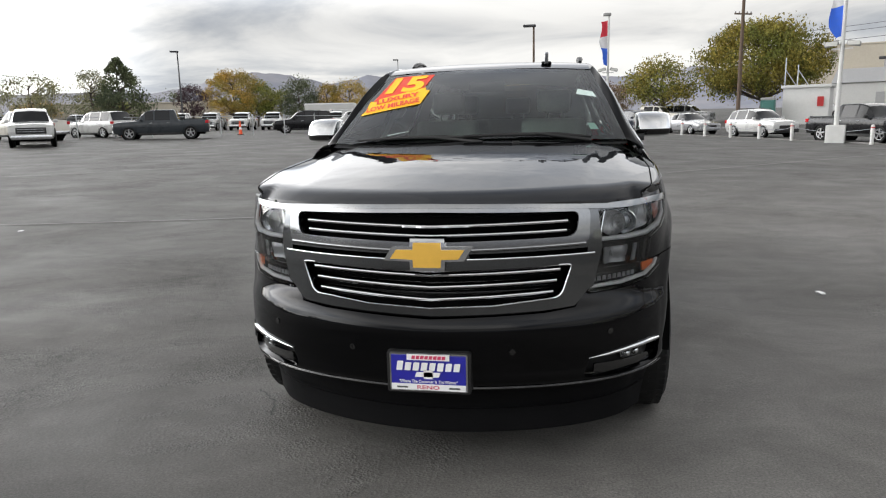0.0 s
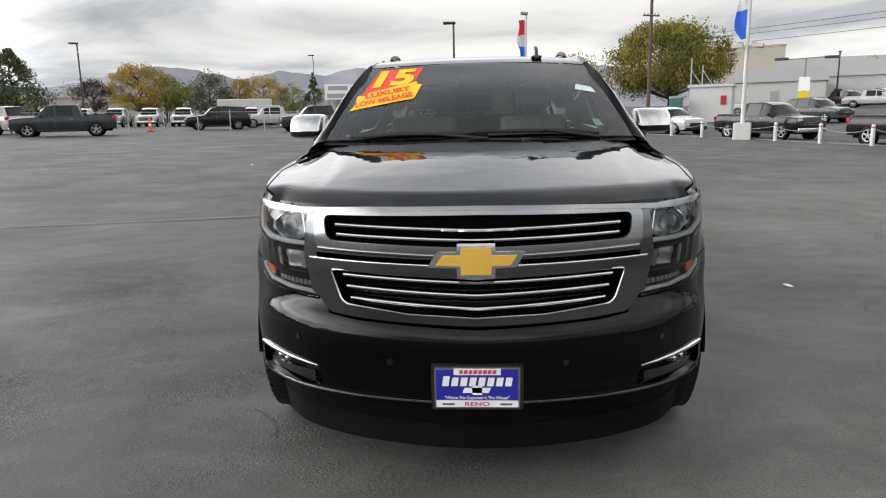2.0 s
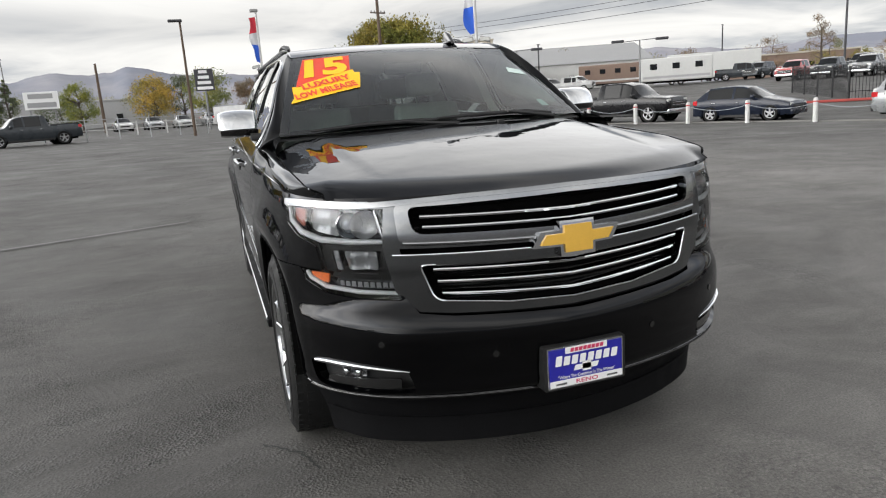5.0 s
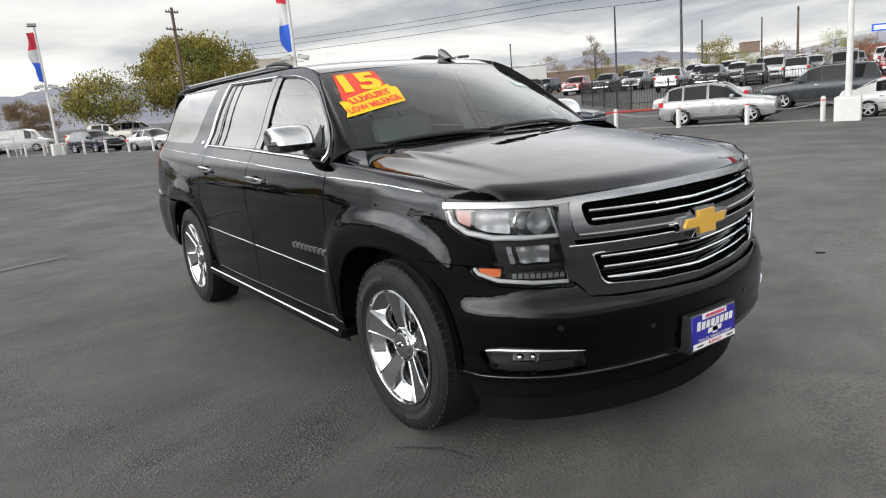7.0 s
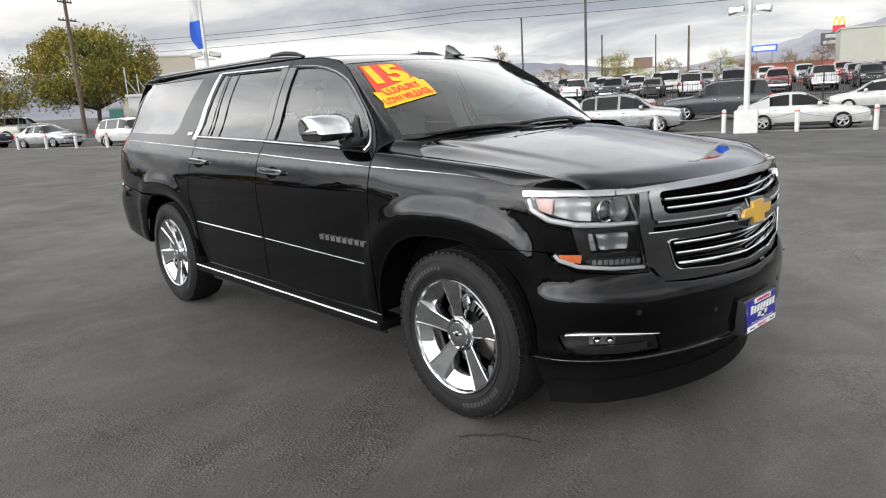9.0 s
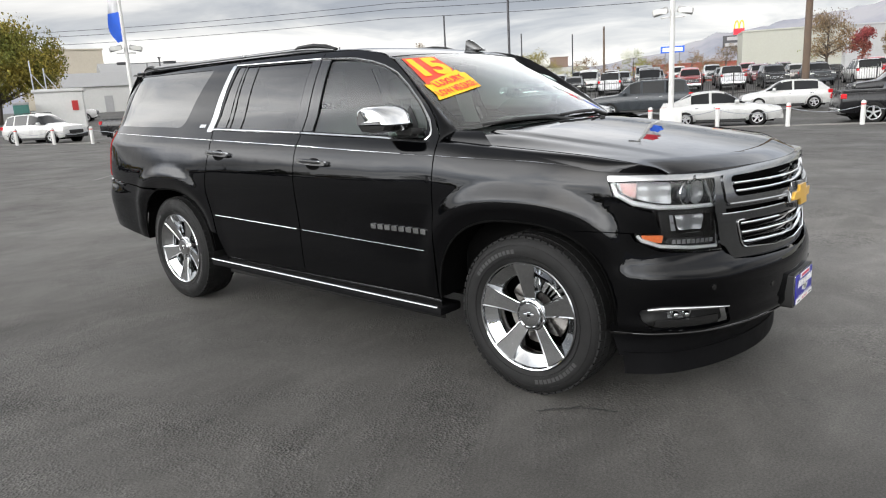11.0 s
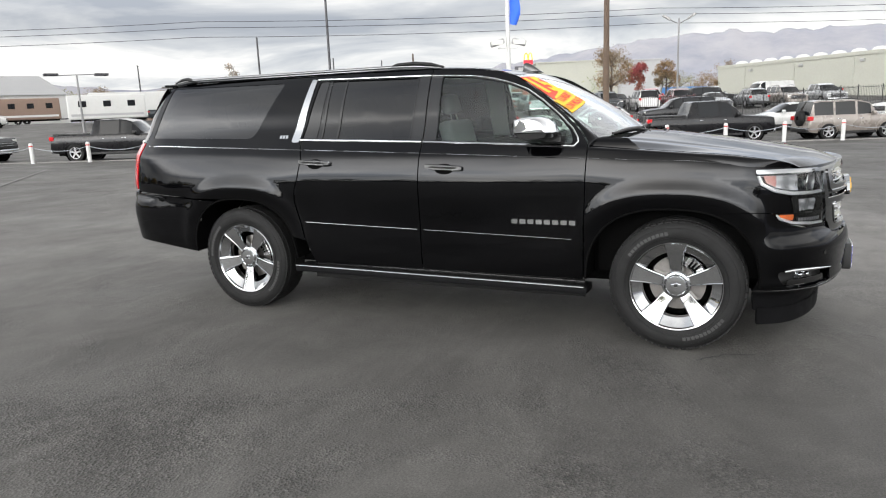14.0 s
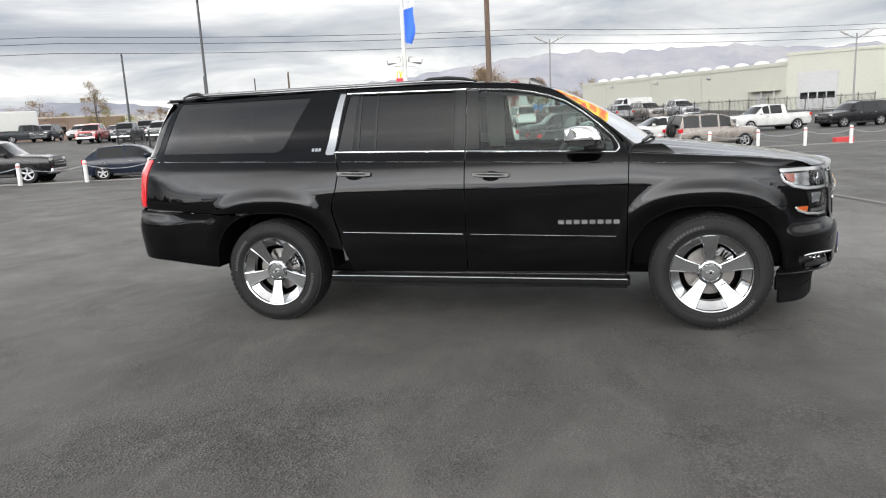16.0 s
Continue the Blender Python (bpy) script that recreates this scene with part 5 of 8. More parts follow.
def wheel(name, yc, sd, turn):
    m = Matrix.Translation((sd * .868, yc, WHEEL_R)) @ (Matrix.Rotation(math.pi, 4, "Z") if sd < 0 else Matrix.Identity(4)) @ Matrix.Rotation(turn, 4, "X")
    root = empty(name)
    root.parent = suv
    bm = bmesh.new()
    prof = [(.279, .112), (.287, .124), (.303, .132), (.329, .140), (.355, .139), (.378, .132), (.394, .120), (.405, .106), (.411, .085), (.414, .05), (.414, 0), (.414, -.05), (.411, -.085), (.405, -.106), (.394, -.120), (.355, -.139), (.303, -.132), (.279, -.112)]
    lathe(bm, prof, 72, m)
    for r0, r1, h in ((.308, .312, .1375), (.366, .370, .136)):
        lathe(bm, [(r0, h - .003), ((r0 + r1) / 2, h + .0015), (r1, h - .004)], 72, m)
    tyre = part("tyre", bm, M_TYRE, root, smooth=50)
    # shoulder and tread blocks
    bm = bmesh.new()
    for k in range(60):
        a = 2 * math.pi * k / 60
        mm = m @ Matrix.Rotation(a, 4, "X")
        for h0, h1 in ((.088, .118), (.046, .078), (-.018, .018), (-.078, -.046), (-.118, -.088)):
            r = .411
            box(bm, h0, h1, -.0155, .0155, r - .012, r + .004 if abs(h0 + h1) < .17 else r - .002, m=mm)
    tagged(part("tread", bm, M_TYRE, tyre), kind="stuff")
    bm = bmesh.new()
    for g, cnt in ((0.15, 11), (0.15 + math.pi, 11)):
        for k in range(cnt):
            mm = m @ Matrix.Rotation(g + k * .078, 4, "X")
            box(bm, .1385, .1412, -.0095, .0095, .326, .347, m=mm)
    tagged(part("sidewall_block", bm, M_TYREMARK, tyre), kind="stuff")
    # rim: an outer lip, a dished ledge and the barrel behind it
    bm = bmesh.new()
    lathe(bm, [(.284, .112), (.2835, .126), (.279, .131), (.273, .128), (.268, .114), (.258, .106), (.222, .080), (.213, .074), (.207, .062), (.205, .0), (.236, -.05), (.244, -.10)], 80, m)
    rim = part("rim", bm, M_WHEEL, root, "chrome five-spoke alloy rim", smooth=28)
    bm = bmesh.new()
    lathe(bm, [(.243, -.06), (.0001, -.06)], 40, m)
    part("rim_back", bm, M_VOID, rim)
    bm = bmesh.new()
    lathe(bm, [(.172, .0), (.172, .012), (.07, .012), (.0001, .012)], 40, m)
    part("brake_disc", bm, M_RUSTDISC, rim, smooth=40)
    bm = bmesh.new()
    for a in np.linspace(-.42, .42, 7):
        box(bm, .004, .050, -.026, .026, .118, .192, .008, 1, Matrix.Translation((sd * .868, yc, WHEEL_R)) @ (Matrix.Rotation(math.pi, 4, "Z") if sd < 0 else Matrix.Identity(4)) @ Matrix.Rotation(a - .9 * (1 if sd < 0 else -1), 4, "X"))
    part("brake_caliper", bm, M_SATIN, rim, smooth=40)
    for k in range(5):
        mm = m @ Matrix.Rotation(2 * math.pi * k / 5, 4, "X")
        bm = bmesh.new()
        st = ((.062, .031, .080), (.085, .033, .086), (.115, .036, .092), (.15, .040, .099), (.185, .0455, .107), (.22, .0525, .115), (.25, .0595, .122), (.267, .0635, .126), (.274, .065, .122))
        rings = []
        for r, w, h in st:
            sec = ((-w * 1.20, h - .055), (-w * 1.10, h - .016), (-w * 1.0, h - .001), (-w * .93, h), (-w * .84, h - .004), (0, h - .0045), (w * .84, h - .004), (w * .93, h), (w * 1.0, h - .001), (w * 1.10, h - .016), (w * 1.20, h - .055))
            rings.append([bm.verts.new(mm @ Vector((hh, ww, r))) for ww, hh in sec])
        for i in range(len(st) - 1):
            for j in range(10):
                bm.faces.new((rings[i][j], rings[i][j + 1], rings[i + 1][j + 1], rings[i + 1][j]))
        bmesh.ops.recalc_face_normals(bm, faces=bm.faces)
        part("spoke", bm, M_WHEEL, rim, smooth=24)
        # small stiffening web that rounds off the window beside each spoke
        bm = bmesh.new()
        m2 = m @ Matrix.Rotation(2 * math.pi * (k + .5) / 5, 4, "X")
        for sg in (-1, 1):
            box(bm, .030, .074, sg * .062 - .012, sg * .062 + .012, .176, .206, .010, 2, m2 @ Matrix.Rotation(-sg * .26, 4, "X"))
        part("spoke_web", bm, M_WHEEL, rim, smooth=40)
    bm = bmesh.new()
    lathe(bm, [(.088, .070), (.086, .084), (.080, .092), (.074, .094), (.070, .088), (.066, .086), (.064, .094), (.060, .099), (.045, .101), (.03, .102), (.0001, .1025)], 48, m)
    cap = part("hub_cap", bm, M_WHEEL, rim, smooth=30)
    bm = bmesh.new()
    box(bm, .100, .106, -.030, .030, -.008, .008, .002, 1, m @ Matrix.Rotation(-turn + .06, 4, "X") if yc < 1 else m)
    box(bm, .100, .106, -.011, .011, -.017, .017, .002, 1, m @ Matrix.Rotation(-turn + .06, 4, "X") if yc < 1 else m)
    part("cap_emblem", bm, M_CHROME, cap)
    bm = bmesh.new()
    for k in range(12):
        box(bm, .086, .0955, -.004, .004, .064, .074, .001, 1, m @ Matrix.Rotation(2 * math.pi * k / 12, 4, "X"))
    part("cap_notches", bm, M_BLACK, cap)


for sd in (-1, 1):
    wheel("front_wheel", -.045, sd, radians(2))
    wheel("rear_wheel", 3.307, sd, radians(34))

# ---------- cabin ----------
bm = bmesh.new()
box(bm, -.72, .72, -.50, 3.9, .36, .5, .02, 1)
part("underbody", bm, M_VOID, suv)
bm = bmesh.new()
box(bm, -.80, .80, .62, 2.70, .55, .62)
box(bm, -.54, .54, 2.70, 4.2, .55, .62)
part("cabin_floor", bm, M_DASH, suv)
bm = bmesh.new()
box(bm, -.80, .80, -.55, .50, .42, 1.05, .03, 1)
part("engine_bay", bm, M_VOID, suv)
bm = bmesh.new()
box(bm, -.80, .80, .50, 1.02, .62, 1.285, .06, 3)
box(bm, .18, .58, .70, .95, 1.27, 1.345, .035, 3)
part("dashboard", bm, M_DASH, suv, smooth=40)
bm = bmesh.new()
mw = Matrix.Translation((.40, 1.12, 1.16)) @ Matrix.Rotation(radians(-62), 4, "X")
tube(bm, [mw @ Vector((.19 * math.cos(a), .19 * math.sin(a), 0)) for a in np.linspace(0, 2 * math.pi, 33)[:-1]], .016, 8, closed=True)
box(bm, -.17, .17, -.03, .03, -.015, .015, .01, 1, mw)
tube(bm, [mw @ Vector((0, 0, 0)), mw @ Vector((0, 0, -.25))], .03, 8)
part("steering_wheel", bm, M_DASH, suv, smooth=60)


def seat(name, x, y, w=.26, h=.66):
    r = empty(name)
    r.parent = suv
    bm = bmesh.new()
    box(bm, x - w, x + w, y - .28, y + .26, .72, .92, .06, 3)
    part("seat_cushion", bm, M_LEATHER, r, smooth=60)
    bm = bmesh.new()
    mm = Matrix.Translation((x, y + .25, .86)) @ Matrix.Rotation(radians(-14), 4, "X")
    box(bm, -w * .96, w * .96, -.07, .07, 0, h - .06, .055, 3, mm)
    part("backrest", bm, M_LEATHER, r, smooth=60)
    bm = bmesh.new()
    box(bm, -.13, .13, -.05, .05, h, h + .17, .045, 3, mm)
    tube(bm, [mm @ Vector((-.06, 0, h - .1)), mm @ Vector((-.06, 0, h + .05))], .008, 6)
    tube(bm, [mm @ Vector((.06, 0, h - .1)), mm @ Vector((.06, 0, h + .05))], .008, 6)
    part("headrest", bm, M_LEATHER, r, smooth=60)


for x in (-.42, .42):
    seat("front_seat", x, 1.62)
    seat("rear_seat", x, 2.48)
seat("third_row_seat", 0, 3.65, .52)
bm = bmesh.new()
box(bm, -.13, .13, 1.05, 2.0, .62, .98, .04, 2)
part("centre_console", bm, M_DASH, suv, smooth=50)
for sd in (-1, 1):
    panel("door_lining", flank(-.07, sd), [(.60, .5), (.60, 1.24), (4.2, 1.31), (4.2, 1.0), (2.74, 1.0), (2.70, .5)], M_DASH, suv, step=.15, thick=0, centre=(sd * 3, 2, 1))
    panel("post_lining", flank(-.03, sd), [(1.67, 1.28), (1.635, 1.80), (1.81, 1.80), (1.83, 1.28)], M_LINER, suv, step=.1, thick=0, centre=(sd * 3, 2, 1))
    panel("post_lining", flank(-.03, sd), [(2.70, 1.30), (2.66, 1.80), (3.02, 1.79), (3.24, 1.30)], M_LINER, suv, step=.1, thick=0, centre=(sd * 3, 2, 1))
rows = [[(u * .60, y, 1.765 + .05 * (1 - u * u) + (0 if y > 1.5 else -.02)) for u in np.linspace(-1, 1, 9)] for y in np.linspace(1.28, 4.2, 8)]
grid_patch("headliner", rows, M_LINER, suv, flip=True)
bm = bmesh.new()
box(bm, -.12, .12, 1.06, 1.09, 1.63, 1.70, .015, 2)
part("inner_mirror", bm, M_BLACK, suv, smooth=50)


# ---------- ground ----------
LINE_N = (0.9163, 0.4004)
RISE = ((-200, 0), (7, 0), (13, .38), (19, .42), (39, 1.5), (48, 1.8), (57, 2.2), (400, 2.6))


def ground_z(x, y):
    """The lot lies level round the vehicle, falls gently to one side and rises behind the bollards."""
    r = math.hypot(x, y - 1.5)
    w = min(1, max(0, (r - 5) / 11))
    w = w * w * (3 - 2 * w)
    u = .92 * (x - 23.0) + .39 * (y - 5.3)
    return 1.2 * math.tanh((-.018 * x + .004 * y) / 1.2) * w + float(np.interp(u, [a for a, b in RISE], [b for a, b in RISE]))


def asphalt_material():
    m = bpy.data.materials.new("worn_asphalt")
    m.use_nodes = True
    nt = m.node_tree
    b = nt.nodes["Principled BSDF"]
    tc = nt.nodes.new("ShaderNodeTexCoord")

    def noise_node(scale, detail=5, rough=.55, dist=0.0, stretch=None):
        n = nt.nodes.new("ShaderNodeTexNoise")
        n.inputs["Scale"].default_value = scale
        n.inputs["Detail"].default_value = detail
        n.inputs["Roughness"].default_value = rough
        n.inputs["Distortion"].default_value = dist
        if stretch:
            mp = nt.nodes.new("ShaderNodeMapping")
            mp.inputs["Scale"].default_value = stretch
            mp.inputs["Rotation"].default_value = (0, 0, .5)
            nt.links.new(tc.outputs["Object"], mp.inputs["Vector"])
            nt.links.new(mp.outputs[0], n.inputs["Vector"])
        else:
            nt.links.new(tc.outputs["Object"], n.inputs["Vector"])
        return n

    def maprange(src, a, c, d, e):
        r = nt.nodes.new("ShaderNodeMapRange")
        r.inputs[1].default_value, r.inputs[2].default_value, r.inputs[3].default_value, r.inputs[4].default_value = a, c, d, e
        nt.links.new(src, r.inputs[0])
        return r.outputs[0]

    def mul(a, c):
        n = nt.nodes.new("ShaderNodeMath")
        n.operation = "MULTIPLY"
        nt.links.new(a, n.inputs[0])
        nt.links.new(c, n.inputs[1])
        return n.outputs[0]
    big = maprange(noise_node(.16, 4, .6, .8).outputs[0], .35, .65, .86, 1.14)
    mid = maprange(noise_node(.9, 7, .62, 2.2).outputs[0], .3, .7, .78, 1.22)
    streak = maprange(noise_node(.55, 6, .62, 1.6, (.22, 1.5, 1)).outputs[0], .36, .68, .93, 1.08)
    swirl = maprange(noise_node(1.6, 3, .5, 3.5, (.6, 1.2, 1)).outputs[0], .45, .62, 1.0, 1.10)
    # aggregate: light and dark grains
    vor = nt.nodes.new("ShaderNodeTexVoronoi")
    vor.inputs["Scale"].default_value = 75
    nt.links.new(tc.outputs["Object"], vor.inputs["Vector"])
    sep = nt.nodes.new("ShaderNodeSeparateColor")
    nt.links.new(vor.outputs["Color"], sep.inputs[0])
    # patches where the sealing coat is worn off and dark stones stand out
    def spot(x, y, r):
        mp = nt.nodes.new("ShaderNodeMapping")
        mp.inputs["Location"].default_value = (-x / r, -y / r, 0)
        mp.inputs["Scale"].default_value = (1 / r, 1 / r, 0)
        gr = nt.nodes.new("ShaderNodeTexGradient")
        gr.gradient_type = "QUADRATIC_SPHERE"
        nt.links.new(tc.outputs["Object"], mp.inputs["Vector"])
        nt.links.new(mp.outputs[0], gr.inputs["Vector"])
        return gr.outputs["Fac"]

    def total(a, c, k=1.0):
        n = nt.nodes.new("ShaderNodeMath")
        n.operation = "MULTIPLY_ADD"
        nt.links.new(c, n.inputs[0])
        n.inputs[1].default_value = k
        nt.links.new(a, n.inputs[2])
        return n.outputs[0]
    base = total(noise_node(.42, 6, .72, 1.2).outputs[0], spot(-2.9, 2.9, 2.0), .22)
    base = total(base, spot(-3.2, -.4, 1.6), .14)
    patch = maprange(base, .50, .66, 0.05, 1.0)
    # broad round areas: two paler ones, and a darker one before the nose
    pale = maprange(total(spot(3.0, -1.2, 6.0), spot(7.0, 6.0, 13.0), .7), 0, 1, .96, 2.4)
    dark_spot = maprange(spot(-1.7, -2.2, 3.6), 0, 1, 1.0, .55)
    big = mul(mul(big, pale), dark_spot)
    raw = maprange(sep.outputs[0], 0, 1, -.45, .40)
    pg = nt.nodes.new("ShaderNodeMath")
    pg.operation = "MULTIPLY_ADD"
    nt.links.new(raw, pg.inputs[0])
    nt.links.new(patch, pg.inputs[1])
    pg.inputs[2].default_value = 1.0
    fine = maprange(noise_node(95, 3, .75).outputs[0], .3, .7, .58, 1.42)
    # crazed cracks and crumbled spots inside the worn patches
    wob = nt.nodes.new("ShaderNodeVectorMath")
    wob.operation = "MULTIPLY_ADD"
    wob.inputs[1].default_value = (.22, .22, .22)
    nt.links.new(noise_node(2.6, 5, .7).outputs["Color"], wob.inputs[0])
    nt.links.new(tc.outputs["Object"], wob.inputs[2])
    craze = nt.nodes.new("ShaderNodeTexVoronoi")
    craze.feature = "DISTANCE_TO_EDGE"
    craze.inputs["Scale"].default_value = 3.4
    nt.links.new(wob.outputs[0], craze.inputs["Vector"])
    line = maprange(craze.outputs["Distance"], .0, .035, 1.0, 0.0)
    worn = maprange(base, .54, .66, 0, 1)
    gate = maprange(noise_node(1.7, 4, .7).outputs[0], .50, .60, 0, 1)
    lines = maprange(mul(mul(line, worn), gate), 0, 1, 1.0, .55)
    crumb = maprange(mul(maprange(noise_node(7, 6, .8, 1.0).outputs[0], .52, .64, 0, 1), worn), 0, 1, 1.0, .72)
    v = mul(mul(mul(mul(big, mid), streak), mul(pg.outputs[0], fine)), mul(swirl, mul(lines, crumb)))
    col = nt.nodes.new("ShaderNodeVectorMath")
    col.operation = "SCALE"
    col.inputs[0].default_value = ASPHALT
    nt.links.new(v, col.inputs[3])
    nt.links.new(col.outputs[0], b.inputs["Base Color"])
    b.inputs["Roughness"].default_value = .8
    nt.links.new(maprange(noise_node(.7, 4).outputs[0], .3, .7, .62, .86), b.inputs["Roughness"])
    b.inputs["Specular IOR Level"].default_value = .35
    hb = nt.nodes.new("ShaderNodeMath")
    hb.operation = "ADD"
    nt.links.new(mul(vor.outputs["Distance"], patch), hb.inputs[0])
    nt.links.new(maprange(noise_node(30, 5).outputs[0], 0, 1, 0, .30), hb.inputs[1])
    bp = nt.nodes.new("ShaderNodeBump")
    bp.inputs["Strength"].default_value = .75
    bp.inputs["Distance"].default_value = .012
    nt.links.new(hb.outputs[0], bp.inputs["Height"])
    nt.links.new(bp.outputs[0], b.inputs["Normal"])
    return m


ASPHALT = (.070, .0672, .0628)
M_ASPHALT = asphalt_material()
xs = sorted(set([-2600, -1500, -800, -450, -250, -160] + list(np.arange(-120, 160, 4.0)) + [180, 220, 300, 450, 800, 1500, 2600]))
ys = sorted(set([-2600, -1500, -800, -450, -250, -160, -100] + list(np.arange(-70, 140, 4.0)) + [160, 200, 300, 450, 800, 1500, 2600]))
gv = [(x, y, ground_z(x, y)) for y in ys for x in xs]
nx = len(xs)
gf = [(j * nx + i, j * nx + i + 1, (j + 1) * nx + i + 1, (j + 1) * nx + i) for j in range(len(ys) - 1) for i in range(nx - 1)]
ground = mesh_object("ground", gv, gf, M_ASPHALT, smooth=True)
tagged(ground, "worn grey asphalt of a sales lot", "ground", kind="structure")

# faded paint lines and tar streaks, laid just over the asphalt
M_LINE = material("faded_line_paint", (.17, .168, .16), .8, noise_scale=2.5, amount=.35, bump=.2, bump_scale=60)


def ground_strip(name, pts, w, mat, label, lift=.006):
    vs, fs = [], []
    for i, (x, y) in enumerate(pts):
        a = pts[max(i - 1, 0)]
        b = pts[min(i + 1, len(pts) - 1)]
        dx, dy = b[0] - a[0], b[1] - a[1]
        l = math.hypot(dx, dy)
        ww = w * (.8 + .4 * random.random())
        for s in (-1, 1):
            px, py = x - dy / l * ww / 2 * s, y + dx / l * ww / 2 * s
            vs.append((px, py, ground_z(px, py) + lift))
        if i:
            k = 2 * i
            fs.append((k - 2, k, k + 1, k - 1))
    return tagged(mesh_object(name, vs, fs, mat), label, "marking", kind="structure")


def between(a, b, n):
    return [(a[0] + (b[0] - a[0]) * k / n, a[1] + (b[1] - a[1]) * k / n) for k in range(n + 1)]


for p, q, w in (((-9.5, 4.75), (-1.6, 7.2), .05), ((-14, 10.5), (-10.2, 14.6), .06), ((3.0, 14.4), (12.0, 23.6), .06), ((5.6, -3.35), (7.4, -2.9), .05), ((8, 14.0), (17, 13.0), .06)):
    ground_strip("road_marking", between(p, q, 24), w, M_LINE, "faded thin paint line across the asphalt", .02)
M_TAR = material("dark_crack_filler", (.02, .02, .02), .7, noise_scale=8, amount=.3)
for pts in (((-1.13, -.2), (-1.06, -.26), (-1.0, -.33), (-.96, -.43), (-.93, -.53)),):
    fine = []
    for i in range(len(pts) - 1):
        fine += [(p[0] + random.uniform(-.012, .012), p[1] + random.uniform(-.012, .012)) for p in between(pts[i], pts[i + 1], 5)[:-1]]
    ground_strip("crack", fine, .010, M_TAR, "thin dark crack in the asphalt")
# scraps of litter
for x, y, s in ((2.57, 2.31, .045), (3.3, .14, .038), (-6.4, 15.7, .06), (-7.1, 4.9, .042)):
    bm = bmesh.new()
    box(bm, -s, s, -s * .5, s * .5, 0, .012, .004, 1)
    ob = part("litter_scrap", bm, M_WHITE if s > .04 else M_BLACK)
    ob.matrix_world = pose(x, y, ground_z(x, y), 0, 0, 40 * x)
    tagged(ob, "small scrap of litter on the asphalt", "litter")

# ---------- bollards with rope, lamp posts with banners ----------
M_POST = material("white_painted_post", (.52, .52, .505), .5, noise_scale=4, amount=.12, bump=.05)
M_REDBAND = material("red_reflective_band", (.45, .03, .03), .5, noise_scale=20, amount=.2)
M_ROPE = material("grey_rope", (.24, .25, .27), .8, noise_scale=30, amount=.15)
bollard = empty("bollard")
tagged(bollard, "white painted steel bollard with a domed red-banded top", "bollard", "bollards along the lot edge")
bm = bmesh.new()
lathe(bm, [(.085, 0), (.085, .80), (.08, .86), (.05, .90), (.0001, .91)], 14, Matrix.Rotation(radians(-90), 4, "Y"))
part("post", bm, M_POST, bollard, smooth=40)
bm = bmesh.new()
lathe(bm, [(.087, .74), (.089, .75), (.089, .78), (.087, .79)], 14, Matrix.Rotation(radians(-90), 4, "Y"))
part("band", bm, M_REDBAND, bollard)
posts = []
for k in range(-13, 20):
    x, y = 14.24 + 1.028 * k, 31.3 - 2.335 * k
    if k == -1:
        continue
    posts.append((x, y, ground_z(x, y)))
for i, p in enumerate(posts):
    if i == 0:
        bollard.matrix_world = Matrix.Translation(p)
    else:
        copy_thing(bollard, Matrix.Translation(p))
for i in range(len(posts) - 1):
    a, b = Vector(posts[i]) + Vector((0, 0, .72)), Vector(posts[i + 1]) + Vector((0, 0, .72))
    bm = bmesh.new()
    tube(bm, [a.lerp(b, u) + Vector((0, 0, -.20 * 4 * u * (1 - u))) for u in np.linspace(0, 1, 9)], .015, 5)
    tagged(part("rope", bm, M_ROPE, smooth=60), "sagging grey rope strung between white bollards", "rope", "ropes between the bollards")
# low kerb under the bollards
bm = bmesh.new()
M_KERB = material("concrete_kerb", (.17, .165, .155), .85, noise_scale=3, amount=.15, bump=.2)
for i in range(len(posts) - 1):
    a, b = Vector(posts[i]), Vector(posts[i + 1])
    d = (b - a)
    m = Matrix.Translation((a + b) / 2 + Vector((.35, .15, 0))) @ Matrix.Rotation(math.atan2(d.y, d.x), 4, "Z")
    box(bm, -d.length / 2, d.length / 2, -.07, .07, -.05, .05, 0, 1, m)
tagged(part("kerb", bm, M_KERB), "low pale concrete kerb behind the bollards", "kerb", kind="structure")

M_FLAGRED = material("banner_red", (.55, .03, .05), .8, noise_scale=6, amount=.1)
M_FLAGBLUE = material("banner_blue", (.03, .12, .60), .8, noise_scale=6, amount=.1)
M_FLAGWHITE = material("banner_white", (.55, .55, .56), .8, noise_scale=6, amount=.1)
M_LAMPGREY = material("lamp_housing", (.30, .30, .29), .5, .2, noise_scale=6, amount=.12)
M_LAMPGLASS = material("lamp_glass", (.55, .55, .52), .2, noise_scale=10, amount=.1)


def flood_head(bm, x, z, tilt):
    m = Matrix.Translation((x, 0, z)) @ Matrix.Rotation(radians(tilt), 4, "Y")
    box(bm, -.30, .30, -.20, .20, -.10, .12, .03, 1, m)


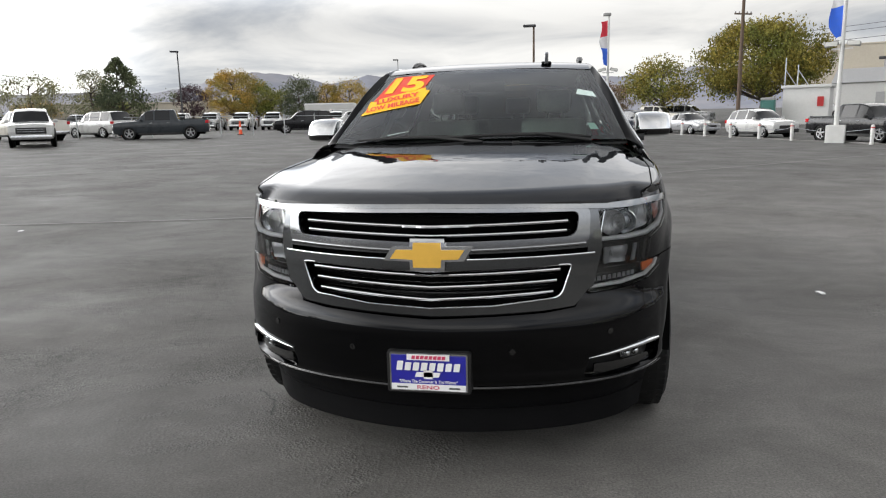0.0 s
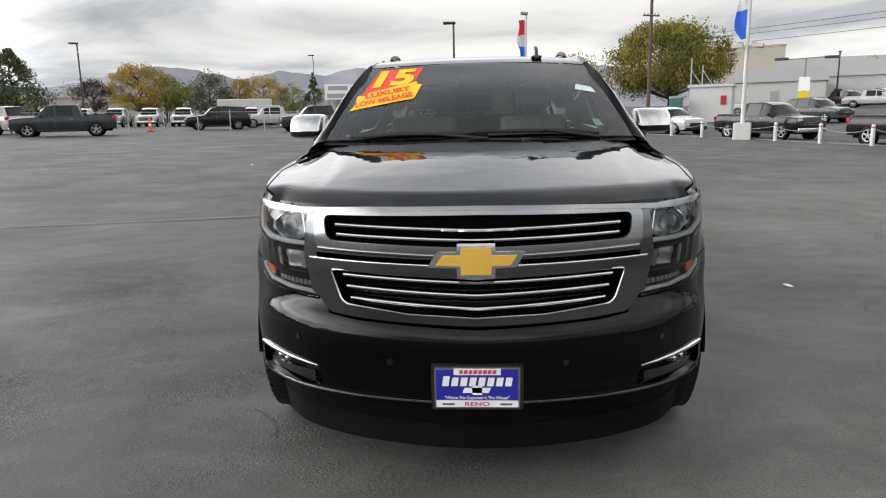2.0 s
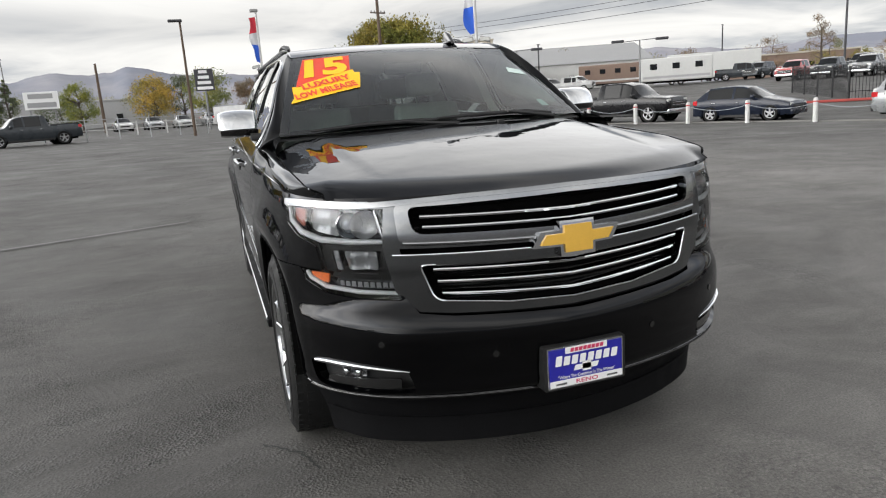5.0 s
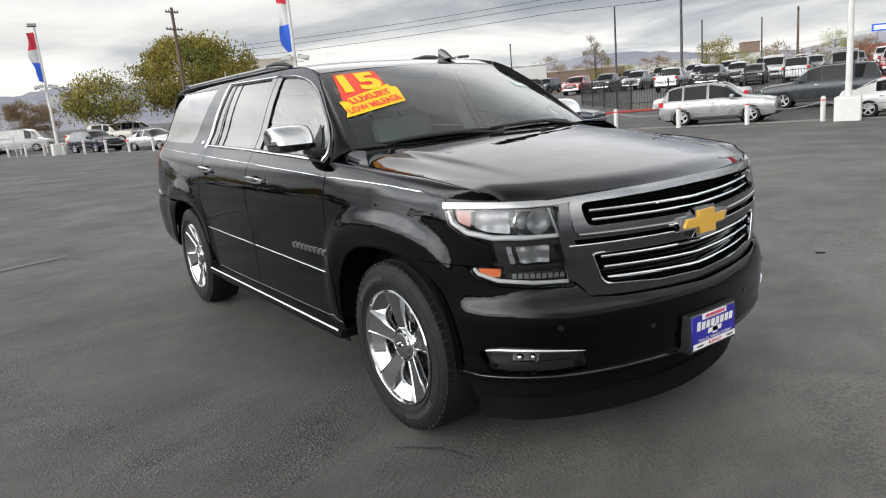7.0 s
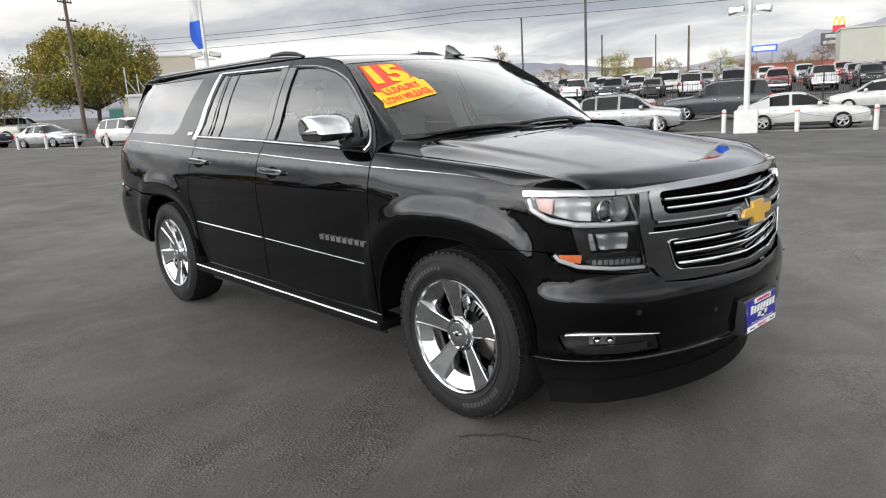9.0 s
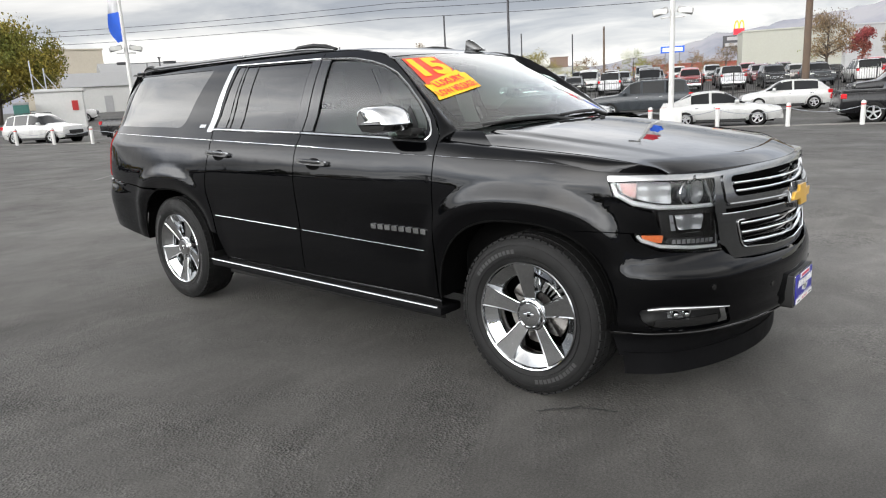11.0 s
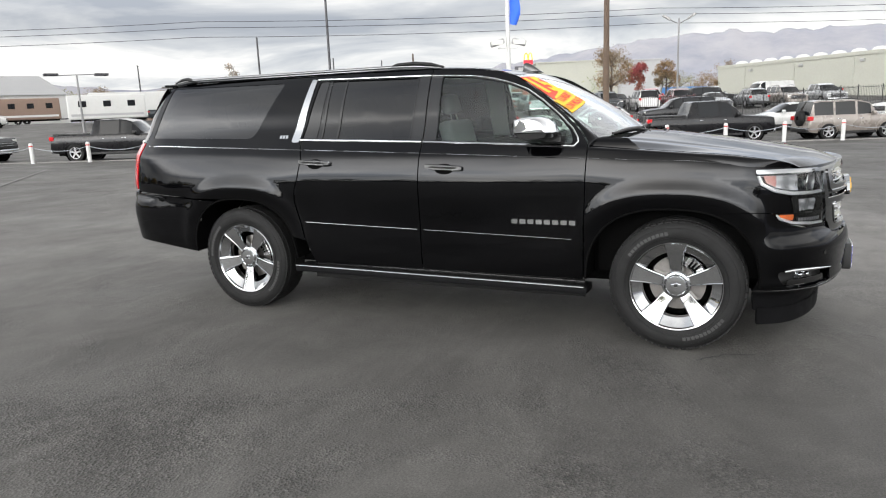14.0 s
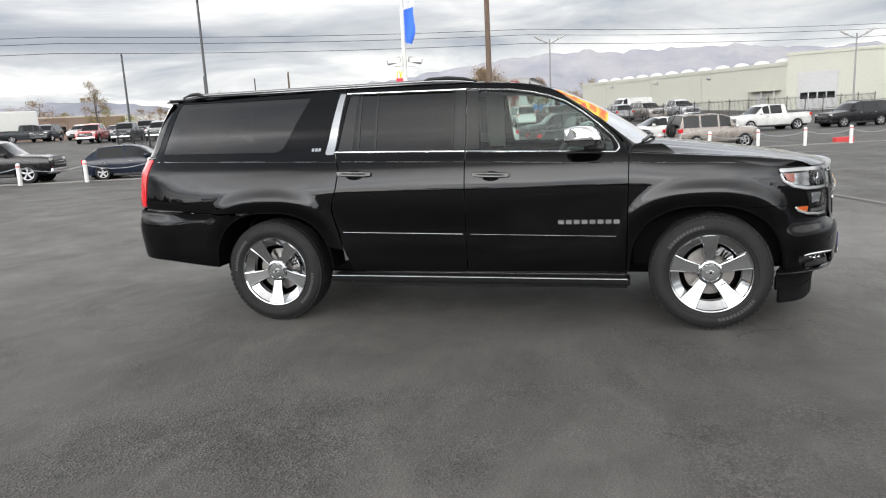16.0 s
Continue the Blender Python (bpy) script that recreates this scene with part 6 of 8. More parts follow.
def lamp_post(x, y, top, heads_z, flag_lo, flag_hi, turn, side):
    z = ground_z(x, y)
    r = empty("lamp_post")
    tagged(r, "white lamp post with floodlights and a red white and blue banner", "lamp post", "lamp posts with banners")
    bm = bmesh.new()
    box(bm, -.42, .42, -.42, .42, -.05, .85, .05, 2)
    part("base", bm, M_POST, r)
    bm = bmesh.new()
    tube(bm, [(0, 0, .8), (0, 0, heads_z), (0, 0, top)], [.11, .095, .07], 12)
    part("pole", bm, M_POST, r, smooth=50)
    bm = bmesh.new()
    tube(bm, [(-.45, 0, heads_z - .22), (.45, 0, heads_z - .22)], .035, 6)
    part("bracket", bm, M_POST, r, smooth=60)
    for s in (-1, 1):
        bm = bmesh.new()
        flood_head(bm, s * .46, heads_z, s * 14)
        part("floodlight", bm, M_LAMPGREY, r, smooth=40)
        bm = bmesh.new()
        box(bm, s * .46 - .25, s * .46 + .25, -.215, -.20, heads_z - .09, heads_z + .10, .005, 1)
        part("floodlight_glass", bm, M_LAMPGLASS, r)
    bm = bmesh.new()
    flood_head(bm, -.15, top + .06, 0)
    part("floodlight", bm, M_LAMPGREY, r, smooth=40)
    # banner in three bands, blown to one side, with a tapering tail
    n = 18
    vs = []
    for i in range(n + 1):
        u = i / n
        zz = flag_hi + (flag_lo - flag_hi) * u
        w = (.95 - .25 * u if u < .86 else max(.25, .75 * (1 - (u - .86) / .28))) * (.62 + .12 * math.sin(9 * u + x))
        for k in range(5):
            q = k / 4
            vs.append((side * (.09 + q * w), .16 * math.sin(9 * u + 4 * q) * q, zz + .14 * q * math.sin(5 * u + x)))
    for nm, lo, hi, mat in (("banner_red", 0, 6, M_FLAGRED), ("banner_white", 6, 11, M_FLAGWHITE), ("banner_blue", 11, 18, M_FLAGBLUE)):
        fs = [(i * 5 + k, i * 5 + k + 1, (i + 1) * 5 + k + 1, (i + 1) * 5 + k) for i in range(lo, hi) for k in range(4)]
        used = sorted({i for f in fs for i in f})
        ix = {v: j for j, v in enumerate(used)}
        mesh_object(nm, [vs[i] for i in used], [[ix[i] for i in f] for f in fs], mat, r, smooth=True)
    r.matrix_world = pose(x, y, z, 0, 0, turn)


lamp_post(3.71, 55.39, 9.1, 4.9, 5.2, 8.7, 5, -1)
lamp_post(13.37, 33.28, 9.2, 4.65, 5.0, 8.6, -22, -1)
lamp_post(23.74, 9.53, 9.3, 4.55, 5.3, 8.8, -68, 1)

# ---------- utility poles, area lights, wires ----------
M_WOOD = material("weathered_pole_wood", (.10, .07, .05), .9, noise_scale=3, amount=.25, bump=.3, bump_scale=40)
M_STEEL = material("grey_pole_steel", (.20, .20, .20), .5, .5, noise_scale=5, amount=.15)
M_DARKSTEEL = material("dark_pole_steel", (.05, .05, .055), .5, .3, noise_scale=5, amount=.15)


def wood_pole(x, y, h, arms, turn, rad=.17):
    r = empty("utility_pole")
    tagged(r, "brown weathered wooden utility pole", "utility pole", "utility poles")
    bm = bmesh.new()
    tube(bm, [(0, 0, -.3), (0, 0, h * .5), (0, 0, h)], [rad * 1.15, rad, rad * .8], 10)
    part("pole", bm, M_WOOD, r, smooth=60)
    for az, l in arms:
        bm = bmesh.new()
        box(bm, -l, l, -.06, .06, az - .06, az + .06, .01, 1)
        part("crossarm", bm, M_WOOD, r)
        for k in (-.9, -.45, .45, .9):
            bm = bmesh.new()
            lathe(bm, [(.05, az + .06), (.06, az + .14), (.03, az + .22)], 8, Matrix.Translation((k * l, 0, 0)) @ Matrix.Rotation(radians(-90), 4, "Y"))
            part("insulator", bm, M_STEEL, r)
    r.matrix_world = pose(x, y, ground_z(x, y), 0, 0, turn)


wood_pole(15.9, 64.7, 11.6, ((9.7, .9), (11.2, .7)), 25)
wood_pole(42.3, 9.1, 14.5, ((13.8, 1.1),), 65, .19)
wood_pole(-11.3, 79.6, 7.2, (), 0, .15)
wood_pole(94.2, 49.4, 8.8, ((8.4, .7),), 20, .16)


def area_light(x, y, h, kind, turn, mat=None, flagged=False):
    mat = mat or M_STEEL
    r = empty("street_lamp")
    bm = bmesh.new()
    tube(bm, [(0, 0, -.2), (0, 0, h)], [.11, .065], 8)
    part("pole", bm, mat, r, smooth=60)
    if kind == "T":
        tagged(r, "dark double-arm parking lot lamp with flat heads", "street lamp")
        bm = bmesh.new()
        tube(bm, [(-1.5, 0, h - .05), (1.5, 0, h + .05)], .04, 6)
        part("arm", bm, mat, r)
        for s in (-1, 1):
            bm = bmesh.new()
            box(bm, s * 1.95 - .55, s * 1.95 + .55, -.28, .28, h - .1, h + .12, .04, 1)
            part("lamp_head", bm, M_DARKSTEEL, r)
    elif kind == "Y":
        tagged(r, "grey steel lamp post with two angled heads", "street lamp")
        for s in (-1, 1):
            bm = bmesh.new()
            tube(bm, [(0, 0, h - .5), (s * .9, 0, h - .05)], .045, 6)
            part("arm", bm, mat, r)
            bm = bmesh.new()
            box(bm, -.42, .42, -.18, .18, -.1, .1, .05, 1, Matrix.Translation((s * 1.1, 0, h + .12)) @ Matrix.Rotation(radians(-s * 32), 4, "Y"))
            part("lamp_head", bm, M_LAMPGREY, r)
    else:
        tagged(r, "slim steel parking lot lamp with one flat head", "street lamp")
        bm = bmesh.new()
        box(bm, -.75, .15, -.2, .2, h - .06, h + .1, .04, 1)
        part("lamp_head", bm, M_DARKSTEEL, r)
    if flagged:
        bm = bmesh.new()
        box(bm, -.45, .45, -.12, -.08, 2.3, 3.5, .01, 1)
        part("sign_board", bm, M_WHITE, r, "white notice board")
        bm = bmesh.new()
        box(bm, -.40, .40, -.13, -.09, 1.3, 2.25, .01, 1)
        part("sign_board", bm, material("yellow_board", (.75, .55, .02), .6, noise_scale=6, amount=.1), r, "yellow notice board")
    r.matrix_world = pose(x, y, ground_z(x, y), 0, 0, turn)


area_light(28.5, 60.8, 5.1, "T", -25, flagged=True)
area_light(37.2, 53.0, 4.9, "T", -30)
area_light(64.2, 6.9, 8.2, "Y", -80)
area_light(73.4, -22.6, 7.7, "Y", -105)
area_light(-40.6, 66.8, 8.3, "I", 30, M_DARKSTEEL)
area_light(-26.6, 109.0, 10.2, "I", 10)
area_light(-1.9, 48.2, 7.6, "I", 0, M_WOOD)
for x, y, h in ((63.1, 54.3, 9.2), (51.7, 36.9, 12.5), (104.8, 60.9, 9.0), (76, 88, 8.5), (48, 95, 7), (88, 60, 8.5)):
    r = empty("light_pole")
    tagged(r, "tall slim grey pole", "pole", "tall slim poles")
    bm = bmesh.new()
    tube(bm, [(0, 0, -.2), (0, 0, h)], [.13, .10], 8)
    part("pole", bm, M_DARKSTEEL, r, smooth=60)
    bm = bmesh.new()
    box(bm, -.35, .35, -.05, .05, h - .15, h - .02, .01, 1)
    part("cap_arm", bm, M_DARKSTEEL, r)
    r.matrix_world = pose(x, y, ground_z(x, y), 0, 0, 30)
for dz, dx in ((10.9, 0), (10.3, .5), (9.2, -.4)):
    bm = bmesh.new()
    a, b = Vector((33 + dx, 104, dz + 1.4)), Vector((130 + dx, -82, dz + .6))
    n = 40
    tube(bm, [a.lerp(b, k / n) + Vector((0, 0, -.35 * 4 * ((k / n * 4) % 1) * (1 - (k / n * 4) % 1))) for k in range(n + 1)], .028, 4)
    tagged(part("power_line", bm, M_DARKSTEEL), "thin dark overhead power line", "wire", "overhead wires")

# ---------- black picket fence ----------
def fence(pts, h, gap, mat, label, nm="metal_fence", post_w=.04, picket=.011, rails=(.25, .92), with_pickets=True):
    root = empty(nm)
    tagged(root, label, "fence")
    bmp = bmesh.new()
    for i in range(len(pts) - 1):
        a, b = Vector((*pts[i], 0)), Vector((*pts[i + 1], 0))
        L = (b - a).length
        n = max(1, round(L / 2.4))
        for k in range(n + (1 if i == len(pts) - 2 else 0)):
            p = a.lerp(b, k / n)
            z = ground_z(p.x, p.y)
            bm = bmesh.new()
            box(bm, p.x - post_w, p.x + post_w, p.y - post_w, p.y + post_w, z - .05, z + h + .08)
            part("post", bm, mat, root)
        for k in range(n):
            p, q = a.lerp(b, k / n), a.lerp(b, (k + 1) / n)
            zp, zq = ground_z(p.x, p.y), ground_z(q.x, q.y)
            for f in rails:
                bm = bmesh.new()
                tube(bm, [(p.x, p.y, zp + h * f), (q.x, q.y, zq + h * f)], .02, 4)
                part("rail", bm, mat, root)
            if with_pickets:
                m = int((q - p).length / gap)
                for j in range(1, m):
                    c = p.lerp(q, j / m)
                    z = ground_z(c.x, c.y)
                    box(bmp, c.x - picket, c.x + picket, c.y - picket, c.y + picket, z + .06, z + h)
    if with_pickets:
        tagged(part("picket_infill", bmp, mat, root), kind="stuff")
    else:
        bmp.free()
    return root


M_IRON = material("black_iron", (.012, .012, .013), .5, .3, noise_scale=8, amount=.2)
M_GALV = material("galvanised_tube", (.42, .43, .44), .45, .6, noise_scale=8, amount=.12)
fence(((38, 36), (33, 27), (48, 13), (56, 1), (66, -8), (78, -26)), 1.75, .16, M_IRON, "black iron picket fence along a raised parking lot")
fence(((-42, 36), (-27, 44), (-19, 49), (-9, 50.5), (1, 55)), 1.5, 1, M_GALV, "grey galvanised tube fence around a lot", rails=(.95,), post_w=.03, with_pickets=False)
fence(((-14, 62), (-2, 64), (6, 67)), 1.1, 1, M_POST, "white painted low rail fence", "rail_fence", rails=(.5, .95), post_w=.06, with_pickets=False)
bm = bmesh.new()
for a, b in (((29, 26.5), (33.5, 22.5)), ((33.5, 22.5), (44, 12))):
    a, b = Vector((*a, 0)), Vector((*b, 0))
    d = b - a
    box(bm, -d.length / 2, d.length / 2, -.12, .12, 0, .14, .03, 1, Matrix.Translation(((a + b) / 2) + Vector((0, 0, ground_z(*((a + b) / 2).xy)))) @ Matrix.Rotation(math.atan2(d.y, d.x), 4, "Z"))
tagged(part("kerb", bm, material("red_kerb_paint", (.35, .06, .05), .8, noise_scale=3, amount=.25)), "red painted kerb by the fence", "kerb", kind="structure")
M_ORANGE = material("orange_plastic", (.85, .10, .03), .5, noise_scale=8, amount=.12)
for x, y in ((-24.6, 47.6), (-31.6, 43.0), (-31.0, 42.6)):
    r = empty("traffic_cone")
    tagged(r, "orange plastic traffic cone with a dark foot", "traffic cone", "traffic cones")
    bm = bmesh.new()
    lathe(bm, [(.15, .03), (.09, .55), (.06, 1.05), (.03, 1.07)], 14, Matrix.Rotation(radians(-90), 4, "Y"))
    part("cone", bm, M_ORANGE, r, smooth=50)
    bm = bmesh.new()
    lathe(bm, [(.105, .42), (.085, .62)], 14, Matrix.Rotation(radians(-90), 4, "Y"))
    part("reflective_band", bm, M_WHITE, r)
    bm = bmesh.new()
    box(bm, -.2, .2, -.2, .2, 0, .05, .01, 1)
    part("foot", bm, M_BLACK, r)
    r.matrix_world = pose(x, y, ground_z(x, y))

# ---------- parked vehicles ----------
PAINTS = {}


def car_paint(name):
    cols = {"white": (.42, .42, .41), "silver": (.27, .275, .28), "grey": (.13, .135, .14), "black": (.008, .008, .009), "blue": (.011, .015, .026), "red": (.28, .015, .015), "tan": (.21, .185, .165), "darkgrey": (.035, .04, .045), "cream": (.55, .52, .46), "maroon": (.10, .015, .02)}
    if name not in PAINTS:
        c = cols[name]
        PAINTS[name] = material("car_paint_" + name, c, .28, .25 if name in ("silver", "grey", "tan") else 0, .45 if max(c) < .06 else .8, noise_scale=2, amount=.06, spec=.1 if max(c) < .06 else .5)
    return PAINTS[name]


M_CARGLASS = material("dark_car_glass", (.006, .007, .008), .04, 0, .1, spec=.35, noise_scale=2, amount=.2)
M_RIM = material("alloy_rim", (.45, .45, .46), .3, .9, noise_scale=8, amount=.1)
# stations: y, kind (h: hood or deck, c: cabin), height of the top, half width
KINDS = {
    "sedan": dict(L=4.75, W=.91, clear=.22, belt=.92, top=.62, wheels=(1.42, -1.38, .325), st=((2.37, "h", .62, .80), (2.30, "h", .72, .87), (1.9, "h", .80, .90), (.95, "h", .95, .91), (.15, "c", 1.40, .91), (-.35, "c", 1.455, .91), (-.45, "c", 1.455, .91), (-1.15, "c", 1.37, .91), (-1.85, "h", 1.03, .90), (-2.25, "h", 1.02, .87), (-2.36, "h", .85, .82)), win=((.05, -.35), (-.45, -1.1))),
    "hatch": dict(L=4.25, W=.90, clear=.20, belt=.93, top=.64, wheels=(1.30, -1.28, .32), st=((2.12, "h", .62, .80), (2.05, "h", .74, .87), (1.7, "h", .83, .89), (.95, "h", .97, .90), (.25, "c", 1.40, .90), (-.25, "c", 1.475, .90), (-.35, "c", 1.475, .90), (-1.45, "c", 1.42, .89), (-1.98, "h", 1.0, .87), (-2.12, "h", .70, .82)), win=((.15, -.25), (-.35, -1.3))),
    "crossover": dict(L=4.6, W=.93, clear=.26, belt=1.03, top=.66, wheels=(1.36, -1.33, .36), st=((2.29, "h", .72, .82), (2.22, "h", .90, .89), (1.8, "h", .99, .92), (1.0, "h", 1.10, .93), (.35, "c", 1.55, .93), (-.25, "c", 1.68, .93), (-.35, "c", 1.68, .93), (-1.25, "c", 1.66, .93), (-1.33, "c", 1.655, .93), (-1.90, "c", 1.56, .91), (-2.20, "h", 1.08, .90), (-2.29, "h", .72, .85)), win=((.2, -.25), (-.35, -1.25), (-1.33, -1.85))),
    "suv": dict(L=5.1, W=.99, clear=.30, belt=1.15, top=.74, wheels=(1.55, -1.50, .39), st=((2.54, "h", .85, .88), (2.47, "h", 1.02, .96), (2.0, "h", 1.10, .98), (1.15, "h", 1.19, .99), (.55, "c", 1.70, .99), (0, "c", 1.83, .99), (-.1, "c", 1.84, .99), (-1.15, "c", 1.84, .99), (-1.25, "c", 1.84, .99), (-2.15, "c", 1.80, .97), (-2.42, "h", 1.18, .96), (-2.54, "h", .70, .92)), win=((.4, 0), (-.1, -1.15), (-1.25, -2.0))),
    "boxy": dict(L=4.45, W=.91, clear=.30, belt=1.08, top=.72, wheels=(1.35, -1.30, .37), st=((2.15, "h", .85, .82), (2.08, "h", 1.00, .88), (1.6, "h", 1.05, .90), (1.0, "h", 1.09, .91), (.60, "c", 1.62, .91), (.0, "c", 1.76, .91), (-.1, "c", 1.77, .91), (-1.0, "c", 1.77, .91), (-1.1, "c", 1.77, .91), (-1.95, "c", 1.74, .90), (-2.1, "h", 1.10, .89), (-2.2, "h", .60, .86)), win=((.45, 0), (-.1, -1.0), (-1.1, -1.85))),
    "pickup": dict(L=5.85, W=1.0, clear=.34, belt=1.18, top=.72, wheels=(1.95, -1.75, .41), st=((2.92, "h", .88, .90), (2.85, "h", 1.08, .97), (2.4, "h", 1.15, .99), (1.5, "h", 1.22, 1.0), (.95, "c", 1.75, 1.0), (.45, "c", 1.88, 1.0), (.35, "c", 1.89, 1.0), (-.55, "c", 1.88, 1.0), (-.85, "c", 1.84, .99), (-1.05, "h", 1.25, .99), (-2.85, "h", 1.25, .98), (-2.92, "h", .75, .94)), win=((.85, .45), (.35, -.6)), bed=True),
    "van": dict(L=5.6, W=1.0, clear=.28, belt=1.20, top=.86, wheels=(1.75, -1.65, .37), st=((2.78, "h", .75, .88), (2.7, "h", 1.0, .95), (2.3, "h", 1.12, .98), (1.9, "h", 1.22, 1.0), (1.45, "c", 1.90, 1.0), (.9, "c", 2.12, 1.0), (.8, "c", 2.12, 1.0), (-2.6, "c", 2.10, 1.0), (-2.7, "h", 1.2, .99), (-2.8, "h", .70, .97)), win=((1.35, .9),)),
}
BUILT = {}


def vehicle(kind, colour, x, y, heading, label, group="parked vehicles", category=None, stretch=1.0):
    """heading: the way its nose points, as a vector in the plan."""
    z = ground_z(x, y)
    th = math.degrees(math.atan2(-heading[0], heading[1]))
    m = pose(x, y, z, 0, 0, th)
    key = (kind, colour)
    if key in BUILT:
        ob = copy_thing(BUILT[key], m)
        return tagged(ob, label)
    K = KINDS[kind]
    name = {"sedan": "sedan", "hatch": "hatchback", "crossover": "crossover_car", "suv": "suv", "boxy": "suv", "pickup": "pickup_truck", "van": "cargo_van"}[kind]
    root = empty(name)
    tagged(root, label, category or {"pickup": "pickup truck", "van": "van", "sedan": "car", "hatch": "car"}.get(kind, "suv"), group)
    paint = car_paint(colour)
    W, zb, belt = K["W"], K["clear"], K["belt"]
    rows = []
    for yy, kd, zt, w in K["st"]:
        end = min(1, (K["L"] / 2 - abs(yy)) / .35)
        zl = zb + .10 * (1 - end)
        bz = min(belt, zt - .02) if kd == "h" else belt
        if kd == "c":
            sec = [(w * .90, zl), (w * .97, zl + .14), (w, (zl + bz) / 2 + .02), (w * .985, bz - .10), (w * .95, bz), (w * .935, bz + .03), (K["top"], zt - .075), (K["top"] * .92, zt - .02), (0, zt + .015)]
        else:
            sec = [(w * .90, zl), (w * .97, zl + .14), (w, (zl + bz) / 2 + .02), (w * .985, bz - .10), (w * .95, bz - .02), (w * .90, bz), (w * .80, zt - .005), (w * .6, zt + .012), (0, zt + .03)]
        rows.append([(a, yy, b) for a, b in sec] + [(-a, yy, b) for a, b in sec[-2::-1]])
    n = len(rows[0])
    R = np.array(rows)
    fine_rows, owner = [], []
    for i in range(len(R) - 1):
        p0, p1, p2, p3 = R[max(i - 1, 0)], R[i], R[i + 1], R[min(i + 2, len(R) - 1)]
        lo, hi = np.minimum(p1, p2), np.maximum(p1, p2)
        for k in range(3):
            u = k / 3
            q = (2 * u ** 3 - 3 * u ** 2 + 1) * p1 + (u ** 3 - 2 * u ** 2 + u) * .38 * (p2 - p0) + (-2 * u ** 3 + 3 * u ** 2) * p2 + (u ** 3 - u ** 2) * .38 * (p3 - p1)
            lin = p1 + (p2 - p1) * u
            q[:, 1] = lin[:, 1]
            q = np.clip(q, lo - .012, hi + .012)
            fine_rows.append([tuple(v) for v in q])
            owner.append(i)
    fine_rows.append([tuple(v) for v in R[-1]])
    groups = {"body": [], "windshield": [], "rear_window": [], "side_window": []}
    st = K["st"]
    panes = {}
    for fi, i in enumerate(owner):
        k0, k1 = st[i][1], st[i + 1][1]
        ym = (st[i][0] + st[i + 1][0]) / 2
        for j in range(n - 1):
            f = (fi * n + j, fi * n + j + 1, (fi + 1) * n + j + 1, (fi + 1) * n + j)
            side = j in (5, n - 7)
            topz = 6 <= j <= n - 8
            tgt = "body"
            if k0 == "h" and k1 == "c" and topz:
                tgt = "windshield"
            elif k0 == "c" and k1 == "h" and topz and kind != "van":
                tgt = "rear_window"
            elif side and k0 == "c" and k1 == "c" and any(a + .02 >= ym >= b - .02 for a, b in K["win"]):
                tgt = "side_window"
            elif side and ((k0 == "h" and k1 == "c") or (k0 == "c" and k1 == "h" and kind not in ("pickup", "van"))):
                tgt = "side_window" if kind in ("sedan", "hatch", "crossover") and k0 == "h" else "body"
            groups[tgt].append(f)
            if tgt == "side_window":
                panes.setdefault((i, j), []).append(f)
    allv = [p for r in fine_rows for p in r]
    pieces = [(nm, fs) for nm, fs in groups.items() if fs and nm != "side_window"]
    pieces += [("side_window", fs) for fs in panes.values()]
    for nm, fs in pieces:
        used = sorted({i for f in fs for i in f})
        ix = {v: j for j, v in enumerate(used)}
        bm = bmesh.new()
        vv = [bm.verts.new(allv[i]) for i in used]
        for f in fs:
            q = [vv[ix[i]] for i in f]
            if len(set(q)) > 2:
                try:
                    bm.faces.new(q)
                except ValueError:
                    pass
        if nm == "body":
            for e0 in (0, len(fine_rows) - 1):
                ring = [vv[ix[e0 * n + j]] for j in range(n)]
                bm.faces.new(ring)
        bmesh.ops.recalc_face_normals(bm, faces=bm.faces)
        # turn outward where the open sheet was read inside out
        c = sum((f.normal.dot(f.calc_center_median() - Vector((0, 0, .7))) for f in bm.faces), 0)
        if c < 0:
            bmesh.ops.reverse_faces(bm, faces=bm.faces)
        part(nm, bm, paint if nm == "body" else M_CARGLASS, root, smooth=32)
    if K.get("bed"):
        bm = bmesh.new()
        box(bm, -W * .80, W * .80, -2.80, -1.12, 1.20, 1.292)
        part("cargo_bed", bm, M_BLACK, root)
    yf, yr, rw = K["wheels"]
    for s in (-1, 1):
        for yy in (yf, yr):
            bm = bmesh.new()
            mm = Matrix.Translation((s * (W - .125), yy, rw)) @ (Matrix.Identity(4) if s > 0 else Matrix.Rotation(math.pi, 4, "Z"))
            lathe(bm, [(rw + .07, .128), (rw + .07, -.02), (rw - .03, .10), (.02, .10)], 20, mm)
            part("wheel_opening", bm, M_VOID, root)
            bm = bmesh.new()
            lathe(bm, [(rw * .66, .125), (rw * .80, .146), (rw * .95, .142), (rw, .11), (rw, -.10), (rw * .7, -.12)], 24, mm)
            wh = part("tyre", bm, M_TYRE, root, smooth=50)
            bm = bmesh.new()
            lathe(bm, [(rw * .67, .132), (rw * .62, .125), (rw * .60, .105)], 24, mm)
            for q in range(5):
                box(bm, .10, .134, -.032, .032, .02, rw * .62, 0, 1, mm @ Matrix.Rotation(2 * math.pi * q / 5, 4, "X"))
            lathe(bm, [(.06, .13), (.05, .138), (.0001, .138)], 10, mm)
            part("rim", bm, M_RIM, wh)
        # lamps, mirror, sill
        ft, rt = st[1], st[-2]
        bm = bmesh.new()
        box(bm, s * (ft[3] - .22) - .17, s * (ft[3] - .22) + .17, ft[0] - .25, ft[0] + .045, ft[2] - .20, ft[2] - .05, .02, 1)
